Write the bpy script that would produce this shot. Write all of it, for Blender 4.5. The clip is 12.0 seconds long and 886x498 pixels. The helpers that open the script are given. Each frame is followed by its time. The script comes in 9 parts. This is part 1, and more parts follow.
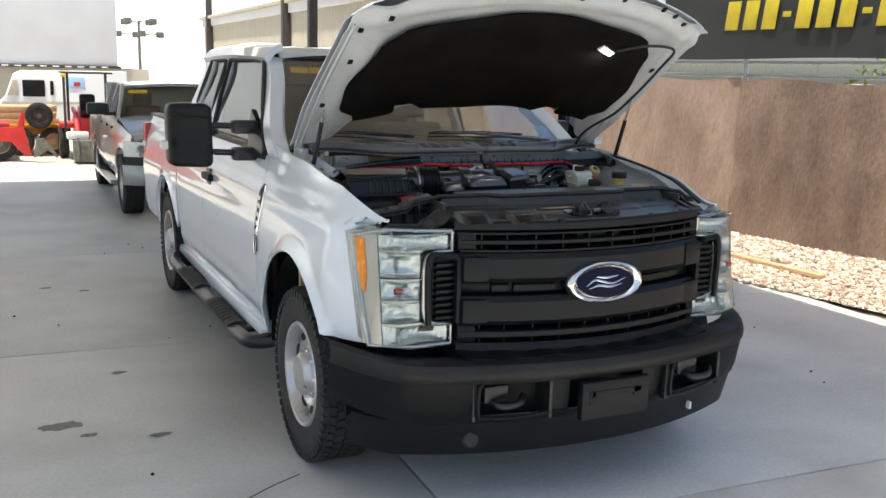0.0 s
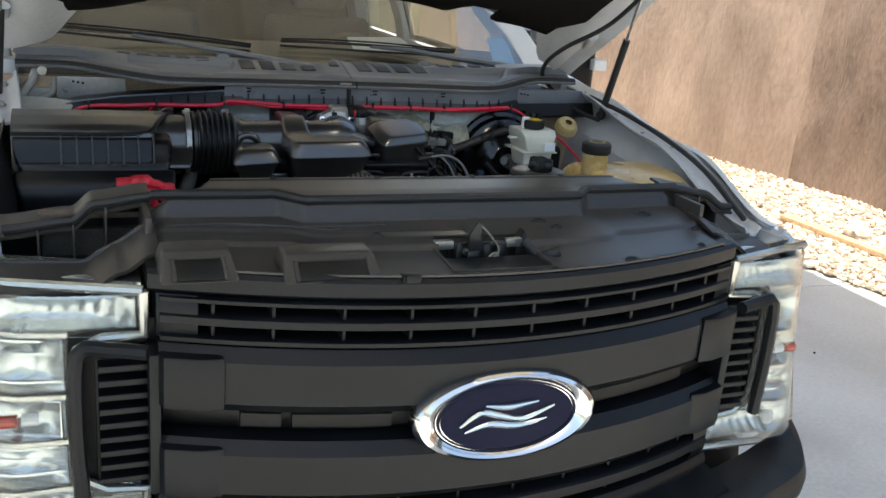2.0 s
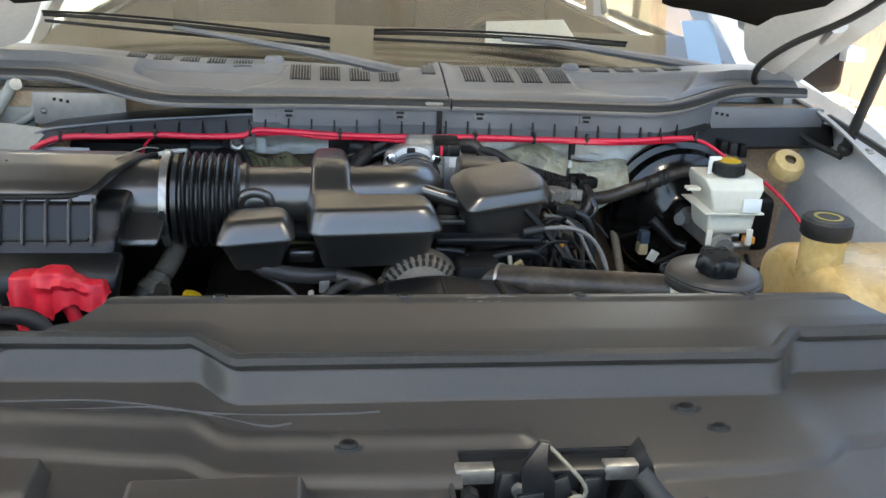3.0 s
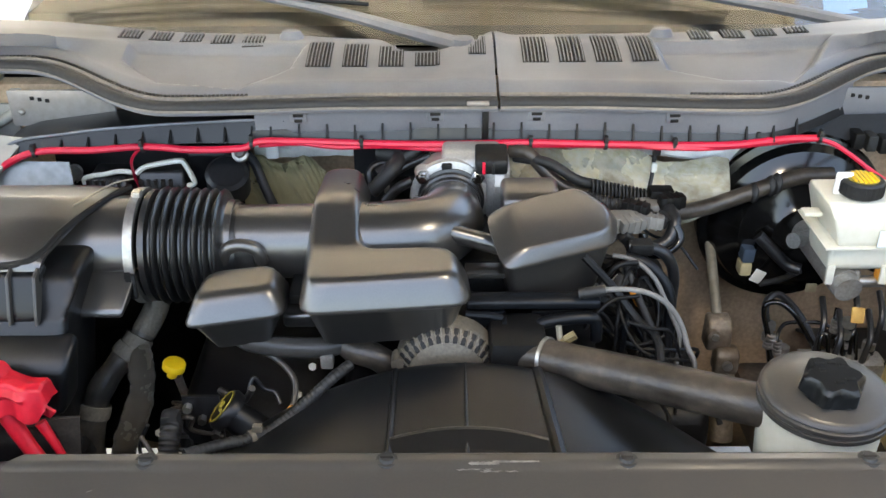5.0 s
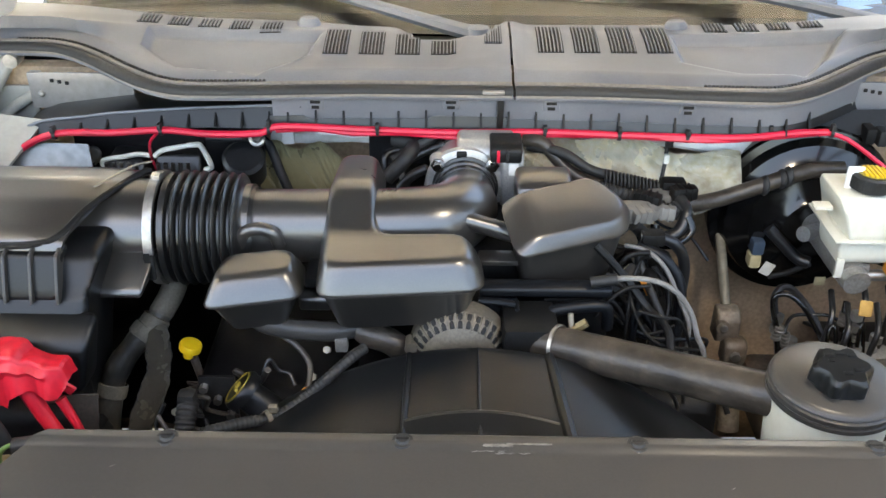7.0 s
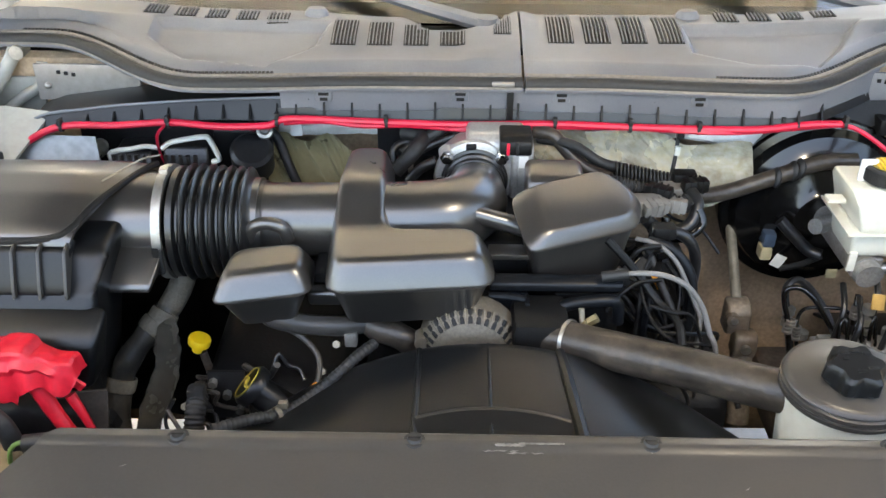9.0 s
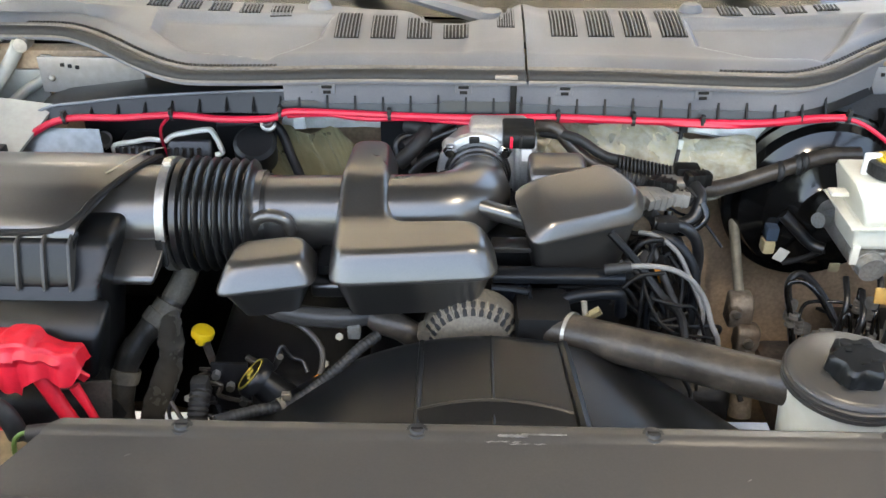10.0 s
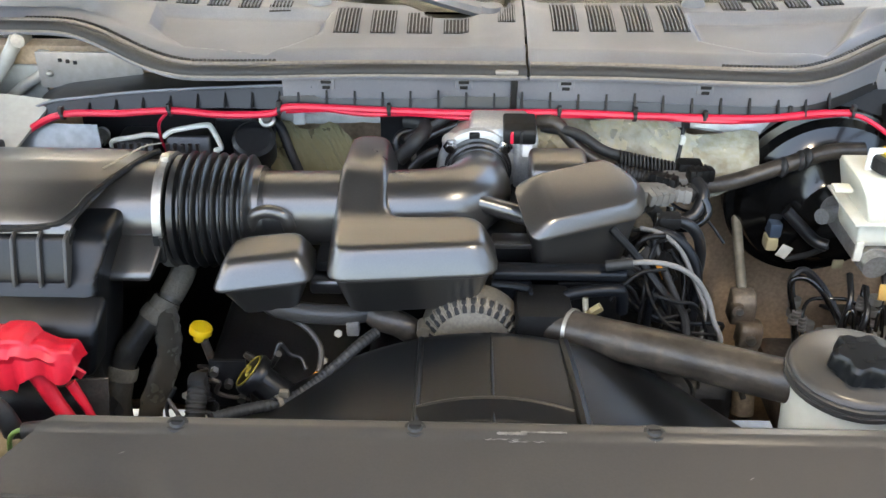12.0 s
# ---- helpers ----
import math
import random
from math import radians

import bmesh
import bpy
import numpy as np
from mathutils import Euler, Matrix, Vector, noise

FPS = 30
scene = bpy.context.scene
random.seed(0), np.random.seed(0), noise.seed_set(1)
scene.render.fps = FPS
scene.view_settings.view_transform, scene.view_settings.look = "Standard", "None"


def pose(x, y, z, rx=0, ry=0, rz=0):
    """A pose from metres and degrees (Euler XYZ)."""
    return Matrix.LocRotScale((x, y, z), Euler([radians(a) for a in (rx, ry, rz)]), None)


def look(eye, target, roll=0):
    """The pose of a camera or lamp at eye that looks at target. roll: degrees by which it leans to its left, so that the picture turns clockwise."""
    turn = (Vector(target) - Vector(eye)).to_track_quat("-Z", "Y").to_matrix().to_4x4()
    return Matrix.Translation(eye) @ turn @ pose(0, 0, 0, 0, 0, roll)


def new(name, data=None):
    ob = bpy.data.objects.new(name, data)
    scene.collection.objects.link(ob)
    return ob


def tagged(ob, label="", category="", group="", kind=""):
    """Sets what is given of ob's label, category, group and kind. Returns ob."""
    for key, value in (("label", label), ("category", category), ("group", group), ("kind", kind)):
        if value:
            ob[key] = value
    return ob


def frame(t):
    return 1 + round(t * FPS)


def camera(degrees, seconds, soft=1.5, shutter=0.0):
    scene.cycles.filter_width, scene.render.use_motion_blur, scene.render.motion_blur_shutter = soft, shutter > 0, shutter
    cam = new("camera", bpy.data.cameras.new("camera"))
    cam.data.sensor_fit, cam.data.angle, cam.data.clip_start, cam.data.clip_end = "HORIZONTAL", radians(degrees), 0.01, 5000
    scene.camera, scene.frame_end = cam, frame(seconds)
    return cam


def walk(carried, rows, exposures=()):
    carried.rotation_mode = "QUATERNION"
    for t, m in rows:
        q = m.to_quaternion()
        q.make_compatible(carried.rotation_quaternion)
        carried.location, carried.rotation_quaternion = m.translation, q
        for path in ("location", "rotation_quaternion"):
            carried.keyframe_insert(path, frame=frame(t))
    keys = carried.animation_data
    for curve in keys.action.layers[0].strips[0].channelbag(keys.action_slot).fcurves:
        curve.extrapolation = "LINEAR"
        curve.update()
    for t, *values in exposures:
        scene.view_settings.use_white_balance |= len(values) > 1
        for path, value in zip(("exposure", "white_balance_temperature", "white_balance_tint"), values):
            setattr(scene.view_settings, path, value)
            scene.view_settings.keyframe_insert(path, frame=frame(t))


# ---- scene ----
cam = camera(51.0, 12.0)
PATH = [
    (0, (-2.269, -3.16, 1.854), (-1.422, -1.387, 1.481), 1.4),
    (0.5, (-1.928, -2.694, 1.82), (-1.046, -0.951, 1.392), 2.8),
    (1, (-1.486, -2.297, 1.811), (-0.609, -0.568, 1.321), 3.1),
    (1.5, (-1.085, -1.871, 1.811), (-0.318, -0.108, 1.263), 4.3),
    (2, (-0.744, -1.398, 1.814), (-0.002, 0.361, 1.216), 4.9),
    (2.3, (-0.475, -1.14, 1.789), (0.101, 0.677, 1.182), 2.9),
    (2.5, (-0.39, -0.991, 1.8), (0.053, 0.857, 1.176), 4.0),
    (2.6, (-0.334, -0.913, 1.82), (0.053, 0.933, 1.152), 3.5),
    (3, (-0.217, -0.57, 1.817), (0.041, 1.282, 1.108), 2.9),
    (3.2, (-0.187, -0.418, 1.862), (0.083, 1.424, 1.132), 3.8),
    (3.6, (-0.110, -0.262, 1.922), (0.022, 1.512, 1.040), 1.8),
    (4.1, (-0.066, -0.182, 1.950), (-0.044, 1.562, 0.972), 0.2),
    (4.8, (-0.058, -0.160, 1.956), (-0.066, 1.573, 0.961), -0.3),
    (5, (-0.056, -0.16, 1.956), (-0.062, 1.573, 0.958), -0.3),
    (5.5, (-0.058, -0.163, 1.957), (-0.061, 1.566, 0.953), -0.0),
    (6, (-0.065, -0.172, 1.962), (-0.07, 1.555, 0.952), 0.4),
    (6.5, (-0.068, -0.173, 1.964), (-0.076, 1.55, 0.948), 0.5),
    (7, (-0.069, -0.176, 1.961), (-0.085, 1.546, 0.943), 0.5),
    (9, (-0.076, -0.162, 1.969), (-0.102, 1.542, 0.921), 0.3),
    (9.5, (-0.078, -0.168, 1.964), (-0.103, 1.537, 0.919), 0.6),
    (10, (-0.076, -0.166, 1.966), (-0.108, 1.533, 0.911), 0.3),
    (10.5, (-0.074, -0.166, 1.961), (-0.111, 1.532, 0.905), 0.3),
    (11, (-0.077, -0.166, 1.959), (-0.11, 1.531, 0.902), 0.3),
    (11.5, (-0.082, -0.165, 1.96), (-0.109, 1.532, 0.901), 0.5),
    (12, (-0.072, -0.158, 1.958), (-0.11, 1.538, 0.9), 0.2),
]
EXPOSURES = ((0, 0.61, 6700, 6), (1.0, 0.78, 6700, 4), (1.5, 0.92, 6700, 4), (2.0, 1.15, 6800, 4), (2.5, 1.76, 6800, 3), (3.2, 2.6, 7200, 6), (5.0, 3.01, 7600, 8), (12.0, 3.22, 7600, 8))
walk(cam, [(t, look(eye, target, roll)) for t, eye, target, roll in PATH], EXPOSURES)

# ---- light ----
SUN_TO = Vector((-0.22, -0.12, 0.95)).normalized()
world = bpy.data.worlds.new("world")
scene.world = world
world.use_nodes = True
wn = world.node_tree
sky = wn.nodes.new("ShaderNodeTexSky")
sky.sky_type = "NISHITA"
sky.sun_disc = False
sky.sun_elevation = math.asin(SUN_TO.z)
sky.sun_rotation = math.atan2(SUN_TO.x, SUN_TO.y)
sky.dust_density = 2.5
wn.links.new(sky.outputs[0], wn.nodes["Background"].inputs[0])
wn.nodes["Background"].inputs[1].default_value = 0.15
sun_data = bpy.data.lights.new("sun", "SUN")
sun_data.energy, sun_data.angle, sun_data.color = 5.0, radians(0.55), (1.0, 0.95, 0.87)
sun = new("sun", sun_data)
sun.matrix_basis = look(SUN_TO * 50, (0, 0, 0))
# the small lamp under the hood, which is lit
lamp_data = bpy.data.lights.new("hood_lamp_light", "AREA")
lamp_data.shape, lamp_data.size, lamp_data.size_y = "RECTANGLE", 0.09, 0.03
lamp_data.energy, lamp_data.color = 0.45, (1.0, 0.9, 0.76)
hood_light = new("hood_lamp_light", lamp_data)
hood_light.matrix_basis = look((0.350, 0.570, 1.955), (0.2, 0.75, 1.3))


# ---- materials ----
def material(name, color, rough=0.5, metal=0.0, var=0.12, scale=6.0, grain=90.0, bump=0.15, coat=0.0, tint=None, spec=0.5, rvar=0.12, dist=0.002, stretch=(1, 1, 1), trans=0.0, wear=None):
    """A surface with colour variation at two scales, roughness variation and fine relief."""
    m = bpy.data.materials.new(name)
    m.use_nodes = True
    n, l = m.node_tree.nodes, m.node_tree.links
    b = n["Principled BSDF"]
    tc = n.new("ShaderNodeTexCoord")
    mp = n.new("ShaderNodeMapping")
    mp.inputs["Scale"].default_value = stretch
    l.new(tc.outputs["Object"], mp.inputs[0])
    big, fine = n.new("ShaderNodeTexNoise"), n.new("ShaderNodeTexNoise")
    big.inputs["Scale"].default_value, big.inputs["Detail"].default_value = scale, 5
    fine.inputs["Scale"].default_value, fine.inputs["Detail"].default_value = grain, 3
    l.new(mp.outputs[0], big.inputs[0])
    l.new(mp.outputs[0], fine.inputs[0])
    mix = n.new("ShaderNodeMix")
    mix.data_type = "RGBA"
    lo = [c * (1 - var) for c in color]
    hi = [min(1, c * (1 + var)) for c in (tint or color)]
    mix.inputs[6].default_value, mix.inputs[7].default_value = (*lo, 1), (*hi, 1)
    ramp = n.new("ShaderNodeMapRange")
    ramp.inputs[1].default_value, ramp.inputs[2].default_value = 0.32, 0.68
    l.new(big.outputs[0], ramp.inputs[0])
    l.new(ramp.outputs[0], mix.inputs[0])
    mix2 = n.new("ShaderNodeMix")
    mix2.data_type = "RGBA"
    mix2.blend_type = "OVERLAY"
    mix2.inputs[0].default_value = min(0.6, var * 2)
    l.new(mix.outputs[2], mix2.inputs[6])
    l.new(fine.outputs[0], mix2.inputs[7])
    out = mix2.outputs[2]
    if wear:
        wcol, wscale, wlo, whi = wear
        wz = n.new("ShaderNodeTexNoise")
        wz.inputs["Scale"].default_value, wz.inputs["Detail"].default_value = wscale, 7
        l.new(mp.outputs[0], wz.inputs[0])
        wr = n.new("ShaderNodeMapRange")
        wr.inputs[1].default_value, wr.inputs[2].default_value = wlo, whi
        l.new(wz.outputs[0], wr.inputs[0])
        m3 = n.new("ShaderNodeMix")
        m3.data_type = "RGBA"
        m3.inputs[7].default_value = (*wcol, 1)
        l.new(wr.outputs[0], m3.inputs[0])
        l.new(out, m3.inputs[6])
        out = m3.outputs[2]
    l.new(out, b.inputs["Base Color"])
    rr = n.new("ShaderNodeMapRange")
    rr.inputs[3].default_value, rr.inputs[4].default_value = max(0.02, rough - rvar), min(1, rough + rvar)
    l.new(big.outputs[0], rr.inputs[0])
    l.new(rr.outputs[0], b.inputs["Roughness"])
    b.inputs["Metallic"].default_value = metal
    b.inputs["Specular IOR Level"].default_value = spec
    b.inputs["Coat Weight"].default_value = coat
    b.inputs["Coat Roughness"].default_value = 0.04
    b.inputs["Transmission Weight"].default_value = trans
    if bump:
        bp = n.new("ShaderNodeBump")
        bp.inputs["Strength"].default_value, bp.inputs["Distance"].default_value = bump, dist
        l.new(fine.outputs[0], bp.inputs["Height"])
        l.new(bp.outputs[0], b.inputs["Normal"])
    return m


def glass(name, color=(1, 1, 1), rough=0.0, ior=1.45):
    m = bpy.data.materials.new(name)
    m.use_nodes = True
    b = m.node_tree.nodes["Principled BSDF"]
    b.inputs["Base Color"].default_value = (*color, 1)
    b.inputs["Roughness"].default_value = rough
    b.inputs["Transmission Weight"].default_value = 1.0
    b.inputs["IOR"].default_value = ior
    return m


def crumpled(name, color, rough, metal, scale, strength, dist, var=0.05):
    """Foil or cloth with sharp folds."""
    m = material(name, color, rough, metal, var=var, scale=16, bump=0)
    n, l = m.node_tree.nodes, m.node_tree.links
    v = n.new("ShaderNodeTexVoronoi")
    v.inputs["Scale"].default_value = scale
    z = n.new("ShaderNodeTexNoise")
    z.inputs["Scale"].default_value, z.inputs["Distortion"].default_value, z.inputs["Detail"].default_value = scale * 0.7, 1.5, 6
    tc = n.new("ShaderNodeTexCoord")
    l.new(tc.outputs["Object"], z.inputs[0])
    l.new(z.outputs[1], v.inputs[0])
    a = n.new("ShaderNodeMath")
    a.operation = "ADD"
    l.new(v.outputs[0], a.inputs[0])
    l.new(z.outputs[0], a.inputs[1])
    bp = n.new("ShaderNodeBump")
    bp.inputs["Strength"].default_value, bp.inputs["Distance"].default_value = strength, dist
    l.new(a.outputs[0], bp.inputs["Height"])
    l.new(bp.outputs[0], n["Principled BSDF"].inputs["Normal"])
    return m


PAINT = material("white_paint", (0.71, 0.75, 0.80), 0.32, var=0.02, scale=2, bump=0.02, coat=1.0, rvar=0.03)
PAINT_IN = material("white_paint_inner", (0.50, 0.515, 0.53), 0.45, var=0.06, scale=5, bump=0.05, coat=0.3, wear=((0.42, 0.41, 0.38), 7, 0.56, 0.8))
SILVER = material("silver_paint", (0.42, 0.43, 0.41), 0.35, metal=0.35, var=0.04, scale=3, bump=0.02, coat=1.0, rvar=0.04)
BUMPERPAINT = material("paler_black_bumper_paint", (0.030, 0.0295, 0.029), 0.40, var=0.25, scale=5, grain=160, bump=0.06, rvar=0.08, spec=0.5)
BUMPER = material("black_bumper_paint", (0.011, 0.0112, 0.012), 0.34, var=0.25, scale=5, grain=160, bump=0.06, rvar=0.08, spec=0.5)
GRILLE = material("black_grille_plastic", (0.0062, 0.0072, 0.0088), 0.38, var=0.2, scale=7, grain=250, bump=0.08, rvar=0.08, spec=0.22)
COVER = material("dusty_black_plastic", (0.040, 0.0372, 0.0342), 0.33, var=0.08, scale=4, grain=320, bump=0.03, rvar=0.05, spec=0.35, tint=(0.043, 0.040, 0.036), wear=((0.058, 0.052, 0.046), 3, 0.45, 1.0))
GLOSS = material("gloss_black_paint", (0.005, 0.005, 0.005), 0.16, var=0.2, scale=8, bump=0.02, rvar=0.05)
SHROUD = material("black_shroud_plastic", (0.0058, 0.0064, 0.0072), 0.36, var=0.25, scale=7, grain=300, bump=0.06, rvar=0.08, spec=0.34)
THROTTLE = material("bright_cast_aluminium", (0.44, 0.435, 0.42), 0.45, metal=0.6, var=0.12, scale=25, grain=260, bump=0.25)
GREYPL = material("grey_plastic", (0.15, 0.143, 0.13), 0.5, var=0.15, scale=18, bump=0.1)
BLUEGREY = material("blue_grey_plastic", (0.05, 0.075, 0.11), 0.45, var=0.1, scale=20, bump=0.05)
TAN = material("tan_dusty_plastic", (0.22, 0.165, 0.09), 0.55, var=0.2, scale=20, bump=0.12)
SANDPL = material("sand_plastic", (0.50, 0.42, 0.24), 0.5, var=0.1, scale=20, bump=0.08)
SEALTAN = material("dusty_rubber", (0.165, 0.148, 0.125), 0.6, var=0.2, scale=14, grain=160, bump=0.15)
CREAM = material("cream_inner_paint", (0.33, 0.32, 0.28), 0.45, var=0.08, scale=6, bump=0.05, coat=0.2, wear=((0.30, 0.27, 0.22), 8, 0.56, 0.8))
GREYBROWN = material("grey_brown_finish", (0.25, 0.235, 0.222), 0.42, metal=0.35, var=0.12, scale=6, bump=0.06, wear=((0.22, 0.20, 0.18), 8, 0.55, 0.8))
SHEETMETAL = material("dusty_sheet_metal", (0.19, 0.20, 0.20), 0.38, metal=0.5, var=0.2, scale=9, grain=60, bump=0.12, wear=((0.22, 0.21, 0.19), 10, 0.55, 0.8))
BRASS = material("brass", (0.26, 0.21, 0.11), 0.55, metal=0.55, var=0.2, scale=30, bump=0.1)
STEELDULL = material("dull_steel", (0.27, 0.245, 0.19), 0.5, metal=0.45, var=0.2, scale=25, bump=0.15)
DUCT = material("satin_black_plastic", (0.024, 0.0218, 0.0198), 0.30, var=0.2, scale=9, grain=420, bump=0.04, rvar=0.06, spec=0.9, coat=0.6, wear=((0.045, 0.039, 0.033), 12, 0.6, 0.95))
DUCT.node_tree.nodes["Principled BSDF"].inputs["Coat Roughness"].default_value = 0.2
# near black for dark parts; also stands in for shade in slots and gaps
DARK = material("near_black", (0.005, 0.005, 0.005), 0.5, var=0.3, scale=12, grain=200, bump=0.2, spec=0.28)
COWL = material("weathered_grey_plastic", (0.108, 0.116, 0.132), 0.42, var=0.10, scale=5, grain=500, bump=0.05, tint=(0.140, 0.148, 0.163), wear=((0.185, 0.185, 0.185), 2.6, 0.56, 0.88))
RUBBER = material("black_rubber", (0.014, 0.014, 0.014), 0.6, var=0.25, scale=12, grain=180, bump=0.25)
TYRE = material("tyre_rubber", (0.022, 0.021, 0.02), 0.78, var=0.25, scale=14, grain=120, bump=0.35, wear=((0.075, 0.066, 0.055), 8, 0.55, 0.85))
HOSE = material("grimy_hose_rubber", (0.026, 0.0222, 0.018), 0.40, var=0.4, scale=20, grain=120, bump=0.4, tint=(0.048, 0.038, 0.029), wear=((0.12, 0.096, 0.068), 26, 0.60, 0.85))
HOSEGREY = material("grey_grimy_hose", (0.022, 0.019, 0.016), 0.42, var=0.4, scale=24, grain=110, bump=0.5, tint=(0.045, 0.038, 0.029), wear=((0.15, 0.125, 0.09), 15, 0.56, 0.68))
DULLYELLOW = material("faded_yellow_print", (0.30, 0.23, 0.03), 0.5, var=0.1, scale=20, bump=0.05)
ALTERN = material("tan_grey_alloy", (0.135, 0.118, 0.092), 0.5, metal=0.45, var=0.2, scale=20, grain=240, bump=0.3, wear=((0.12, 0.105, 0.085), 16, 0.55, 0.8))
CHROME = material("chrome", (0.75, 0.75, 0.74), 0.12, metal=1.0, var=0.04, bump=0.02, rvar=0.05)
STEEL = material("zinc_steel", (0.40, 0.39, 0.365), 0.42, metal=0.9, var=0.2, scale=25, bump=0.15)
RUST = material("rusty_steel", (0.13, 0.10, 0.075), 0.65, metal=0.4, var=0.35, scale=22, grain=140, bump=0.3, wear=((0.16, 0.075, 0.035), 18, 0.55, 0.75))
YOKE = material("brown_grimed_steel", (0.20, 0.165, 0.125), 0.55, metal=0.3, var=0.3, scale=24, grain=140, bump=0.25, wear=((0.12, 0.075, 0.045), 18, 0.55, 0.8))
ALLOY = material("cast_aluminium", (0.36, 0.35, 0.325), 0.5, metal=0.75, var=0.18, scale=20, grain=240, bump=0.35, wear=((0.2, 0.18, 0.155), 16, 0.55, 0.8))
WHEEL = material("wheel_steel_paint", (0.55, 0.55, 0.55), 0.32, metal=0.7, var=0.08, scale=14, bump=0.05, wear=((0.16, 0.14, 0.115), 9, 0.6, 0.85))
# strong colour variation puts the creases' light and dark into the foil
FOIL = crumpled("heat_foil", (0.70, 0.64, 0.48), 0.25, 0.35, 60, 0.6, 0.003, 0.35)
# darker olive copy of the heat foil, for the passenger side in shade
SHADEDFOIL = crumpled("shaded_heat_foil", (0.34, 0.30, 0.17), 0.30, 0.6, 45, 0.6, 0.003)
WRAP = crumpled("grey_foil_wrap", (0.22, 0.195, 0.155), 0.27, 0.35, 70, 0.9, 0.004)
TAPE = material("dusty_cloth_tape", (0.115, 0.098, 0.072), 0.7, var=0.25, scale=30, grain=260, bump=0.4)
CONDUIT = material("grey_braided_sleeve", (0.135, 0.13, 0.122), 0.5, var=0.15, scale=30, grain=400, bump=0.3)
QUILT = material("brown_grey_battery_wrap", (0.062, 0.052, 0.041), 0.75, var=0.3, scale=16, grain=200, bump=0.4)
LEVER = material("dirty_white_plastic", (0.70, 0.69, 0.60), 0.5, var=0.1, scale=15, bump=0.05)
FELT = material("grey_insulation_felt", (0.74, 0.73, 0.70), 0.42, metal=0.25, var=0.16, scale=14, grain=90, bump=0.6, wear=((0.26, 0.24, 0.20), 9, 0.58, 0.85))
FIREWALL = material("brown_primer", (0.47, 0.335, 0.215), 0.6, var=0.2, scale=9, grain=140, bump=0.2, wear=((0.22, 0.165, 0.115), 11, 0.55, 0.85))
LINER = material("hood_liner_felt", (0.0075, 0.0068, 0.0066), 0.9, var=0.35, scale=5, grain=130, bump=0.4, spec=0.06)
RED = material("red_plastic_cable", (0.60, 0.010, 0.040), 0.4, var=0.12, scale=16, bump=0.08)
REDCAP = material("red_rubber_cover", (0.58, 0.010, 0.026), 0.45, var=0.12, scale=18, grain=150, bump=0.15)
YELLOW = material("yellow_plastic", (0.78, 0.50, 0.015), 0.42, var=0.1, scale=20, bump=0.08)
ORANGE = material("orange_plastic", (0.75, 0.30, 0.04), 0.5, var=0.12, scale=20, bump=0.1)
TAGPAPER = material("orange_tag_card", (0.55, 0.33, 0.09), 0.6, var=0.15, scale=30, bump=0.05)
GREEN = material("green_plastic", (0.13, 0.22, 0.05), 0.5, var=0.12, scale=20, bump=0.1)
RESERVOIR = material("translucent_white_plastic", (0.64, 0.62, 0.52), 0.38, var=0.06, scale=9, bump=0.08, wear=((0.50, 0.44, 0.32), 7, 0.58, 0.95))
COOLANT = material("amber_translucent_tank", (0.50, 0.33, 0.11), 0.30, var=0.15, scale=8, bump=0.08, tint=(0.54, 0.41, 0.20))
WHITEPL = material("white_plastic", (0.72, 0.72, 0.70), 0.4, var=0.06, scale=15, bump=0.05)
PAPER = material("white_paper", (0.75, 0.79, 0.78), 0.8, var=0.03, bump=0.05)
BLUEP = material("pale_blue_paper", (0.33, 0.55, 0.80), 0.7, var=0.05, bump=0.05)
CLEAR = glass("clear_lens", (0.95, 0.97, 0.96), 0.22, 1.3)
SHIELDGLASS = glass("windshield_glass", (0.97, 0.98, 0.95), 0.0, 1.6)
PANE = glass("window_glass", (0.66, 0.72, 0.68), 0.0, 1.45)
TINTED = glass("dark_tinted_glass", (0.22, 0.24, 0.22), 0.0, 1.45)
REFLECT = material("reflector_chrome", (0.50, 0.545, 0.56), 0.22, metal=0.9, var=0.06, scale=30, bump=0.25, grain=60, dist=0.004)
HLBODY = material("olive_silver_bezel", (0.42, 0.425, 0.395), 0.24, metal=0.75, var=0.03, scale=3, bump=0.0, coat=0.8)
AMBERBODY = material("amber_reflector", (0.80, 0.26, 0.02), 0.25, var=0.12, scale=30, bump=0.3, grain=90, coat=0.8)
REDLENS = material("red_glass_bulb", (0.30, 0.05, 0.03), 0.2, var=0.1, scale=20, bump=0.0, coat=0.5)
BLUEOVAL = material("dark_blue_enamel", (0.004, 0.0055, 0.022), 0.5, var=0.06, bump=0.02, spec=0.12)
BELLOWS = material("glossy_black_rubber", (0.010, 0.010, 0.010), 0.33, var=0.25, scale=12, grain=180, bump=0.12, spec=0.7)
CABIN = material("cabin_trim", (0.135, 0.115, 0.08), 0.7, var=0.15, scale=6, bump=0.15)
CABINLIGHT = material("beige_headliner", (0.17, 0.15, 0.12), 0.85, var=0.08, scale=6, bump=0.15)
SEAT = material("grey_seat_cloth", (0.075, 0.07, 0.058), 0.85, var=0.12, scale=7, bump=0.2)


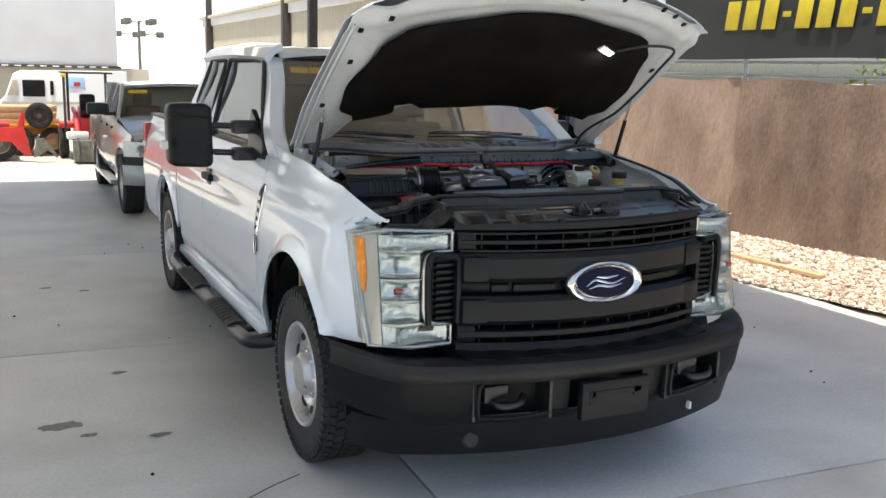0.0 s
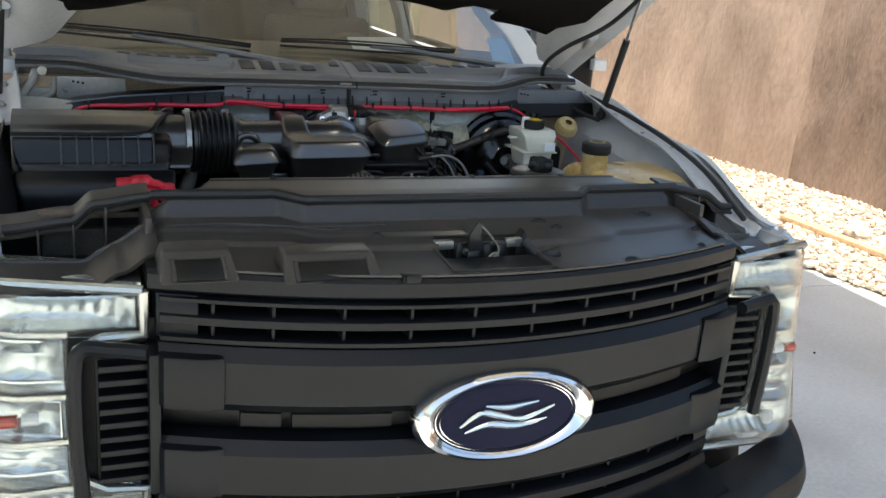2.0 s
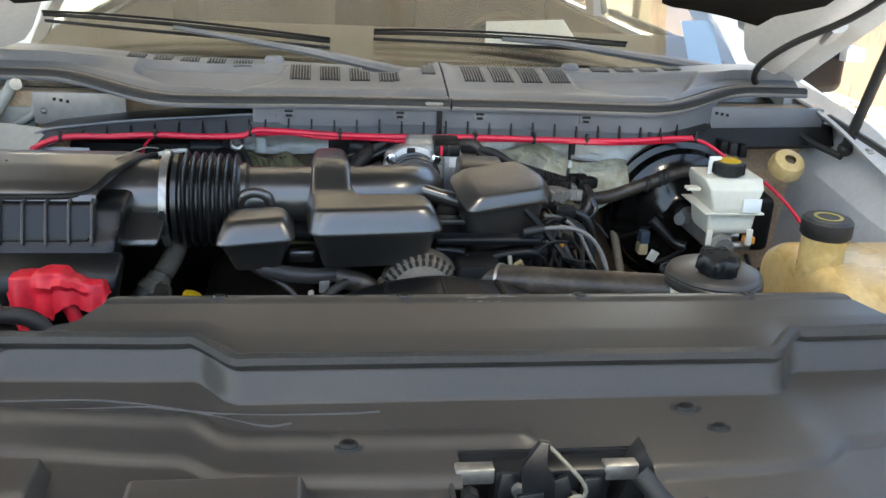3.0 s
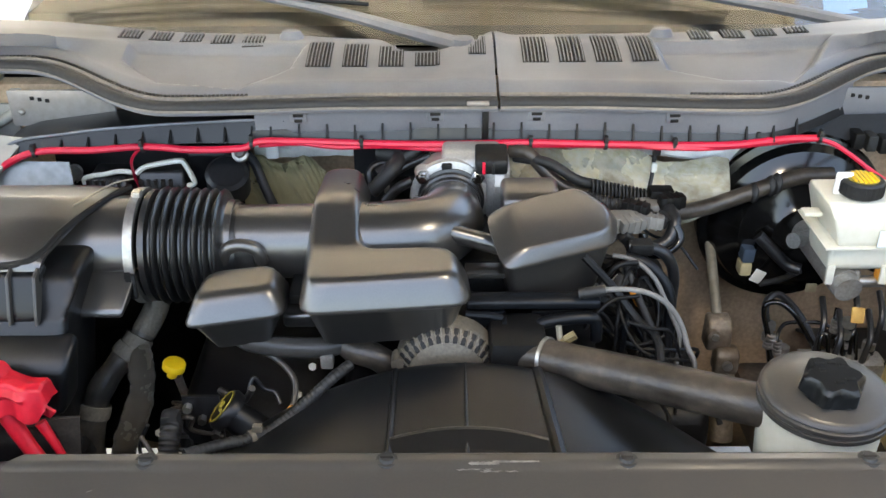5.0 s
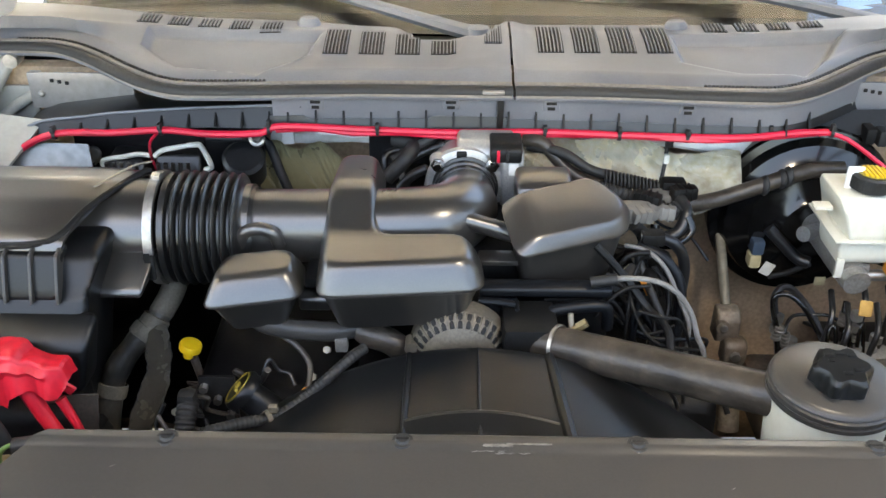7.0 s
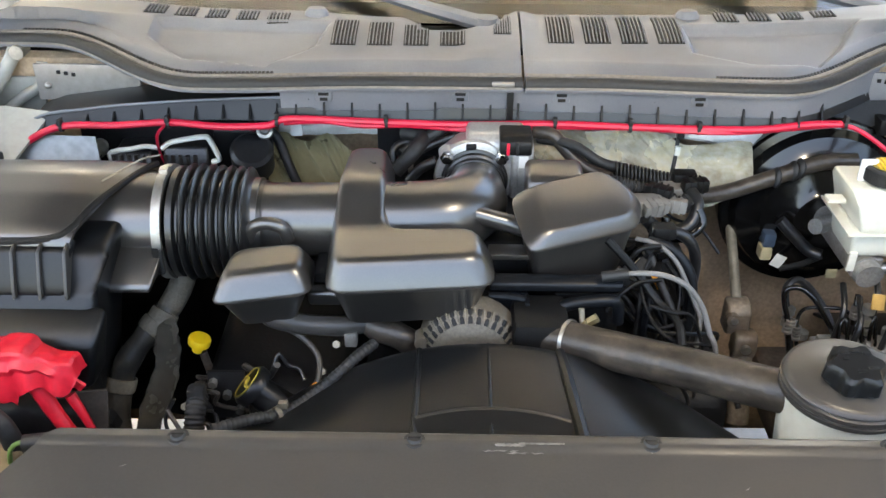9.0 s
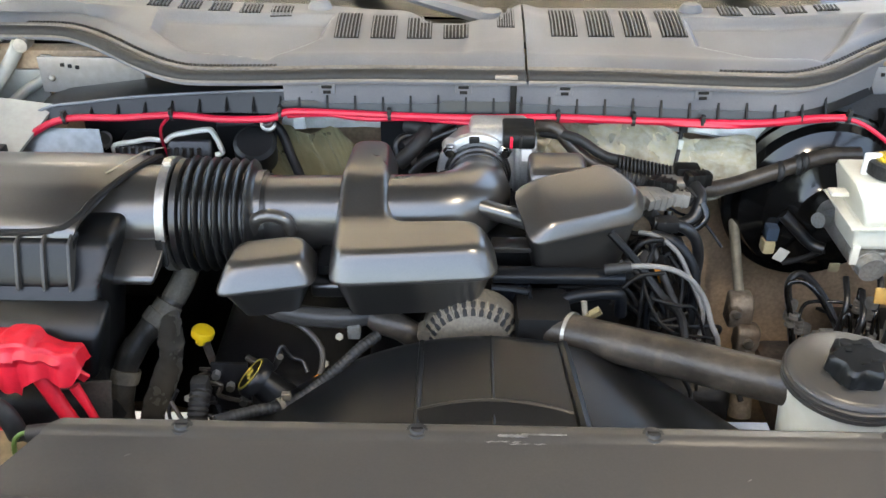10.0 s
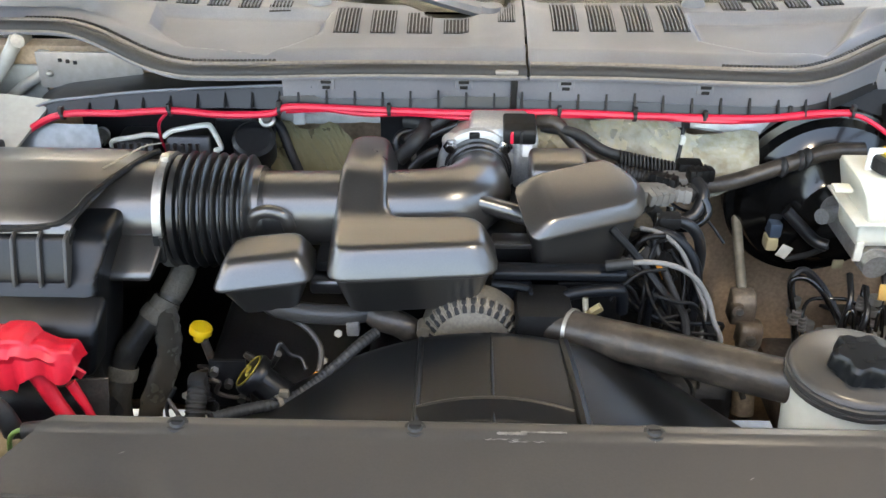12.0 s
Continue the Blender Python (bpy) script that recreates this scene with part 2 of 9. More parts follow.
# ---- mesh helpers ----
def part(name, bm, mat, parent, label="", smooth=38):
    me = bpy.data.meshes.new(name)
    bmesh.ops.recalc_face_normals(bm, faces=bm.faces[:])
    for f in bm.faces:
        f.smooth = smooth > 0
    if smooth > 0:
        lim = radians(smooth)
        for e in bm.edges:
            if len(e.link_faces) == 2 and e.calc_face_angle(0) > lim:
                e.smooth = False
    bm.to_mesh(me)
    bm.free()
    me.materials.append(mat)
    ob = new(name, me)
    if parent is not None:
        ob.parent = parent
    if label:
        tagged(ob, label)
    return ob


def thing(name, label, category, group="", at=(0, 0, 0)):
    ob = new(name)
    ob.empty_display_size = 0.1
    ob.location = at
    return tagged(ob, label, category, group)


def solo(name, bm, mat, label, category, kind="", group="", smooth=38):
    ob = part(name, bm, mat, None, smooth=smooth)
    return tagged(ob, label, category, group, kind)


def box(bm, lo, hi, bevel=0.0, m=None, seg=2):
    """A box from corner lo to corner hi, with rounded edges, turned by m."""
    g = bmesh.ops.create_cube(bm, size=1)
    vs = g["verts"]
    for v in vs:
        v.co = Vector([(a + b) / 2 + c * (b - a) for a, b, c in zip(lo, hi, v.co)])
    if m is not None:
        for v in vs:
            v.co = m @ v.co
    if bevel > 0:
        es = list({e for v in vs for e in v.link_edges})
        bmesh.ops.bevel(bm, geom=es, offset=bevel, segments=seg, profile=0.6, affect="EDGES")
    return bm


def boxed(lo, hi, bevel=0.0, m=None, seg=2):
    return box(bmesh.new(), lo, hi, bevel, m, seg)


def ball(r, at, mat_scale=(1, 1, 1), sub=2):
    b = bmesh.new()
    bmesh.ops.create_icosphere(b, subdivisions=sub, radius=r, matrix=Matrix.Translation(at) @ Matrix.Diagonal((*mat_scale, 1)))
    return b


def basis_to(d):
    return Vector(d).normalized().to_track_quat("Z", "Y").to_matrix().to_4x4()


def rod(bm, a, b, r, r2=None, seg=16, caps=True):
    a, b = Vector(a), Vector(b)
    d = b - a
    m = Matrix.Translation((a + b) / 2) @ basis_to(d)
    bmesh.ops.create_cone(bm, cap_ends=caps, cap_tris=False, segments=seg, radius1=r, radius2=r if r2 is None else r2, depth=d.length, matrix=m)
    return bm


def spin(bm, profile, m=None, seg=32):
    """Turns a profile of (radius, height) round the z axis of m."""
    m = m or Matrix()
    rings = []
    for r, h in profile:
        if r < 1e-5:
            rings.append([bm.verts.new(m @ Vector((0, 0, h)))])
        else:
            rings.append([bm.verts.new(m @ Vector((r * math.cos(k * math.tau / seg), r * math.sin(k * math.tau / seg), h))) for k in range(seg)])
    for p, q in zip(rings, rings[1:]):
        for k in range(seg):
            a, b = p[k % len(p)], p[(k + 1) % len(p)]
            c, d = q[(k + 1) % len(q)], q[k % len(q)]
            f = []
            for v in (a, b, c, d):
                if v not in f:
                    f.append(v)
            if len(f) > 2:
                bm.faces.new(f)
    return bm


def smooth_path(pts, n=6):
    """Catmull-Rom points through pts."""
    P = [Vector(p) for p in pts]
    P = [P[0] * 2 - P[1]] + P + [P[-1] * 2 - P[-2]]
    out = []
    for i in range(1, len(P) - 2):
        for k in range(n):
            t = k / n
            a, b, c, d = P[i - 1], P[i], P[i + 1], P[i + 2]
            out.append(0.5 * ((2 * b) + (c - a) * t + (2 * a - 5 * b + 4 * c - d) * t * t + (3 * b - a - 3 * c + d) * t * t * t))
    out.append(P[-2])
    return out


def tube(bm, pts, r, seg=10, n=6, radius=None, flat=1.0):
    """A hose or cable along pts; radius(k) from 0 to 1 scales it, flat squashes it upwards."""
    path = smooth_path(pts, n) if n > 1 else [Vector(p) for p in pts]
    up = Vector((0, 0, 1))
    rings = []
    for i, p in enumerate(path):
        d = (path[min(i + 1, len(path) - 1)] - path[max(i - 1, 0)]).normalized()
        if abs(d.dot(up)) > 0.97:
            up = Vector((0, 1, 0)) if abs(d.y) < 0.9 else Vector((1, 0, 0))
        x = d.cross(up).normalized()
        y = x.cross(d)
        up = y
        k = i / max(1, len(path) - 1)
        rr = r * (radius(k) if radius else 1)
        rings.append([bm.verts.new(p + x * math.cos(a) * rr + y * math.sin(a) * rr * flat) for a in (j * math.tau / seg for j in range(seg))])
    for p, q in zip(rings, rings[1:]):
        for k in range(seg):
            bm.faces.new((p[k], p[(k + 1) % seg], q[(k + 1) % seg], q[k]))
    for ring in (rings[0], rings[-1]):
        bm.faces.new(ring)
    return bm


def sheet(bm, f, nu, nv, thick=0.0, close=False):
    """A grid surface f(u, v) with u and v from 0 to 1, given depth along its normals."""
    g = [[Vector(f(i / nu, j / nv)) for j in range(nv + 1)] for i in range(nu + 1)]
    rows = [[bm.verts.new(p) for p in r] for r in g]
    for i in range(nu):
        for j in range(nv):
            bm.faces.new((rows[i][j], rows[i + 1][j], rows[i + 1][j + 1], rows[i][j + 1]))
    if thick:
        back = []
        for i in range(nu + 1):
            r = []
            for j in range(nv + 1):
                du = g[min(i + 1, nu)][j] - g[max(i - 1, 0)][j]
                dv = g[i][min(j + 1, nv)] - g[i][max(j - 1, 0)]
                nn = du.cross(dv)
                nn = nn.normalized() if nn.length > 1e-9 else Vector((0, 0, 0))
                r.append(bm.verts.new(g[i][j] - nn * thick))
            back.append(r)
        for i in range(nu):
            for j in range(nv):
                bm.faces.new((back[i][j], back[i][j + 1], back[i + 1][j + 1], back[i + 1][j]))
        for i in range(nu):
            for j in (0, nv):
                bm.faces.new((rows[i][j], back[i][j], back[i + 1][j], rows[i + 1][j]))
        for j in range(nv):
            for i in (0, nu):
                bm.faces.new((rows[i][j], rows[i][j + 1], back[i][j + 1], back[i][j]))
    return bm


def prism(bm, outline, f, bevel=0.0, seg=2):
    """Extrudes a closed 2D outline: f(a, b, side) gives the place on side 0 and side 1."""
    lo = [bm.verts.new(f(a, b, 0)) for a, b in outline]
    hi = [bm.verts.new(f(a, b, 1)) for a, b in outline]
    n = len(outline)
    f0, f1 = bm.faces.new(lo), bm.faces.new(hi)
    for k in range(n):
        bm.faces.new((lo[k], lo[(k + 1) % n], hi[(k + 1) % n], hi[k]))
    if bevel > 0:
        es = list(f0.edges) + list(f1.edges)
        bmesh.ops.bevel(bm, geom=es, offset=bevel, segments=seg, profile=0.6, affect="EDGES")
    return bm


def lerp(a, b, t):
    return a + (b - a) * t


def curve1(x, *knots):
    """Smooth interpolation through (x, y) knots."""
    if x <= knots[0][0]:
        return knots[0][1]
    for (x0, y0), (x1, y1) in zip(knots, knots[1:]):
        if x <= x1:
            t = (x - x0) / (x1 - x0)
            t = t * t * (3 - 2 * t)
            return lerp(y0, y1, t)
    return knots[-1][1]


def line1(x, *knots):
    if x <= knots[0][0]:
        return knots[0][1]
    for (x0, y0), (x1, y1) in zip(knots, knots[1:]):
        if x <= x1:
            return lerp(y0, y1, (x - x0) / (x1 - x0))
    return knots[-1][1]

# ---- the yard ----
CONCRETE = material("worn_concrete", (0.59, 0.58, 0.55), 0.5, var=0.13, scale=0.9, grain=45, bump=0.14, dist=0.003, rvar=0.16, wear=((0.41, 0.395, 0.36), 1.1, 0.50, 0.9))
EARTH = material("pale_dirt_ground", (0.46, 0.43, 0.38), 0.9, var=0.15, scale=0.35, grain=20, bump=0.3, dist=0.01)
TARPDARK = material("dark_brown_mesh_tarp", (0.175, 0.120, 0.092), 0.45, var=0.22, scale=1.8, grain=34, bump=0.5, dist=0.02, tint=(0.22, 0.152, 0.118), stretch=(1, 1, 0.45))
TARP = material("brown_mesh_tarp", (0.27, 0.190, 0.148), 0.55, var=0.14, scale=1.6, grain=26, bump=0.5, dist=0.02, tint=(0.31, 0.225, 0.178), stretch=(1, 1, 0.45))
STONE = material("pale_gravel_stone", (0.50, 0.40, 0.31), 0.8, var=0.25, scale=14, grain=80, bump=0.3, tint=(0.62, 0.56, 0.48))
CORR = material("beige_sheet_metal", (0.50, 0.45, 0.35), 0.5, var=0.06, scale=2, bump=0.05)
ROOFSHEET = material("tan_roof_sheet", (0.62, 0.59, 0.52), 0.55, var=0.08, scale=2, bump=0.05)
BEAM = material("brown_steel_beam", (0.055, 0.045, 0.04), 0.55, var=0.15, scale=8, bump=0.1)
BANNER = material("black_vinyl_banner", (0.022, 0.025, 0.025), 0.5, var=0.15, scale=3, grain=60, bump=0.1)
SIGNYELLOW = material("yellow_vinyl_letters", (0.52, 0.41, 0.03), 0.5, var=0.12, scale=6, bump=0.03)
WALLWHITE = material("white_wall_paint", (0.72, 0.72, 0.73), 0.7, var=0.04, scale=0.8, bump=0.05)
WALLBEIGE = material("beige_wall_paint", (0.45, 0.41, 0.34), 0.75, var=0.08, scale=0.8, bump=0.08)
WOOD = material("bare_lumber", (0.50, 0.33, 0.19), 0.7, var=0.18, scale=8, grain=60, bump=0.2, stretch=(1, 6, 6))
REDPAINT = material("red_machine_paint", (0.52, 0.022, 0.02), 0.4, var=0.12, scale=6, bump=0.08, coat=0.3)
ORANGEPAINT = material("orange_machine_paint", (0.62, 0.26, 0.02), 0.45, var=0.12, scale=6, bump=0.08)
MACHGREY = material("grey_machine_steel", (0.16, 0.15, 0.13), 0.6, metal=0.4, var=0.25, scale=8, bump=0.2)
LEAF = material("hedge_leaf", (0.13, 0.20, 0.035), 0.6, var=0.35, scale=5, grain=30, bump=0.3)
GALV = material("galvanised_pipe", (0.50, 0.51, 0.50), 0.45, metal=0.7, var=0.1, scale=14, bump=0.05)

bm = bmesh.new()
bmesh.ops.create_grid(bm, x_segments=4, y_segments=4, size=900)
for v in bm.verts:
    v.co.z = -0.03
solo("ground", bm, EARTH, "pale sunlit dirt yard reaching the horizon", "ground", "structure")

# concrete slabs with open joints, laid slightly askew
floor = tagged(new("floor"), "grey worn concrete floor slabs with open joints", "floor", kind="structure")
SLAB = pose(-0.60, 0.55, 0, 0, 0, -2.6)
xs = (-9.0, -4.6, 0.0, 4.55)
ys = (-14, -10.6, -7.2, -3.9, -0.6 - 0.0, 2.55, 5.9, 8.75, 12.3)
for i in range(len(xs) - 1):
    for j in range(len(ys) - 1):
        g = 0.006
        b = bmesh.new()
        box(b, (xs[i] + g, ys[j] + g, -0.12), (xs[i + 1] - g, ys[j + 1] - g, 0.0), 0.008, SLAB)
        part("slab", b, CONCRETE, floor)
jb = bmesh.new()
box(jb, (-9.0, -14, -0.14), (4.55, 12.3, -0.022), 0, SLAB)
part("joint_bed", jb, DARK, floor)
# hairline crack near the wheel
cb = bmesh.new()
tube(cb, [(-1.46, 0.58, 0.0005), (-1.36, 0.63, 0.0005), (-1.25, 0.70, 0.0005), (-1.10, 0.775, 0.0005)], 0.004, 6, 4, flat=0.3)
part("crack", cb, DARK, floor)
# oil stains and bits of grit
random.seed(4)
for sx, sy, sr in ((-2.07, 1.80, 0.07), (-1.62, 1.50, 0.035), (-1.95, 1.62, 0.03), (-1.72, 4.9, 0.03), (-2.0, 5.1, 0.03), (-1.7, 2.6, 0.03)):
    b = bmesh.new()
    vs = [b.verts.new((sx + math.cos(a) * sr * (1.3 + 0.5 * random.random()), sy + math.sin(a) * sr * (0.6 + 0.5 * random.random()), 0.002)) for a in (k * math.tau / 18 for k in range(18))]
    b.faces.new(vs)
    part("stain", b, material("oil_stain", (0.13, 0.125, 0.115), 0.5, var=0.2, scale=20, bump=0.05), floor)
b = bmesh.new()
for k in range(60):
    px, py = random.uniform(-3, 3.5), random.uniform(-2, 8)
    bmesh.ops.create_icosphere(b, subdivisions=1, radius=random.uniform(0.004, 0.011), matrix=Matrix.Translation((px, py, 0.003)))
solo("grit", b, DARK, "small dark grit scattered on the concrete", "grit", "stuff")


def fence_x(y):
    return 5.9 - 0.12 * (y - 4.4)


# gravel strip
def gravel_edge(y):
    return 3.95 - 0.19 * (y - 3.0)


b = bmesh.new()
sheet(b, lambda u, v: (lerp(gravel_edge(lerp(-6, 14, u)), fence_x(lerp(-6, 14, u)) + 0.3, v), lerp(-6, 14, u), 0.012 + 0.015 * noise.noise((u * 60, v * 9, 0))), 60, 8)
solo("gravel_bed", b, STONE, "pale gravel bed along the fence", "gravel", "structure")
random.seed(11)
proto = []
for k in range(7):
    t = bmesh.new()
    bmesh.ops.create_icosphere(t, subdivisions=1, radius=1)
    for v in t.verts:
        v.co *= 0.75 + 0.45 * random.random()
        v.co.z *= 0.65
    proto.append(([v.co.copy() for v in t.verts], [[v.index for v in f.verts] for f in t.faces]))
    t.free()
vv, ff = [], []
for k in range(15000):
    y = random.triangular(0.0, 10.0, 3.2)
    a, c = gravel_edge(y) - 0.04, fence_x(y) + 0.1
    x = lerp(a, c, random.random() ** 0.9)
    r = random.choice((0.010, 0.014, 0.018, 0.022, 0.028)) * random.uniform(0.8, 1.25)
    q = Euler((random.uniform(-0.5, 0.5), random.uniform(-0.5, 0.5), random.uniform(0, 6.3))).to_matrix()
    ps, fs = proto[k % 7]
    o = len(vv)
    vv.extend((q @ p * r + Vector((x, y, 0.02 + r * 0.3)))[:] for p in ps)
    ff.extend([i + o for i in f] for f in fs)
me = bpy.data.meshes.new("gravel")
me.from_pydata(vv, [], ff)
STONES = material("gravel_stones", (0.42, 0.33, 0.25), 0.8, var=0.15, scale=30, grain=150, bump=0.2)
nn, ll = STONES.node_tree.nodes, STONES.node_tree.links
geo, hsv = nn.new("ShaderNodeNewGeometry"), nn.new("ShaderNodeValToRGB")
hsv.color_ramp.elements[0].color, hsv.color_ramp.elements[1].color = (0.24, 0.15, 0.10, 1), (0.66, 0.58, 0.48, 1)
ll.new(geo.outputs["Random Per Island"], hsv.inputs[0])
ll.new(hsv.outputs[0], nn["Principled BSDF"].inputs["Base Color"])
me.materials.append(STONES)
tagged(new("gravel", me), "loose tan and cream gravel stones", "gravel", kind="stuff")

# timber offcut on the gravel
b = bmesh.new()
box(b, (-0.045, -0.62, 0.035), (0.045, 0.62, 0.075), 0.005, pose(4.60, 3.62, 0.0, 0, 0, 3))
plank = solo("plank", b, WOOD, "bare lumber offcut lying on the gravel", "plank")
b = bmesh.new()
for v in bmesh.ops.create_icosphere(b, subdivisions=2, radius=0.09)["verts"]:
    v.co = Vector((v.co.x * 1.2, v.co.y, v.co.z * 0.8)) * (1 + 0.25 * noise.noise(v.co * 14)) + Vector((4.85, 3.75, 0.06))
solo("rock", b, STONE, "pale fist-sized rock on the gravel", "rock")

# fence with tarpaulin panels
fence = thing("tarp_fence", "brown tarpaulin fence on galvanised pipe posts", "fence")
cuts = (-7.0, -3.2, -0.4, 2.4, 5.50, 8.6, 12.0, 15.0)
for k in range(len(cuts) - 1):
    y0, y1 = cuts[k], cuts[k + 1]
    ph = k * 3.7

    def tarp(u, v, y0=y0, y1=y1, ph=ph):
        y = lerp(y0, y1, u)
        fold = 0.035 * math.sin(u * 9 + ph) * (0.4 + v) + 0.02 * noise.noise((u * 7, v * 3, ph)) + 0.010 * math.sin(u * 31 + ph * 2 + v * 2) + 0.020 * (0.4 - abs(noise.noise((u * 9 + v, v * 2.2 - u, ph + 4)))) + 0.006 * (0.5 - abs(noise.noise((u * 30, v * 7, ph + 9))))
        top = 1.87 + 0.018 * math.sin(u * math.pi * 4 + ph) - 0.02 * math.sin(u * math.pi)
        return (fence_x(y) - 0.05 + fold - 0.015 * (k % 2), y, lerp(0.02, top, v))

    part("tarp", sheet(bmesh.new(), tarp, 150, 44, 0.006), TARP if y0 > 5.4 else TARPDARK, fence)
for k, y in enumerate(cuts):
    part("post", rod(bmesh.new(), (fence_x(y) + 0.05, y, 0), (fence_x(y) + 0.05, y, 3.1), 0.03), GALV, fence)
part("top_rail", rod(bmesh.new(), (fence_x(-7) + 0.05, -7, 1.91), (fence_x(15) + 0.05, 15, 1.91), 0.02, seg=10), GALV, fence)
part("banner_rail", rod(bmesh.new(), (fence_x(-7) + 0.05, -7, 2.06), (fence_x(15) + 0.05, 15, 2.06), 0.02, seg=10), GALV, fence)
b = bmesh.new()
for k in range(48):
    y = 2.2 + k * 0.10
    for d in (-0.07, 0.07):
        rod(b, (fence_x(y) + 0.08, y, 1.89), (fence_x(y) + 0.08, y + d * 1.2, 2.07), 0.0013, seg=5, caps=False)
part("chain_link", b, GALV, fence)

# banner above it: rows of yellow bars where a number stands
banner = thing("banner", "black vinyl banner with large yellow figures, reduced to bars", "banner")


def ban(u, v):
    y = lerp(-6.5, 6.78, u)
    return (fence_x(y) - 0.06 + 0.02 * math.sin(u * 40), y, lerp(2.10 + 0.012 * math.sin(u * 25), 3.2, v))


part("vinyl", sheet(bmesh.new(), ban, 80, 6, 0.004), BANNER, banner)
y = 5.72
for k in range(10):
    w = 0.19 if k not in (3, 7) else 0.11
    b = bmesh.new()
    z0, z1 = (2.43, 2.76) if w > 0.15 else (2.56, 2.62)
    box(b, (-0.004, -w, z0), (0.0, 0, z1), 0.0015)
    for v in b.verts:
        yy = y + v.co.y - 0.12 * (v.co.z - 2.55)
        v.co = Vector((fence_x(yy) - 0.092 + v.co.x, yy, v.co.z))
    part("bar", b, SIGNYELLOW, banner)
    y -= w + 0.075

# hedge behind the fence
random.seed(3)
b = bmesh.new()
for k in range(2600):
    p = Vector((random.uniform(7.2, 8.6), random.uniform(1.5, 5.4), random.uniform(1.2, 2.4) + 0.25 * random.random()))
    s = random.uniform(0.03, 0.075)
    q = Euler((random.uniform(-1, 1), random.uniform(-1, 1), random.uniform(0, 6))).to_matrix()
    vs = [b.verts.new(p + q @ Vector(c) * s) for c in ((-1, 0, 0), (0, -0.5, 0.12), (1, 0, 0), (0, 0.5, 0.12))]
    b.faces.new(vs)
solo("hedge", b, LEAF, "sunlit yellow-green hedge behind the fence", "hedge", "stuff", smooth=0)

# canopy
canopy = thing("canopy", "steel canopy with tan ribbed roof sheets on brown beams", "canopy")


def ribbed(u, v):
    x = lerp(-7.5, 2.75, u)
    return (x, lerp(-1.25, 12.3, v), 4.75 + 0.03 * abs(math.sin(u * 52)) + 0.02 * x)


part("roof_sheet", sheet(bmesh.new(), ribbed, 208, 1, 0.004), ROOFSHEET, canopy, smooth=0)
for y in (-1.15, 1.8, 5.2, 8.6, 12.2):
    part("beam", boxed((-7.4, y - 0.07, 4.34), (2.7, y + 0.07, 4.57), 0.006), CORR, canopy)
for x in (-7.2, -4.7, -2.2, 0.2, 2.55):
    part("purlin", boxed((x - 0.04, -1.2, 4.572), (x + 0.04, 12.25, 4.625), 0.004), CORR, canopy)
for x, y in ((-7.2, -1.15), (-7.2, 5.2), (-7.2, 12.2), (2.55, -1.15), (2.55, 12.2)):
    part("post", boxed((x - 0.07, y - 0.07, 0), (x + 0.07, y + 0.07, 4.338), 0.006), BEAM, canopy)


# buildings that close the yard
def corrugated(name, a, b2, z0, z1, mat, label, pitch=0.18):
    a, b2 = Vector(a), Vector(b2)
    L = (b2 - a).length
    d = (b2 - a).normalized()
    nrm = Vector((-d.y, d.x, 0))
    n = int(L / pitch)
    hall = thing(name, label, "building")
    bm = bmesh.new()
    sheet(bm, lambda u, v: (*(a + d * (u * L) + nrm * (0.02 if round(u * n * 4) % 4 < 2 else 0.0))[:2], lerp(z0, z1, v)), n * 4, 1, 0.01)
    part("wall", bm, mat, hall, smooth=0)
    part("fascia", boxed((0, -0.06, z1 - 0.02), (L, 0.10, z1 + 0.22), 0.01, Matrix.Translation(a) @ Matrix.Rotation(math.atan2(d.y, d.x), 4, "Z")), WALLWHITE, hall)
    return hall


hall = corrugated("corrugated_building", (4.5, 13.5, 0), (4.5, 31.0, 0), 0, 3.25, CORR, "long beige corrugated steel building with a white fascia")
for y in (20.2, 29.6):
    part("column", boxed((4.26, y - 0.09, 0), (4.46, y + 0.09, 5.5 if y > 25 else 3.9), 0.01), BEAM, hall)
part("roof", boxed((4.3, 13.3, 3.46), (9.5, 31.2, 3.56), 0.01), CORR, hall)
part("back_wall", boxed((9.2, 13.5, 0), (9.4, 31.0, 3.45), 0.01), CORR, hall)
part("end_wall", boxed((4.6, 13.5, 0), (9.19, 13.6, 3.45), 0.01), CORR, hall)
part("end_wall", boxed((4.6, 30.9, 0), (9.19, 31.0, 3.45), 0.01), CORR, hall)
part("eave_beam", boxed((-3, 29.5, 4.25), (4.2, 29.66, 4.38), 0.01), BEAM, hall)

white_hall = thing("white_building", "large plain white building above a beige lower wall", "building")
part("upper_wall", boxed((-16, 34.0, 1.80), (1.85, 40, 9.0), 0.02), WALLWHITE, white_hall)
part("lower_wall", boxed((-16, 34.3, 0), (3.0, 40, 1.70), 0.02), WALLBEIGE, white_hall)
part("ledge", boxed((-16, 33.9, 1.70), (1.95, 34.2, 1.80), 0.01), BEAM, white_hall)
for k in range(14):
    part("lamp_box", boxed((-4.2 + k * 0.42, 33.84, 1.72), (-3.98 + k * 0.42, 33.9, 1.77), 0.005), WALLWHITE, white_hall)
solo("wall_west", boxed((-24.5, -30, 0), (-24, 34, 3.0), 0.02), WALLBEIGE, "plain beige yard wall", "wall", "structure")
solo("wall_south", boxed((-24, -30.5, 0), (12, -30, 2.5), 0.02), WALLBEIGE, "plain beige yard wall", "wall", "structure")

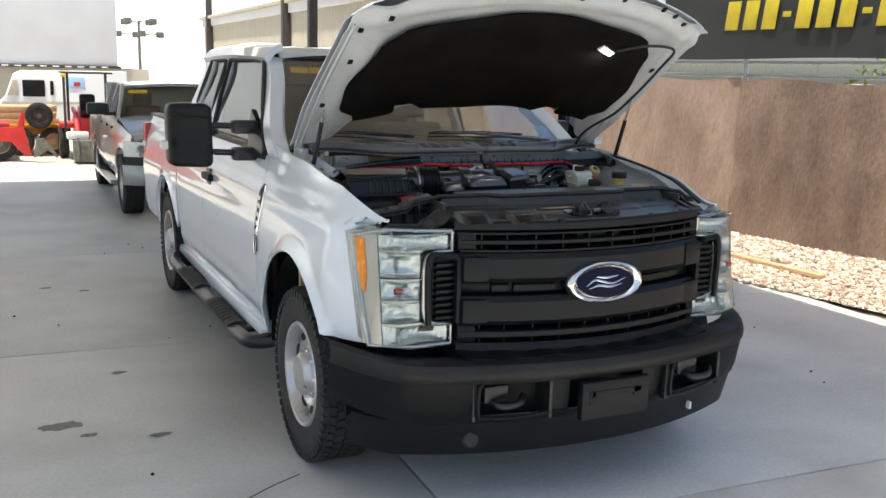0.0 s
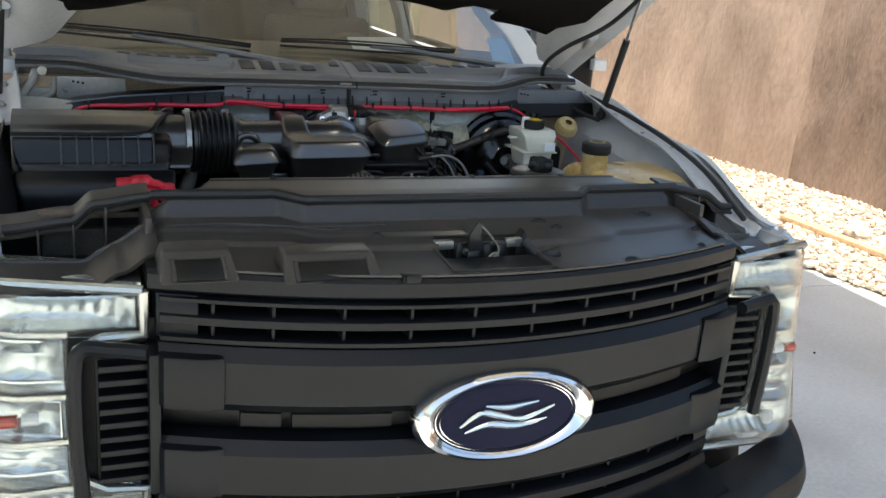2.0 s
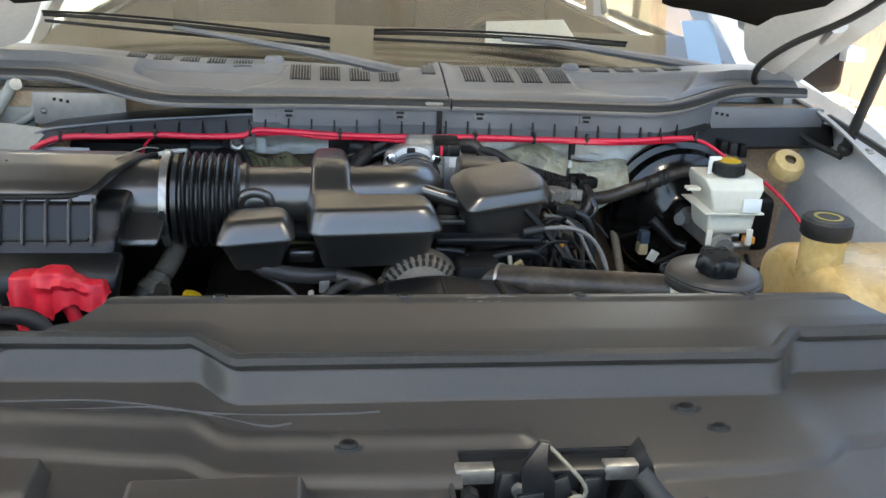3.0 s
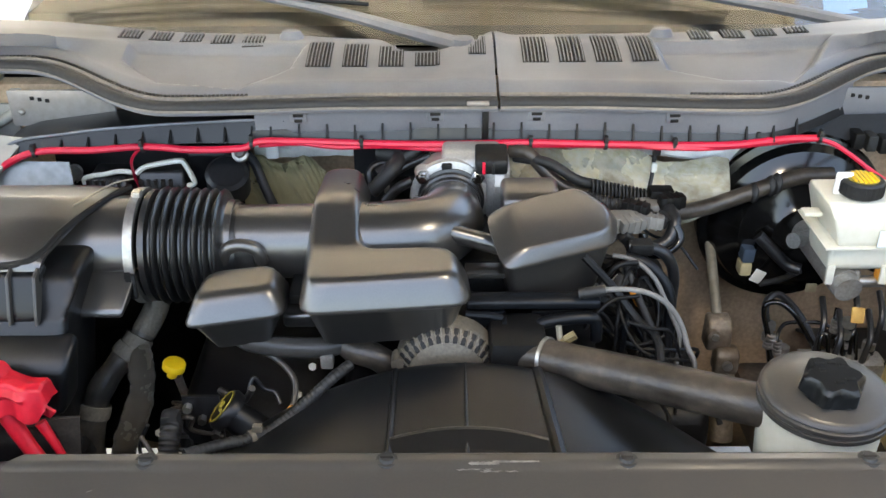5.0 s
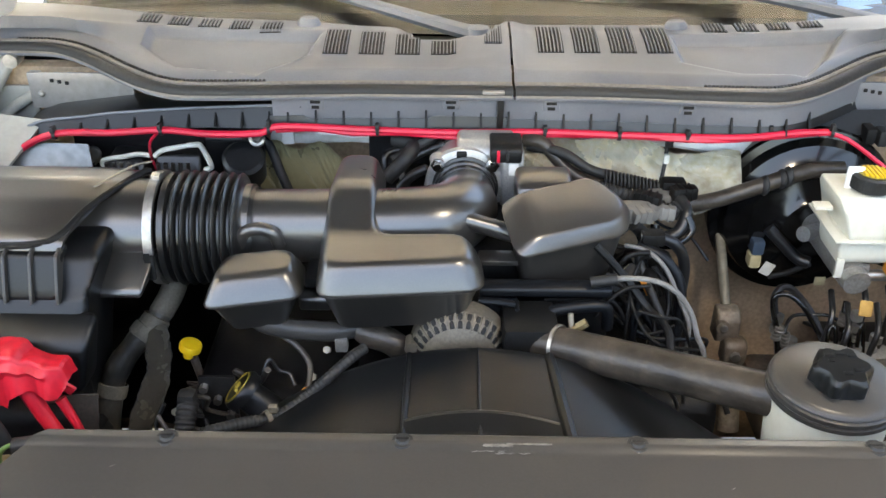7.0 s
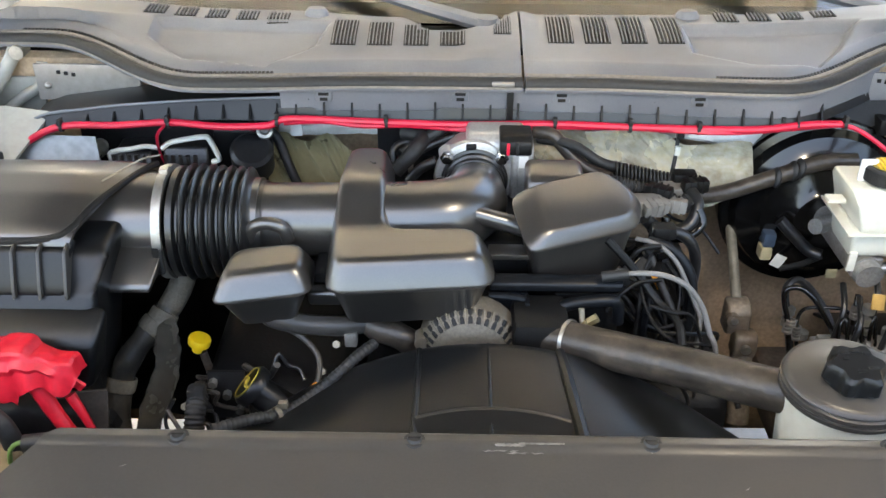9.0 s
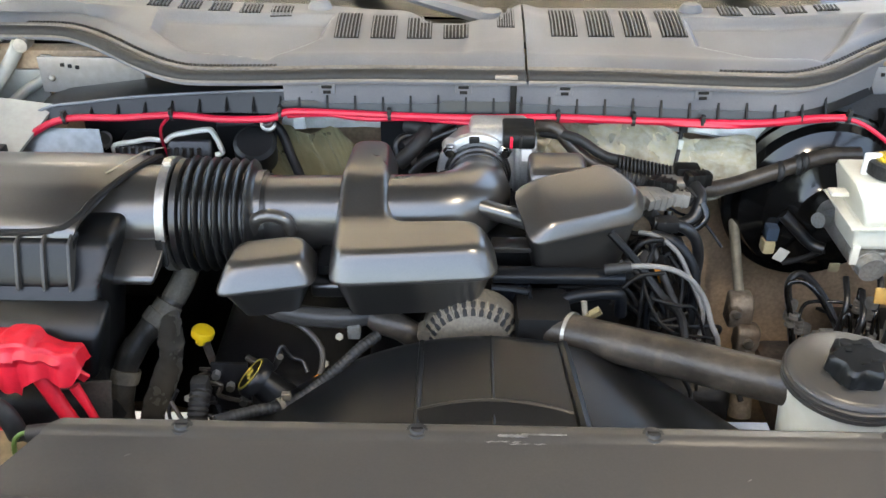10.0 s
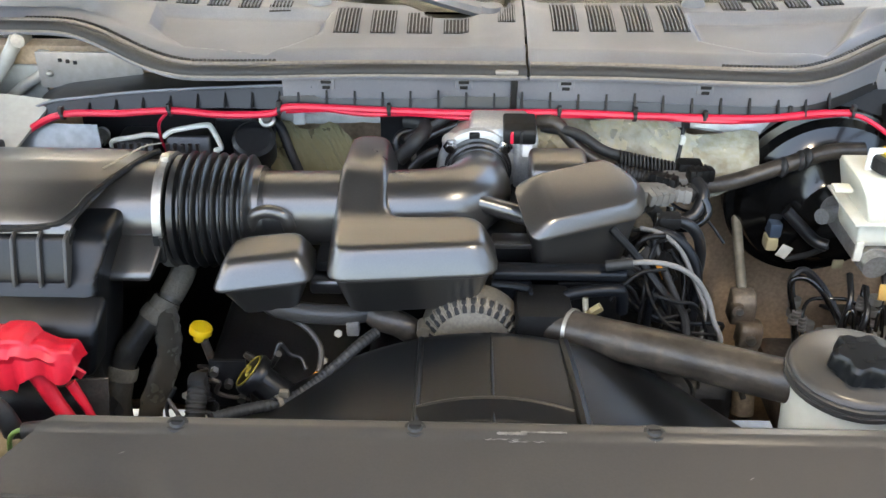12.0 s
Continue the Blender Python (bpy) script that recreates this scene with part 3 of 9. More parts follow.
# light mast
mast = thing("light_mast", "tall steel mast with a ring of floodlights", "light mast")
part("pole", rod(bmesh.new(), (7.4, 70, 0), (7.4, 70, 4.95), 0.14, 0.10), MACHGREY, mast)
for k in range(8):
    a = k * math.tau / 8
    z = 5.0 if k % 2 else 4.1
    r = 1.25 if k % 2 else 1.5
    part("floodlight", boxed((7.4 + r * math.cos(a) - 0.28, 70 + r * math.sin(a) - 0.2, z - 0.22), (7.4 + r * math.cos(a) + 0.28, 70 + r * math.sin(a) + 0.2, z + 0.22), 0.04), MACHGREY, mast)
for z, r in ((5.0, 1.25), (4.1, 1.5)):
    part("crossarm", boxed((7.4 - r, 69.95, z - 0.04), (7.4 + r, 70.05, z + 0.04), 0.01), MACHGREY, mast)
    part("crossarm", boxed((7.35, 70 - r, z - 0.04), (7.45, 70 + r, z + 0.04), 0.01), MACHGREY, mast)

# glowing sheet added far behind the yard for the blown-out white sky
SKYGLOW = bpy.data.materials.new("glowing_sky_backdrop")
SKYGLOW.use_nodes = True
hz = SKYGLOW.node_tree.nodes["Principled BSDF"]
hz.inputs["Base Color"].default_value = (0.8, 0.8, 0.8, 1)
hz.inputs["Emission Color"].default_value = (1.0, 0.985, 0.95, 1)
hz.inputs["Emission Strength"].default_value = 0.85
solo("backdrop", sheet(bmesh.new(), lambda u, v: (lerp(-420, 200, u), 420 + 30 * math.sin(u * 3), lerp(-0.03, 170, v)), 8, 2, 0.5), SKYGLOW, "plain glowing backdrop for the blown-out white sky beyond the yard", "sky", "structure")


def arch(y, yc, r, zc, low):
    d = abs(y - yc)
    return max(low, zc + math.sqrt(max(0, r * r - d * d))) if d < r else low


# ---- parked behind: silver pickup, machines, van ----
def simple_wheel(name, at, r, w, parent, mat_rim, axis="X"):
    m = Matrix.Translation(at) @ (Matrix.Rotation(radians(-90), 4, "Y") if axis == "X" else Matrix.Rotation(radians(90), 4, "X"))
    t = part(name, spin(bmesh.new(), [(r * 0.62, -w / 2), (r * 0.9, -w / 2), (r, -w * 0.38), (r, w * 0.38), (r * 0.9, w / 2), (r * 0.62, w / 2)], m, 36), TYRE, parent)
    part("rim", spin(bmesh.new(), [(r * 0.63, w * 0.45), (r * 0.58, w * 0.2), (r * 0.3, w * 0.28), (r * 0.2, w * 0.42), (0, w * 0.42)], m, 28), mat_rim, t)
    b = bmesh.new()
    for k in range(40):
        for row in (-0.33, 0.0, 0.33):
            box(b, (r - 0.012, -r * 0.055, row * w - w * 0.12), (r + 0.010, r * 0.055, row * w + w * 0.12), 0, m @ Matrix.Rotation((k + row) * math.tau / 40, 4, "Z"))
    part("tread", b, TYRE, t, smooth=0)
    return t


ram = thing("silver_pickup", "silver pickup truck parked behind the white one", "pickup truck")
RX = 0.03


def ram_side(z):
    return curve1(z, (0.35, 0.90), (0.62, 0.97), (0.95, 0.965), (1.12, 0.93), (1.2, 0.90))


for s in (-1, 1):
    for nm, y0, y1, zt in (("fender", 8.75, 9.75, 1.13), ("front_door", 9.76, 10.75, 1.17), ("rear_door", 10.76, 11.5, 1.17), ("bed_side", 11.6, 13.2, 1.19)):
        wc = 9.2 if nm == "fender" else 12.4

        def f(u, v, y0=y0, y1=y1, zt=zt, wc=wc, nm=nm):
            y = lerp(y0, y1, u)
            low = arch(y, wc, 0.47, 0.36, 0.40) if nm in ("fender", "bed_side") else 0.40
            top = zt - (0.12 * (1 - u) ** 2 if nm == "fender" else 0)
            z = lerp(top, low, v)
            return (RX + s * (ram_side(z) - (0.10 * (1 - u) ** 3 if nm == "fender" else 0)), y, z)
        part(nm, sheet(bmesh.new(), f, 24, 14, 0.02 * -s), SILVER, ram)
    for y in (9.2, 12.4):
        simple_wheel("wheel", (RX + s * 0.83, y, 0.37), 0.37, 0.25, ram, WHEEL) if s < 0 else simple_wheel("wheel", (RX + s * 0.83, y, 0.37), 0.37, 0.25, ram, DARK)
    part("running_board", boxed((RX + s * 0.97 - 0.06, 9.75, 0.30), (RX + s * 0.97 + 0.06, 11.9, 0.36), 0.02), SILVER, ram)
    for y0, y1, t0, t1, nm in ((9.98, 10.72, 10.38, 10.74, "door_glass"), (10.80, 11.4, 10.82, 11.30, "door_glass")):
        b = bmesh.new()
        sheet(b, lambda u, v: (RX + s * lerp(0.90, 0.77, v), lerp(lerp(y0, y1, u), lerp(t0, t1, u), v), lerp(1.18, 1.56, v)), 4, 4, 0.01 * -s)
        part(nm, b, DARK, ram)
    for a, c, w in (((9.82, 1.16), (10.36, 1.60), 0.09), ((10.74, 1.17), (10.77, 1.60), 0.06), ((11.46, 1.17), (11.36, 1.60), 0.12)):
        b = bmesh.new()
        sheet(b, lambda u, v: (RX + s * (lerp(0.905, 0.765, u) + 0.004), lerp(a[0], c[0], u) + w * (v - 0.5), lerp(a[1], c[1], u)), 5, 2, 0.04 * -s)
        part("pillar", b, SILVER, ram)
    hl_ = part("head_lamp", sheet(bmesh.new(), lambda u, v: (RX + s * lerp(0.62, 0.955, u), 8.60 + 0.16 * u ** 2, lerp(0.755, 0.925 + 0.02 * u, v)), 8, 5, 0.03 * s), REFLECT, ram)
    part("lamp_bowl", spin(bmesh.new(), [(0, 0.0), (0.04, 0.0), (0.065, 0.02), (0.07, 0.02)], Matrix.Translation((RX + s * 0.76, 8.585, 0.835)) @ Matrix.Rotation(radians(90), 4, "X"), 20), CHROME, hl_)
    mr_ = part("mirror", boxed((RX + s * 1.12 - 0.14, 9.95, 1.20), (RX + s * 1.12 + 0.14, 10.07, 1.36), 0.04), BUMPER, ram)
    part("mirror_arm", boxed((min(RX + s * 0.9, RX + s * 1.05), 9.98, 1.19), (max(RX + s * 0.9, RX + s * 1.05), 10.04, 1.24), 0.015), BUMPER, mr_)
    for y in (10.55, 11.3, 9.95):
        part("handle", boxed((RX + s * 0.955 - 0.02, y, 1.02), (RX + s * 0.955 + 0.02, y + 0.16, 1.05), 0.01), BUMPER, ram)
part("hood", sheet(bmesh.new(), lambda u, v: (RX + lerp(-0.9, 0.9, u) * (0.93 + 0.07 * v), lerp(8.66, 9.86, v) - 0.05 * math.sin(u * math.pi), curve1(v, (0, 0.955), (0.12, 1.02), (1, 1.165)) + 0.05 * math.sin(u * math.pi) + 0.012 * math.sin(u * math.tau * 2)), 24, 16, 0.03), SILVER, ram)
part("bumper", sheet(bmesh.new(), lambda u, v: (RX + lerp(-0.97, 0.97, u), 8.50 + 0.28 * abs(2 * u - 1) ** 4 + 0.04 * (2 * v - 1) ** 2, lerp(0.40, 0.645, v)), 30, 8, 0.04), SILVER, ram)
part("tow_ring", rod(bmesh.new(), (RX - 0.72, 8.47, 0.47), (RX - 0.55, 8.47, 0.47), 0.025), CHROME, ram)
part("lower_grille", sheet(bmesh.new(), lambda u, v: (RX + lerp(-0.94, 0.94, u), 8.58 + 0.22 * abs(2 * u - 1) ** 4, lerp(0.645, 0.76, v)), 24, 3, 0.03), BUMPER, ram)
part("grille", boxed((RX - 0.60, 8.57, 0.765), (RX + 0.60, 8.65, 0.96), 0.02), DARK, ram)
part("windshield", sheet(bmesh.new(), lambda u, v: (RX + lerp(-1, 1, u) * lerp(0.86, 0.72, v), lerp(9.86, 10.42, v) + 0.06 * (2 * u - 1) ** 2, lerp(1.165, 1.585, v)), 16, 8, 0.01), PANE, ram).visible_shadow = False
part("roof", sheet(bmesh.new(), lambda u, v: (RX + lerp(-0.77, 0.77, u), lerp(10.38, 11.5, v), 1.60 + 0.045 * math.sin(u * math.pi) - 0.03 * (2 * v - 1) ** 2), 12, 8, 0.04), SILVER, ram)
part("cab_back", boxed((RX - 0.86, 11.46, 0.6), (RX + 0.86, 11.52, 1.6), 0.02), SILVER, ram)
part("cab_floor", boxed((RX - 0.88, 8.7, 0.42), (RX + 0.88, 13.1, 0.55), 0.02), DARK, ram)
part("dashboard", boxed((RX - 0.84, 9.9, 1.0), (RX + 0.84, 10.3, 1.15), 0.04), CABIN, ram)
for x in (-0.42, 0.42):
    part("seat_back", boxed((RX + x - 0.24, 10.85, 0.7), (RX + x + 0.24, 10.98, 1.28), 0.05), SEAT, ram)
    part("headrest", boxed((RX + x - 0.13, 10.87, 1.29), (RX + x + 0.13, 10.96, 1.46), 0.04), SEAT, ram)
part("sticker", boxed((RX - 0.70, 10.20, 1.478), (RX - 0.45, 10.21, 1.525), 0.002), YELLOW, ram)

loader = thing("compact_loader", "small red loader with a steel roll frame and a bucket", "loader")
for x, y in ((-1.10, 16.6), (-0.98, 17.5), (-0.33, 16.6), (-0.24, 17.5)):
    part("roll_post", boxed((x - 0.025, y - 0.025, 0.45), (x + 0.025, y + 0.025, 1.66), 0.006), BEAM, loader)
part("roll_roof", boxed((-1.14, 16.5, 1.662), (-0.20, 17.6, 1.70), 0.01), BEAM, loader)
part("roof_lamp", boxed((-1.16, 16.45, 1.60), (-1.06, 16.53, 1.66), 0.02), YELLOW, loader)
part("body", boxed((-0.90, 16.7, 0.35), (-0.40, 17.8, 0.80), 0.05), REDPAINT, loader)
part("engine_hood", boxed((-0.80, 17.0, 0.80), (-0.44, 17.7, 1.0), 0.05), REDPAINT, loader)
part("fender", boxed((-1.18, 16.7, 0.60), (-0.86, 17.5, 0.70), 0.03), REDPAINT, loader)
part("seat", boxed((-0.80, 16.95, 0.92), (-0.50, 17.1, 1.26), 0.06), DARK, loader)
part("seat_cushion", boxed((-0.80, 16.7, 0.86), (-0.50, 17.0, 0.95), 0.04), DARK, loader)
for x in (-0.90, -0.44):
    b = bmesh.new()
    tube(b, [(x, 17.3, 0.95), (x, 16.7, 0.85), (x, 16.3, 0.45), (x, 16.15, 0.2)], 0.05, 8, 4)
    part("lift_arm", b, REDPAINT, loader)
part("bucket", boxed((-1.02, 15.75, 0.02), (-0.34, 16.2, 0.42), 0.03), MACHGREY, loader)
for x in (-0.95, -0.70, -0.45):
    part("tine", boxed((x - 0.02, 15.70, 0.02), (x + 0.02, 15.78, 0.48), 0.01), MACHGREY, loader)
part("weight_rack", boxed((-1.12, 16.05, 0.42), (-0.72, 16.35, 0.56), 0.04), WHITEPL, loader)
for x in (-1.12, -0.28):
    simple_wheel("wheel", (x, 17.2, 0.30), 0.30, 0.18, loader, MACHGREY)

trailer = thing("lumber_trailer", "orange flatbed trailer with tan-rimmed wheels and a spare tyre", "trailer")
part("deck", boxed((-6.0, 17.8, 0.40), (-1.02, 19.4, 0.60), 0.03), ORANGEPAINT, trailer)
for x in (-1.28, -1.92):
    simple_wheel("wheel", (x, 17.72, 0.27), 0.27, 0.2, trailer, WOOD, "Y")
simple_wheel("spare_tyre", (-1.54, 17.55, 0.80), 0.25, 0.18, trailer, RUST, "Y")
part("mudguard", boxed((-2.3, 17.65, 0.55), (-1.0, 17.8, 0.62), 0.02), ORANGEPAINT, trailer)
for k in range(14):
    r = k // 5
    board = solo("lumber_board", boxed((-5.4 + 0.07 * (k % 3), 17.85 + 0.28 * (k % 5), 0.602 + 0.125 * r), (-1.15 - 0.06 * (k % 4), 18.09 + 0.28 * (k % 5), 0.72 + 0.125 * r), 0.008), WOOD, "long bare lumber board stacked on the trailer", "board", group="lumber on the trailer")

arm_machine = thing("red_front_loader", "bright red front loader arms with a grey bracket", "loader")
b = bmesh.new()
prism(b, ((-2.6, 0.62), (-1.86, 0.64), (-1.74, 0.10), (-1.86, 0.08), (-2.1, 0.38), (-2.6, 0.36)), lambda x, z, k: (x, 16.5 if k else 16.4, z), 0.01)
part("lift_arm", b, REDPAINT, arm_machine)
b = bmesh.new()
prism(b, ((-2.02, 0.55), (-1.86, 0.55), (-1.82, 0.90), (-1.88, 0.93)), lambda x, z, k: (x, 16.52 if k else 16.42, z), 0.01)
part("upright", b, REDPAINT, arm_machine)
b = bmesh.new()
prism(b, ((-1.72, 0.05), (-1.66, 0.42), (-1.52, 0.44), (-1.28, 0.10), (-1.30, 0.05), (-1.45, 0.22)), lambda x, z, k: (x, 16.35 if k else 16.25, z), 0.01)
part("bracket", b, MACHGREY, arm_machine)
simple_wheel("wheel", (-2.3, 16.7, 0.32), 0.32, 0.2, arm_machine, MACHGREY, "Y")
part("chassis", boxed((-4.2, 16.8, 0.3), (-2.1, 17.5, 0.7), 0.06), REDPAINT, arm_machine)

van = thing("step_van", "white boxy delivery van with a sloped windshield", "van")
b = bmesh.new()
prism(b, ((-2.30, 0.35), (-2.28, 0.85), (-2.06, 1.02), (-1.90, 1.56), (-1.70, 1.66), (0.7, 1.68), (0.75, 0.35)), lambda x, z, k: (x, 23.6 if k else 21.9, z), 0.03)
part("body", b, WALLWHITE, van)
part("side_window", boxed((-1.72, 21.87, 1.04), (-1.22, 21.9, 1.44), 0.02), DARK, van)
part("rear_window", boxed((-1.10, 21.87, 1.08), (-1.02, 21.9, 1.42), 0.01), DARK, van)
b = bmesh.new()
prism(b, ((-2.08, 1.06), (-1.93, 1.44), (-1.83, 1.44), (-1.83, 1.06)), lambda x, z, k: (x, 21.9 if k else 21.87, z), 0.01)
part("quarter_window", b, WALLBEIGE, van)
part("graphic", boxed((-0.70, 21.885, 1.25), (-0.30, 21.895, 1.52), 0.002), BLUEP, van)
part("graphic", boxed((-0.55, 21.875, 1.30), (-0.40, 21.882, 1.40), 0.002), REDPAINT, van)
part("belt_line", boxed((-2.2, 21.885, 0.86), (0.7, 21.895, 0.92), 0.004), WALLBEIGE, van)
for x in (-1.7, 0.1):
    simple_wheel("wheel", (x, 22.0, 0.36), 0.36, 0.25, van, WHEEL, "Y")

# ---- the white pickup ----
truck = thing("pickup_truck", "white heavy-duty pickup truck with its hood propped open, parked on concrete", "pickup truck")
CX = -0.03  # the cab's middle line


def side(z):
    """Half width of the body side at height z."""
    return curve1(z, (0.44, 1.005), (0.62, 1.045), (0.95, 1.06), (1.18, 1.035), (1.28, 1.0), (1.40, 0.955))


FW, RW, WR = 0.97, 4.73, 0.42


def fender_surface(s):
    def f(u, v):
        y = lerp(0.30, 1.735, u)
        xt = curve1(y, (0.30, 0.845), (0.7, 0.895), (1.5, 0.945)) if s > 0 else curve1(y, (0.30, 0.872), (0.7, 0.935), (1.5, 0.962))
        zt = curve1(y, (0.30, 1.262), (0.75, 1.365), (1.25, 1.425), (1.6, 1.455))
        zb = 0.735 if y < 0.56 else arch(y, FW + 0.06, 0.575, 0.43, 0.46 if y > FW else 0.735)
        k = v ** 1.15
        z = lerp(zt, zb, k)
        xs = side(min(z, 1.38)) - 1.6 * max(0, 0.60 - y) ** 2
        drop = zt - z
        x = lerp(xt, xs, min(1, math.sin(min(1, drop / 0.16) * math.pi / 2)))
        x += 0.028 * max(0, 1 - (z - zb) / 0.09) ** 2 if 0.5 < y < 1.7 else 0
        # the front edge leans back beside the lamp
        if z < 1.235:
            y += max(0, 1 - u * 6) * (0.02 + 0.20 * max(0, z - 0.74) / 0.46 * 0.5)
        return (s * x + (CX * min(1, max(0, (y - 0.4) / 0.8)) if s > 0 else 0), y, z)
    return f


for s in (-1, 1):
    part("fender", sheet(bmesh.new(), fender_surface(s), 72, 26, 0.012 * -s), PAINT, truck)
    # dark wheel housing inside the arch
    b = bmesh.new()
    sheet(b, lambda u, v: (s * lerp(0.62, 1.0, v), FW + 0.06 + 0.60 * math.cos(u * math.pi), 0.40 + 0.60 * math.sin(u * math.pi)), 24, 2, 0.006)
    part("wheel_housing", b, DARK, truck)
    b = bmesh.new()
    sheet(b, lambda u, v: (s * lerp(0.62, 1.0, v), RW + 0.60 * math.cos(u * math.pi), 0.42 + 0.60 * math.sin(u * math.pi)), 24, 2, 0.006)
    part("wheel_housing", b, DARK, truck)

    # doors and bed side
    def panel(y0, y1, zt, zb=0.47, wheel=False, s=s, cut=0.0):
        def f(u, v):
            y = lerp(y0, y1, u)
            low = arch(y, RW, 0.53, 0.44, 0.50) if wheel else zb
            z = lerp(zt, low, v)
            x = side(z) - cut * (1 - v) + (0.02 * max(0, 1 - (z - low) / 0.09) ** 2 if wheel and abs(y - RW) < 0.6 else 0)
            x -= 0.010 * math.exp(-((z - 0.62) / 0.05) ** 2)
            return (s * x + (CX if s > 0 else 0), y, z)
        return f

    for nm, y0, y1 in (("front_door", 1.742, 3.235), ("rear_door", 3.243, 4.06)):
        door = part(nm, sheet(bmesh.new(), panel(y0, y1, 1.395), 20, 30, 0.02 * -s), PAINT, truck)
        if nm == "front_door":
            hb = boxed((s * 1.055 - 0.02, 2.90, 1.125), (s * 1.055 + 0.02, 3.12, 1.17), 0.012)
            part("handle", hb, DARK, door, "black door handle")
            part("handle_cup", boxed((s * 1.035 - 0.012, 2.96, 1.09), (s * 1.035 + 0.012, 3.09, 1.20), 0.01), BUMPER, door)
            part("belt_moulding", boxed((s * 0.958 - 0.012, 1.80, 1.392), (s * 0.958 + 0.012, 3.23, 1.418), 0.004), DARK, door)
    part("cab_corner", sheet(bmesh.new(), panel(4.068, 4.19, 1.40), 4, 24, 0.02 * -s), PAINT, truck)
    part("bed_side", sheet(bmesh.new(), panel(4.23, 6.0, 1.40, 0.5, True), 60, 28, 0.03 * -s), PAINT, truck)
    part("bed_rail_cap", boxed((s * 0.93 - 0.05, 4.23, 1.397), (s * 0.93 + 0.045, 6.0, 1.42), 0.01), DARK, truck)
    tl = part("tail_lamp", boxed((s * 0.98 - 0.07, 5.90, 0.98), (s * 0.98 + 0.07, 6.03, 1.33), 0.02), REDPAINT, truck, "red tail lamp")
    part("clear_band", boxed((s * 0.985 - 0.071, 5.895, 1.10), (s * 0.985 + 0.071, 6.035, 1.16), 0.012), WHITEPL, tl)
    part("rocker", boxed((s * 0.99 - 0.05, 1.72, 0.40), (s * 0.99 + 0.018, 4.25, 0.475), 0.02), PAINT, truck)

    # greenhouse: pillars, roof rail, glass
    def gx(z):
        return s * curve1(z, (1.39, 0.952), (1.96, 0.79)) + CX

    def strip(pa, pb, w, nm, t=0.05):
        """A pillar from (y, z) to (y, z), w wide along y."""
        b = bmesh.new()
        sheet(b, lambda u, v: (gx(lerp(pa[1], pb[1], u)), lerp(pa[0], pb[0], u) + lerp(-w / 2, w / 2, v), lerp(pa[1], pb[1], u)), 10, 2, t * -s)
        return part(nm, b, PAINT, truck)

    strip((1.66, 1.40), (2.42, 1.93), 0.15, "front_pillar", 0.09)
    strip((3.24, 1.395), (3.32, 1.93), 0.12, "door_pillar")
    strip((4.05, 1.395), (3.93, 1.93), 0.27, "rear_pillar", 0.09)
    b = bmesh.new()
    sheet(b, lambda u, v: (s * lerp(0.80, 0.70, v) + CX, lerp(2.30, 4.10, u), curve1(v, (0, 1.905), (0.6, 1.965), (1, 1.98)) - 0.02 * (2 * u - 1) ** 2), 16, 5, 0.04 * -s)
    part("roof_rail", b, PAINT, truck)
    for nm, y0, y1, t0, t1 in (("door_glass", 1.80, 3.19, 2.38, 3.26), ("quarter_glass", 3.32, 3.96, 3.38, 3.86)):
        b = bmesh.new()
        sheet(b, lambda u, v: (gx(lerp(1.40, 1.91, v)) - s * 0.02, lerp(lerp(y0, y1, u), lerp(t0, t1, u), v), lerp(1.40, 1.91, v)), 6, 6, 0.005 * -s)
        gl = part(nm, b, (TINTED if nm == "quarter_glass" else PANE), truck, "tinted side window")
        gl.visible_shadow = False
        b = bmesh.new()
        loop = [(gx(1.40), y0, 1.40), (gx(1.65), (y0 + t0) / 2, 1.655), (gx(1.905), t0, 1.905), (gx(1.91), (t0 + t1) / 2, 1.912), (gx(1.905), t1, 1.905), (gx(1.65), (y1 + t1) / 2, 1.655), (gx(1.40), y1, 1.40)]
        tube(b, loop, 0.016, 8, 1)
        part("glass_seal", b, RUBBER, gl)

# roof, cab back, bed
b = bmesh.new()
sheet(b, lambda u, v: (CX + lerp(-0.71, 0.71, u), lerp(2.36, 4.12, v), 1.978 + 0.03 * math.sin(u * math.pi) - 0.045 * max(0, 1 - v * 7) ** 2 + 0.006 * math.sin(u * math.tau * 3)), 24, 20, 0.03)
part("roof_panel", b, PAINT, truck)
b = bmesh.new()
prism(b, ((-0.93, 0.70), (0.93, 0.70), (0.93, 1.39), (0.77, 1.93), (-0.77, 1.93), (-0.93, 1.39)), lambda x, z, k: (x + CX, 4.18 if k else 4.12, z), 0.01)
part("cab_back", b, PAINT, truck)
b = bmesh.new()
prism(b, ((-0.90, 0.62), (0.90, 0.62), (0.90, 1.38), (0.755, 1.90), (-0.755, 1.90), (-0.90, 1.38)), lambda x, z, k: (x + CX, 4.11 if k else 4.08, z))
part("rear_trim", b, SEAT, truck)
for sd in (-1, 1):
    part("door_trim", boxed((CX + sd * 0.90 - 0.012, 1.80, 0.62), (CX + sd * 0.90 + 0.012, 4.07, 1.385), 0.01), CABIN, truck)
part("bed_front", boxed((-0.93 + CX, 4.24, 0.7), (0.93 + CX, 4.29, 1.39), 0.01), PAINT, truck)
part("bed_floor", boxed((-0.95 + CX, 4.25, 0.72), (0.95 + CX, 5.98, 0.80), 0.01), PAINT_IN, truck)
part("tailgate", boxed((-0.92 + CX, 5.95, 0.72), (0.92 + CX, 6.01, 1.39), 0.015), PAINT, truck)
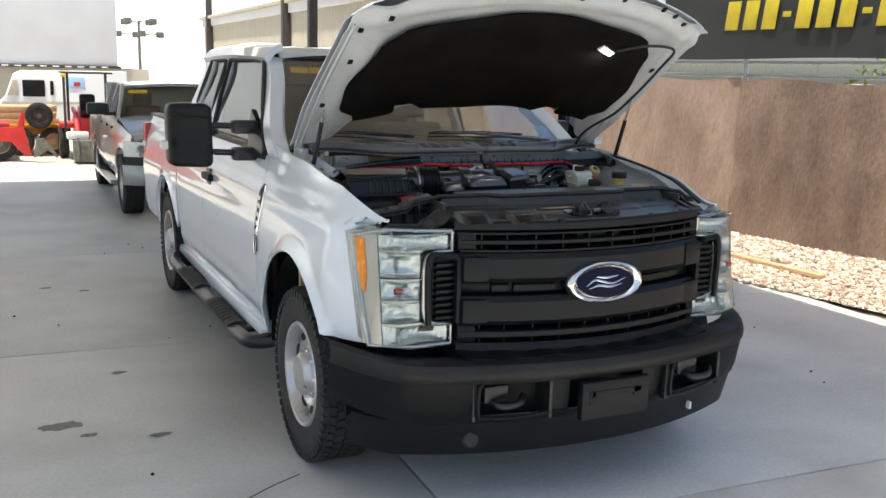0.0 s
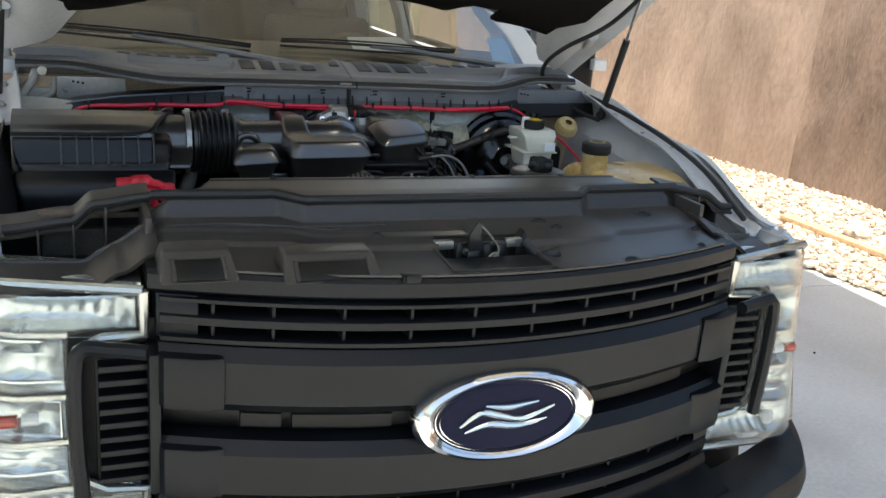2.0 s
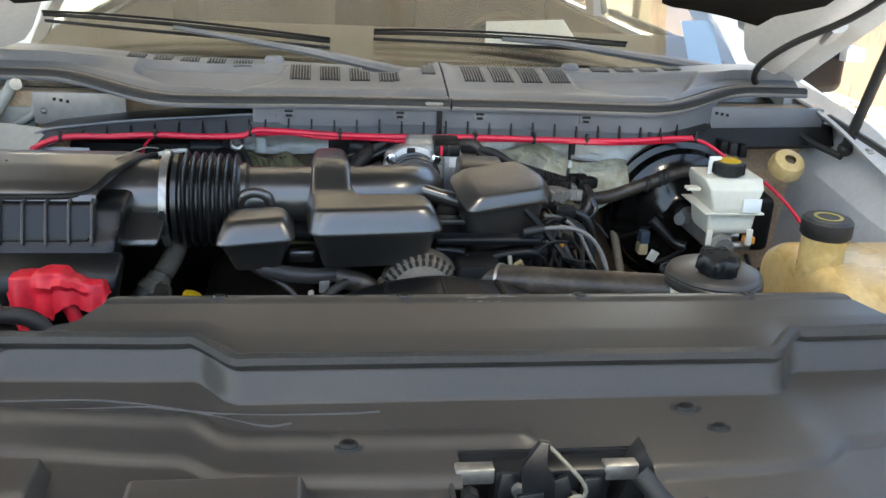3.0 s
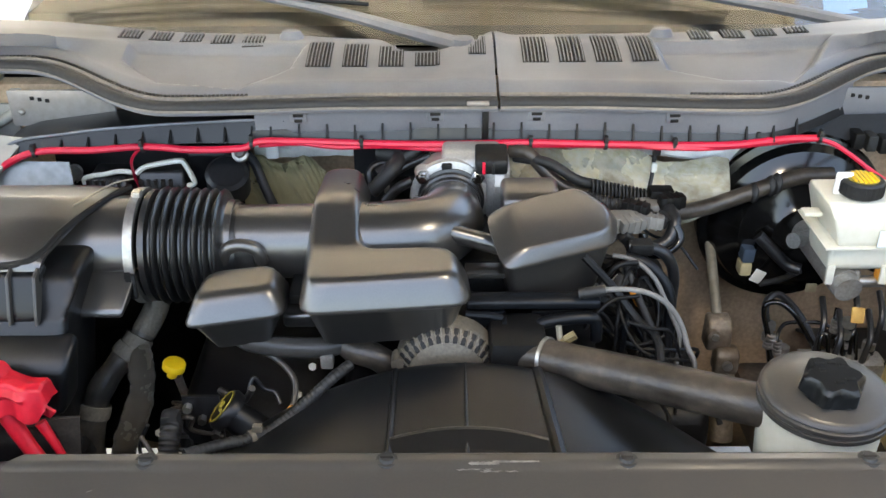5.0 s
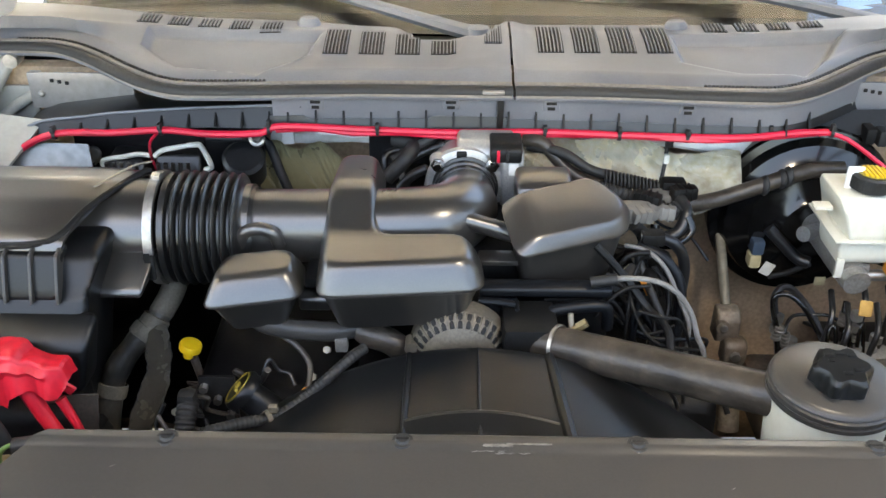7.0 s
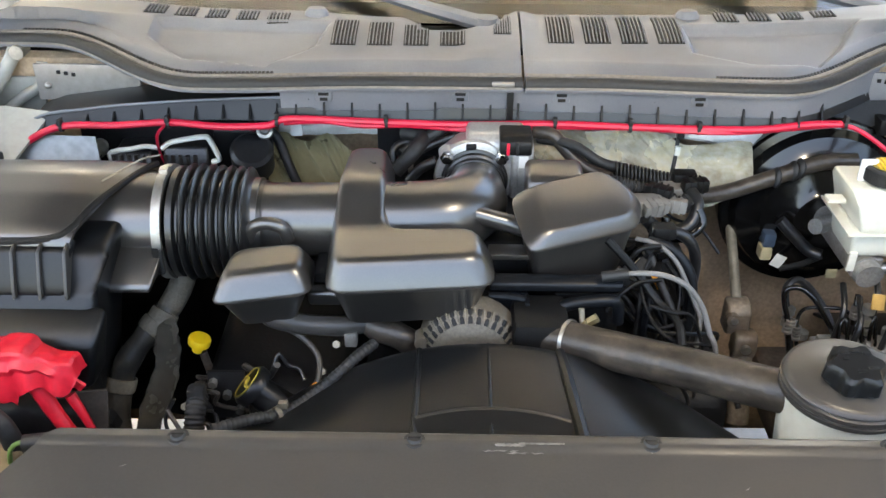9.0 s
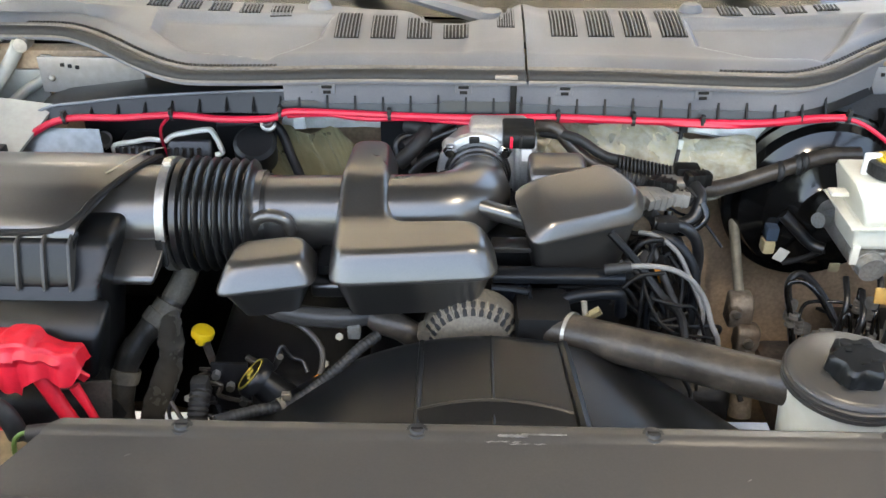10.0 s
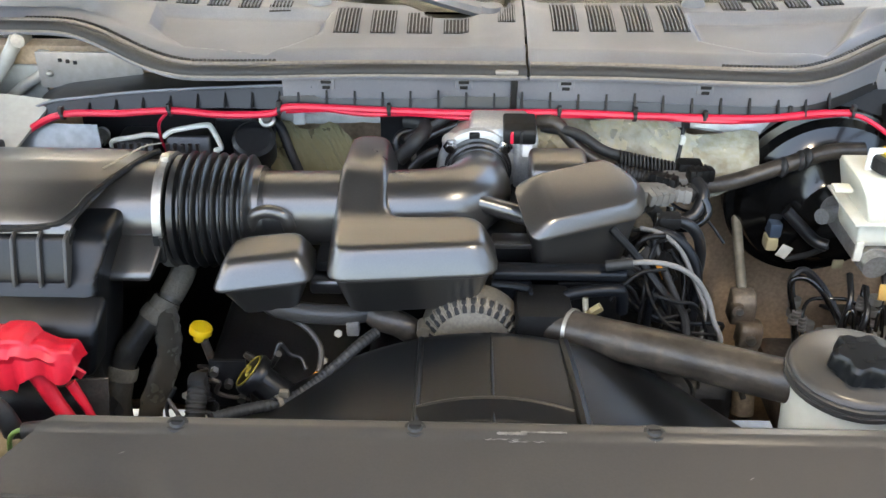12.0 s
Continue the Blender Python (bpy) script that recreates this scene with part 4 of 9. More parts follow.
part("rear_bumper", boxed((-1.0 + CX, 6.03, 0.55), (1.0 + CX, 6.18, 0.74), 0.03), CHROME, truck)
part("frame_rail", boxed((-0.52, 0.5, 0.42), (-0.42, 6.0, 0.60), 0.01), BUMPER, truck)
part("frame_rail", boxed((0.36, 0.5, 0.42), (0.46, 6.0, 0.60), 0.01), BUMPER, truck)
part("cab_floor", boxed((-0.96 + CX, 1.75, 0.48), (0.96 + CX, 4.12, 0.62), 0.01), DARK, truck)
part("cross_member", boxed((-0.7, 0.7, 0.30), (0.64, 1.45, 0.42), 0.03), BUMPER, truck)
rod_b = rod(bmesh.new(), (-0.85, FW, WR), (0.85, FW, WR), 0.045)
part("front_axle", rod_b, BUMPER, truck)
part("rear_axle", rod(bmesh.new(), (-0.85, RW, WR), (0.85, RW, WR), 0.05), BUMPER, truck)


# windshield
def ws(u, v):
    x = lerp(-1, 1, u)
    hw = lerp(0.88, 0.75, v)
    return (CX + x * hw, lerp(1.50 + 0.16 * x * x, 2.36 + 0.08 * x * x, v), lerp(1.43, 1.945, v))


shield = part("windshield", sheet(bmesh.new(), ws, 20, 12, 0.006), SHIELDGLASS, truck, "clear windshield with papers and stickers behind it")
shield.visible_shadow = False
b = bmesh.new()
sheet(b, lambda u, v: Vector(ws(u, lerp(0.93, 1.0, v))) + Vector((0, -0.004, 0.006)), 20, 3, 0.004)
part("header_band", b, DARK, shield, "dark tinted header band")
for u0, u1, v0, v1, mt, lb, off in ((0.07, 0.135, 0.80, 0.86, YELLOW, "yellow sale sticker", 0.01), (0.14, 0.205, 0.80, 0.86, YELLOW, "yellow sale sticker", 0.01), (1.005, 1.062, 0.02, 0.20, DARK, "round black sticker with yellow rings", 0.012)):
    b = bmesh.new()
    sheet(b, lambda u, v: Vector(ws(lerp(u0, u1, u), lerp(v0, v1, v))) + Vector((0, off, -off)), 4, 4, 0.002)
    st = part("sticker", b, mt, shield, lb)
    if mt is DARK:
        for k in range(3):
            b = bmesh.new()
            c, r = Vector((1.033, 0.11)), 0.02 + 0.022 * k
            arc = [Vector(ws(c.x + r * 0.30 * math.cos(a), c.y + r * 1.15 * math.sin(a))) + Vector((0, 0.008, -0.008)) for a in (j * math.tau / 16 for j in range(17))]
            tube(b, arc, 0.006, 6, 1)
            part("ring", b, YELLOW, st)
b = bmesh.new()
sheet(b, lambda u, v: Vector(ws(lerp(0.912, 0.968, u) + 0.028 * v, lerp(0.04, 0.24, v))) + Vector((0, 0.015, -0.015)), 4, 4, 0.002)
part("notice", b, BLUEP, shield, "pale blue paper notice")
b = bmesh.new()
sheet(b, lambda u, v: (lerp(0.18, 0.42, u) + 0.045 * v, lerp(1.72, 1.98, v) + 0.10 * u * v, 1.482 + 0.020 * v), 3, 3, 0.002)
part("loose_sheet", b, PAPER, shield, "white sheet of paper on the dashboard")

# cabin seen through the glass
# dark panel added to block outside light showing below the dashboard
part("light_stop_panel", boxed((-0.84 + CX, 1.425, 1.395), (0.84 + CX, 1.70, 1.412), 0.004), DARK, truck)
cabin = part("dashboard", sheet(bmesh.new(), lambda u, v: (CX + lerp(-0.86, 0.86, u), lerp(1.68, 2.45, v), curve1(v, (0, 1.44), (0.5, 1.465), (0.8, 1.44), (1, 1.22))), 10, 14, 0.03), CABIN, truck)
part("headliner", boxed((-0.78 + CX, 2.5, 1.90), (0.78 + CX, 4.1, 1.925), 0.01), CABINLIGHT, truck)
for x in (-0.42, 0.38):
    st = part("seat_back", boxed((x - 0.25, 2.95, 0.75), (x + 0.25, 3.10, 1.50), 0.06, None, 3), SEAT, truck)
    part("headrest", boxed((x - 0.13, 3.0, 1.53), (x + 0.13, 3.10, 1.75), 0.04, None, 3), SEAT, st)
b = bmesh.new()
tube(b, [(0.38 + 0.19 * math.cos(a), 2.45 + 0.06 * math.sin(a), 1.28 + 0.18 * math.sin(a)) for a in (k * math.tau / 16 for k in range(17))], 0.016, 8, 2)
part("steering_wheel", b, CABIN, truck)
part("inner_mirror", boxed((CX - 0.13, 2.26, 1.72), (CX + 0.13, 2.30, 1.80), 0.02), DARK, truck)

# ---- open hood ----
HINGE, HA, HCX = Vector((0, 1.42, 1.50)), radians(34), -0.055
HD, HN = Vector((0, -math.cos(HA), math.sin(HA))), Vector((0, math.sin(HA), math.cos(HA)))


def hood_point(x, s, h=0.0):
    return HINGE + HD * s + HN * h + Vector((HCX + x, 0, 0))


def hood_len(x):
    return 1.315 - 0.20 * (abs(x) / 0.92) ** 2.2


def hood_rear(x):
    """Where the hood's scooped rear edge starts."""
    return curve1(abs(x), (0.30, 0.395), (0.60, 0.30), (0.74, 0.11), (0.86, 0.01))


def hood_half(s):
    return curve1(s, (0, 0.90), (0.4, 0.925), (1.0, 0.915), (1.12, 0.90))


def hood_top(u, v):
    k = lerp(-1, 1, u)
    x = k * 0.915
    s = lerp(hood_rear(x) - 0.005, hood_len(x), v)
    x = k * hood_half(s)
    dome = 0.05 * (1 - k * k) + 0.025 * curve1(abs(k), (0, 1), (0.5, 0.9), (0.62, 0), (1, 0))
    edge = -0.03 * max(0, abs(k) - 0.93) / 0.07 - 0.035 * max(0, v - 0.95) / 0.05
    return hood_point(x, s, dome + edge)


hood = part("hood", sheet(bmesh.new(), hood_top, 44, 30, 0.004), PAINT, truck, "white hood panel propped open")


def hood_frame(u, v):
    k = lerp(-1, 1, u)
    s = lerp(hood_rear(k * 0.9) + 0.008, hood_len(k * 0.9) - 0.012, v)
    x = k * (hood_half(s) - 0.012)
    ak = abs(k)
    h = -0.045 + 0.028 * (1 - k * k)
    h += -0.018 * math.exp(-((ak - 0.84) / 0.05) ** 2) + 0.014 * math.exp(-((ak - 0.945) / 0.03) ** 2)
    h += 0.016 * math.exp(-((v - 0.975) / 0.02) ** 2) - 0.012 * math.exp(-((v - 0.91) / 0.03) ** 2)
    return hood_point(x, s, h)


part("inner_panel", sheet(bmesh.new(), hood_frame, 72, 56, -0.004), PAINT_IN, hood, "white stamped inner hood panel")


def liner_half(s):
    return curve1(s, (0.26, 0.64), (0.36, 0.665), (0.42, 0.75), (0.60, 0.765), (0.9, 0.70), (1.05, 0.62), (1.16, 0.42))


def liner(u, v):
    k = lerp(-1, 1, u)
    s = lerp(0.425 - 0.10 * abs(k) ** 1.6 + 0.05 * curve1(abs(abs(k) - 0.57), (0.07, 1), (0.12, 0)) + 0.01 * math.sin(k * 9), 1.165 - 0.13 * abs(k) ** 3, v)
    x = k * liner_half(s) - 0.02
    h = -0.066 + 0.028 * (1 - k * k) - 0.016 * curve1(min(u, 1 - u, v, 1 - v), (0, 0), (0.06, 1)) + 0.005 * noise.noise((u * 5, v * 4, 2))
    return hood_point(x, s, h)


part("liner", sheet(bmesh.new(), liner, 50, 34, -0.012), LINER, hood, "black felt hood insulation")
# stamped holes and rubber stops
for x, s in ((-0.81, 0.777), (-0.75, 1.12), (0.58, 1.245), (0.68, 1.20), (0.75, 1.165), (0.35, 1.27), (-0.45, 1.235), (-0.15, 1.265), (0.12, 1.27), (-0.83, 0.40), (0.80, 0.78), (-0.83, 1.0)):
    b = bmesh.new()
    for q in range(1):
        box(b, (-0.011, -0.014, -0.004), (0.011, 0.014, 0.004), 0.003)
    fr = Vector(hood_frame((x / 0.9 + 1) / 2, (s - hood_rear(x)) / (hood_len(x) - hood_rear(x))))
    for v in b.verts:
        v.co = fr + Vector((v.co.x, 0, 0)) + HD * v.co.y + HN * (v.co.z - 0.008)
    part("hole", b, DARK, hood)
lamp = part("hood_lamp", boxed((-0.055, -0.02, -0.012), (0.055, 0.02, 0.012), 0.006, Matrix.Translation(hood_point(0.405, 0.962, -0.070)) @ Matrix.Rotation(-HA, 4, "X") @ Matrix.Rotation(radians(28), 4, "Z")), WHITEPL, hood, "small white under-hood lamp")
lm = bpy.data.materials.new("lamp_lens")
lm.use_nodes = True
lm.node_tree.nodes["Principled BSDF"].inputs["Emission Color"].default_value = (1, 0.93, 0.8, 1)
lm.node_tree.nodes["Principled BSDF"].inputs["Emission Strength"].default_value = 3.0
part("lens", boxed((-0.045, -0.014, -0.0165), (0.045, 0.014, -0.0122), 0.002, Matrix.Translation(hood_point(0.405, 0.962, -0.070)) @ Matrix.Rotation(-HA, 4, "X") @ Matrix.Rotation(radians(28), 4, "Z")), lm, lamp)
b = bmesh.new()
hp = lambda x, s, h=-0.085: hood_point(x, s, h)
tube(b, [hp(0.455, 0.975), hp(0.58, 1.02), hp(0.72, 1.02), hp(0.79, 0.98), hp(0.80, 0.86), hp(0.81, 0.66), hp(0.80, 0.42), hp(0.73, 0.27), hp(0.72, 0.15), (0.76, 1.40, 1.44), (0.79, 1.25, 1.38), (0.83, 1.15, 1.36)], 0.007, 8, 5)
part("lamp_wire", b, RUBBER, hood)
b = bmesh.new()
tube(b, [hp(-0.86, 0.03, -0.05), hp(-0.88, 0.3, -0.06), hp(-0.89, 0.6, -0.06), hp(-0.88, 1.05, -0.06)], 0.006, 6, 4)
part("edge_bead", b, PAINT_IN, hood)
# hinges
for s in (-1, 1):
    x = CX + s * 0.855
    h = part("hood_hinge", boxed((x - 0.02, 1.38, 1.33), (x + 0.02, 1.52, 1.46), 0.01), PAINT_IN, truck)
    b = bmesh.new()
    tube(b, [(x, 1.47, 1.42), (x + s * 0.01, 1.41, 1.50), (x, 1.30, 1.56), hood_point(s * 0.82, 0.30, -0.06)], 0.017, 8, 5, flat=0.6)
    part("arm", b, PAINT_IN, h)
# gas struts
for a, c in (((-0.905, 1.20, 1.365), (-0.868, 1.06, 1.768)), ((0.838, 1.155, 1.375), (0.812, 0.965, 1.785))):
    a, c = Vector(a), Vector(c)
    g = part("gas_strut", rod(bmesh.new(), a, a.lerp(c, 0.60), 0.011), RUBBER, truck, "black hood gas strut")
    part("piston", rod(bmesh.new(), a.lerp(c, 0.58), c, 0.005), STEEL, g)
    for p in (a, c):
        b = bmesh.new()
        bmesh.ops.create_icosphere(b, subdivisions=2, radius=0.016, matrix=Matrix.Translation(p))
        part("ball_end", b, RUBBER, g)


# ---- front: grille, lamps, bumper ----
def bow(x):
    """How far the grille's face sweeps back at x."""
    return 0.34 * x * x


def gy(x, z=1.0):
    return bow(x) + 0.09 * max(0, z - 1.0) + 0.02


def hbar(name, z0, z1, x0, x1, y0, depth, parent, mat=None, lift=0.0, n=24, lip=0.008):
    """A bar across the grille that follows its sweep, with a rounded nose."""
    b = bmesh.new()
    prof = ((depth, 0.0), (lip, 0.0), (0.0, 0.18), (0.0, 0.82), (lip, 1.0), (depth, 1.0))
    rings = []
    for i in range(n + 1):
        x = lerp(x0, x1, i / n)
        rings.append([b.verts.new((x, gy(x, (z0 + z1) / 2) + y0 + d, lerp(z0, z1, k) - lift * (x / 0.6) ** 2)) for d, k in prof])
    for p, q in zip(rings, rings[1:]):
        for k in range(len(prof)):
            m = (k + 1) % len(prof)
            b.faces.new((p[k], p[m], q[m], q[k]))
    b.faces.new(rings[0])
    b.faces.new(rings[-1])
    return part(name, b, mat or GRILLE, parent)


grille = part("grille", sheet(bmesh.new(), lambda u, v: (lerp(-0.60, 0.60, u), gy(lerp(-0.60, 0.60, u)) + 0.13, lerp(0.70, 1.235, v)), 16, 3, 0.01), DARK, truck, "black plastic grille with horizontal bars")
hbar("top_bar", 1.222, 1.262, -0.625, 0.625, 0.004, 0.12, grille)
hbar("slat", 1.209, 1.219, -0.607, 0.607, -0.002, 0.10, grille)
hbar("slat", 1.168, 1.189, -0.607, 0.607, -0.004, 0.10, grille)
hbar("slat", 1.137, 1.149, -0.607, 0.607, -0.002, 0.10, grille)
hbar("main_bar", 1.010, 1.134, -0.610, 0.610, -0.014, 0.11, grille, lip=0.022)
hbar("main_bar", 0.832, 0.955, -0.610, 0.610, -0.014, 0.11, grille, lip=0.022)
hbar("slat", 0.778, 0.810, -0.607, 0.607, -0.002, 0.10, grille)
hbar("bottom_bar", 0.690, 0.757, -0.62, 0.62, -0.004, 0.12, grille)
# near-black bar puts the shade into the slot between the main bars
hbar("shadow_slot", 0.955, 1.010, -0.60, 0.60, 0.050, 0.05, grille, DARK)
# side blocks that step back at the bars' ends
for s in (-1, 1):
    # raised facets at the ends of the two main bars
    for z0, z1 in ((0.846, 0.945), (1.022, 1.122)):
        b = bmesh.new()
        prism(b, ((0.612, gy(0.612) - 0.012), (0.605, gy(0.605) - 0.026), (0.545, gy(0.545) - 0.024), (0.505, gy(0.505) - 0.012), (0.505, gy(0.505) + 0.03), (0.612, gy(0.612) + 0.03)), lambda x, y, k: (s * x, y, z1 if k else z0), 0.006)
        part("end_facet", b, GRILLE, grille)
    for x in (0.06, 0.18, 0.30, 0.42, 0.52):
        for z0, z1 in ((1.149, 1.168), (1.189, 1.209), (0.757, 0.832)):
            part("rib", boxed((s * x - 0.003, gy(x) + 0.022, z0), (s * x + 0.003, gy(x) + 0.10, z1), 0.001), GRILLE, grille)
# inserts in the middle slot beside the badge, near black for its shade
for x0, x1 in ((-0.47, -0.40), (-0.38, -0.20), (0.2, 0.5)):
    hbar("slot_insert", 0.962, 1.002, x0, x1, 0.035, 0.03, grille, DARK, n=6)
for x0, x1 in ((-0.612, -0.545), (0.560, 0.612)):
    hbar("slat_end", 1.140, 1.221, x0, x1, 0.002, 0.10, grille, n=6)
    hbar("slat_end", 0.758, 0.831, x0, x1, 0.002, 0.10, grille, n=6)

# oval badge: ring, field and plain wavy strokes
badge = part("oval_badge", spin(bmesh.new(), [(0, 0.0), (0.19, 0.0), (0.19, 0.022), (0.182, 0.034), (0.170, 0.038), (0.158, 0.034), (0.148, 0.026), (0, 0.026)], Matrix.Translation((0.008, 0.028, 1.0)) @ Matrix.Rotation(radians(90 - 4), 4, "X") @ Matrix.Diagonal((1, 0.475, 1, 1)), 64), CHROME, grille, "oval badge with a bright rim and dark blue field")
M_B = Matrix.Translation((0.008, 0.028, 1.0)) @ Matrix.Rotation(radians(90 - 4), 4, "X") @ Matrix.Diagonal((1, 0.475, 1, 1))
part("field", spin(bmesh.new(), [(0.137, 0.0262), (0.137, 0.0285), (0, 0.031)], M_B, 48), BLUEOVAL, badge)
part("pinstripe", spin(bmesh.new(), [(0.1445, 0.0262), (0.1445, 0.0300), (0.1405, 0.0300), (0.1405, 0.0262)], M_B, 48), BLUEOVAL, badge)
M_T = Matrix.Translation((0.008, 0.028, 1.0)) @ Matrix.Rotation(radians(90 - 4), 4, "X")
b = bmesh.new()
for pts in (((-0.10, -0.012), (-0.06, 0.012), (-0.02, 0.004), (0.03, -0.006), (0.095, 0.014)), ((-0.09, -0.024), (-0.04, -0.012), (0.02, -0.020), (0.08, -0.010)), ((-0.05, 0.026), (0.0, 0.020), (0.06, 0.026))):
    tube(b, [M_T @ Vector((p[0], p[1], 0.0315)) for p in pts], 0.0052, 8, 5, radius=lambda k: 0.4 + 0.9 * math.sin(k * 3.14))
part("swash", b, CHROME, badge, "bright wavy swash")

# head lamps: a C-shaped lens over chrome reflectors
for s in (-1, 1):
    def hl(a, b2, d, s=s):
        """a across from the middle outwards, b2 height, d depth behind the lens."""
        y = 0.182 + 0.05 * max(0, a - 0.63) + 3.2 * max(0, a - 0.84) ** 1.6 + 0.26 * (b2 - 0.98) * max(0, (a - 0.75) / 0.23) ** 1.5 + d
        return Vector((s * a, y, b2))

    C = ((0.632, 1.222), (0.632, 1.142), (0.70, 1.138), (0.742, 1.118), (0.752, 1.07), (0.752, 0.90), (0.742, 0.862), (0.70, 0.838), (0.630, 0.834), (0.630, 0.752), (0.80, 0.748), (0.962, 0.758), (0.972, 0.90), (0.980, 1.05), (0.982, 1.19), (0.90, 1.224))
    b = bmesh.new()
    prism(b, C, lambda a, c, k: hl(a, c, 0.16 if k else 0.045), 0.004)
    lamp = part("head_lamp", b, HLBODY, truck, "hazy clear C-shaped head lamp with an amber corner")
    # rim of the lens
    b = bmesh.new()
    tube(b, [hl(a, c, 0.0) for a, c in (*C, C[0])], 0.010, 8, 1)
    part("lens_rim", b, HLBODY, lamp)
    b = bmesh.new()
    sheet(b, lambda u, v: hl(lerp(0.918, 0.980, u), lerp(0.762, 1.208, v), 0.006), 10, 8, 0.03 * s)
    part("corner_housing", b, HLBODY, lamp)
    b = bmesh.new()
    sheet(b, lambda u, v: hl(lerp(0.958 + 0.008 * max(0, 1 - v * 3), 0.982, u), lerp(0.965 + 0.035 * u, 1.185, v), -0.006), 8, 8, 0.012 * s)
    part("amber_marker", b, AMBERBODY, lamp, "amber side marker")
    # reflector cells
    cells = ((0.645, 0.912, 1.150, 1.206), (0.765, 0.912, 1.036, 1.138), (0.765, 0.912, 0.944, 1.024), (0.765, 0.912, 0.852, 0.934), (0.64, 0.912, 0.764, 0.842))
    for k, (a0, a1, z0, z1) in enumerate(cells):
        b = bmesh.new()
        sheet(b, lambda u, v: hl(lerp(a0, a1, u), lerp(z0, z1, v), 0.040 - 0.028 * (2 * max(abs(u - 0.5), abs(v - 0.5))) ** 3 + (0.0055 * abs(math.sin(u * 34 + v * 1.5)) if k in (0, 4) else 0.002 * math.sin(u * 20 + v * 9))), 64 if k in (0, 4) else 20, 10, 0.004 * s)
        cell = part("reflector", b, REFLECT, lamp)
        c = hl((a0 + a1) / 2, (z0 + z1) / 2, 0.012)
        if k in (1,):
            b = bmesh.new()
            spin(b, [(0, -0.012), (0.012, -0.012), (0.030, -0.004), (0.034, -0.02), (0.028, -0.02)], Matrix.Translation(c) @ Matrix.Rotation(radians(90), 4, "X"), 20)
            part("bulb_shield", b, REFLECT, cell)
        if k == 2:
            part("bulb", rod(bmesh.new(), c - Vector((s * -0.034, 0, 0)), c + Vector((s * 0.004, 0, 0)), 0.012, seg=14), REDLENS, cell, "red-tinted bulb")
            part("bulb_tip", rod(bmesh.new(), c - Vector((s * 0.030, 0, 0)), c - Vector((s * 0.002, 0, 0)), 0.011, seg=14), WHITEPL, cell)
            part("bulb_frame", tube(bmesh.new(), [hl(p, q, 0.006) for p, q in ((0.772, 0.950), (0.905, 0.950), (0.905, 1.018), (0.772, 1.018), (0.772, 0.950))], 0.0035, 6, 1), REFLECT, cell)
        if k == 4:
            part("bulb", ball(0.016, hl(0.83, 0.803, 0.016), (1, 1, 1.3)), WHITEPL, cell)
    for z in (1.143, 1.026, 0.938, 0.843):
        b = bmesh.new()
        sheet(b, lambda u, v: hl(lerp(0.757, 0.918, u), z + lerp(-0.004, 0.004, v), 0.006), 8, 1, 0.02 * s)
        part("divider", b, HLBODY, cell if z == 0.843 else lamp)
    for zz, e0, e1 in ((1.128, 0.80, 0.905), (1.105, 0.80, 0.905), (1.052, 0.77, 0.90), (0.925, 0.78, 0.90), (0.905, 0.83, 0.905), (0.875, 0.77, 0.905)):
        part("lens_bar", sheet(bmesh.new(), lambda u, v: hl(lerp(e0, e1, u), zz + lerp(-0.0022, 0.0022, v), 0.016), 6, 1, 0.006 * s), REFLECT, lamp)
    for a0, a1, z0, z1 in ((0.636, 0.918, 1.142, 1.216), (0.757, 0.918, 0.838, 1.142), (0.634, 0.918, 0.756, 0.838)):
        b = bmesh.new()
        sheet(b, lambda u, v: hl(lerp(a0, a1, u), lerp(z0, z1, v), -0.004), 6, 4, 0.003 * s)
        ln = part("lens", b, CLEAR, lamp, "slightly yellowed clear lens")
        ln.visible_shadow = False
    # black surround with cooling louvres inside the C
    part("surround", sheet(bmesh.new(), lambda u, v: (s * lerp(0.595, 0.76, u), gy(0.64) + 0.05 + 0.02 * u, lerp(0.80, 1.16, v)), 6, 8, 0.02 * s), GRILLE, grille)
    b = bmesh.new()
    tube(b, [(s * 0.742, gy(0.7) - 0.03, 0.845), (s * 0.748, gy(0.7) - 0.03, 0.98), (s * 0.742, gy(0.7) - 0.03, 1.122), (s * 0.69, gy(0.66) - 0.02, 1.130), (s * 0.63, gy(0.62) - 0.02, 1.128)], 0.014, 8, 3)
    part("surround_rim", b, GRILLE, grille)
    for k in range(9):
        z = 0.862 + k * 0.0275
        part("louvre", boxed((s * 0.668 - 0.042, gy(0.65) - 0.004, z), (s * 0.668 + 0.042, gy(0.65) + 0.05, z + 0.012), 0.003), GRILLE, grille)
    part("louvre_pocket", boxed((s * 0.668 - 0.047, gy(0.65) + 0.028, 0.855), (s * 0.668 + 0.047, gy(0.65) + 0.046, 1.11), 0.003), DARK, grille)
    part("louvre_frame", boxed((s * 0.616 - 0.012, gy(0.61) - 0.012, 0.845), (s * 0.616 + 0.008, gy(0.61) + 0.06, 1.12), 0.005), GRILLE, grille)


# bumper
def bumper_y(x):
    a = abs(x)
    return -0.10 + 0.24 * a * a + 3.2 * max(0, a - 0.86) ** 1.7


BUMP_PROF = ((0.16, 0.70), (0.05, 0.712), (0.012, 0.700), (-0.004, 0.672), (0.0, 0.64), (0.012, 0.622), (0.035, 0.50), (0.05, 0.46), (0.07, 0.435), (0.18, 0.42))
OPEN_L, OPEN_C, OPEN_R = (-0.60, -0.28), (-0.27, 0.22), (0.32, 0.69)


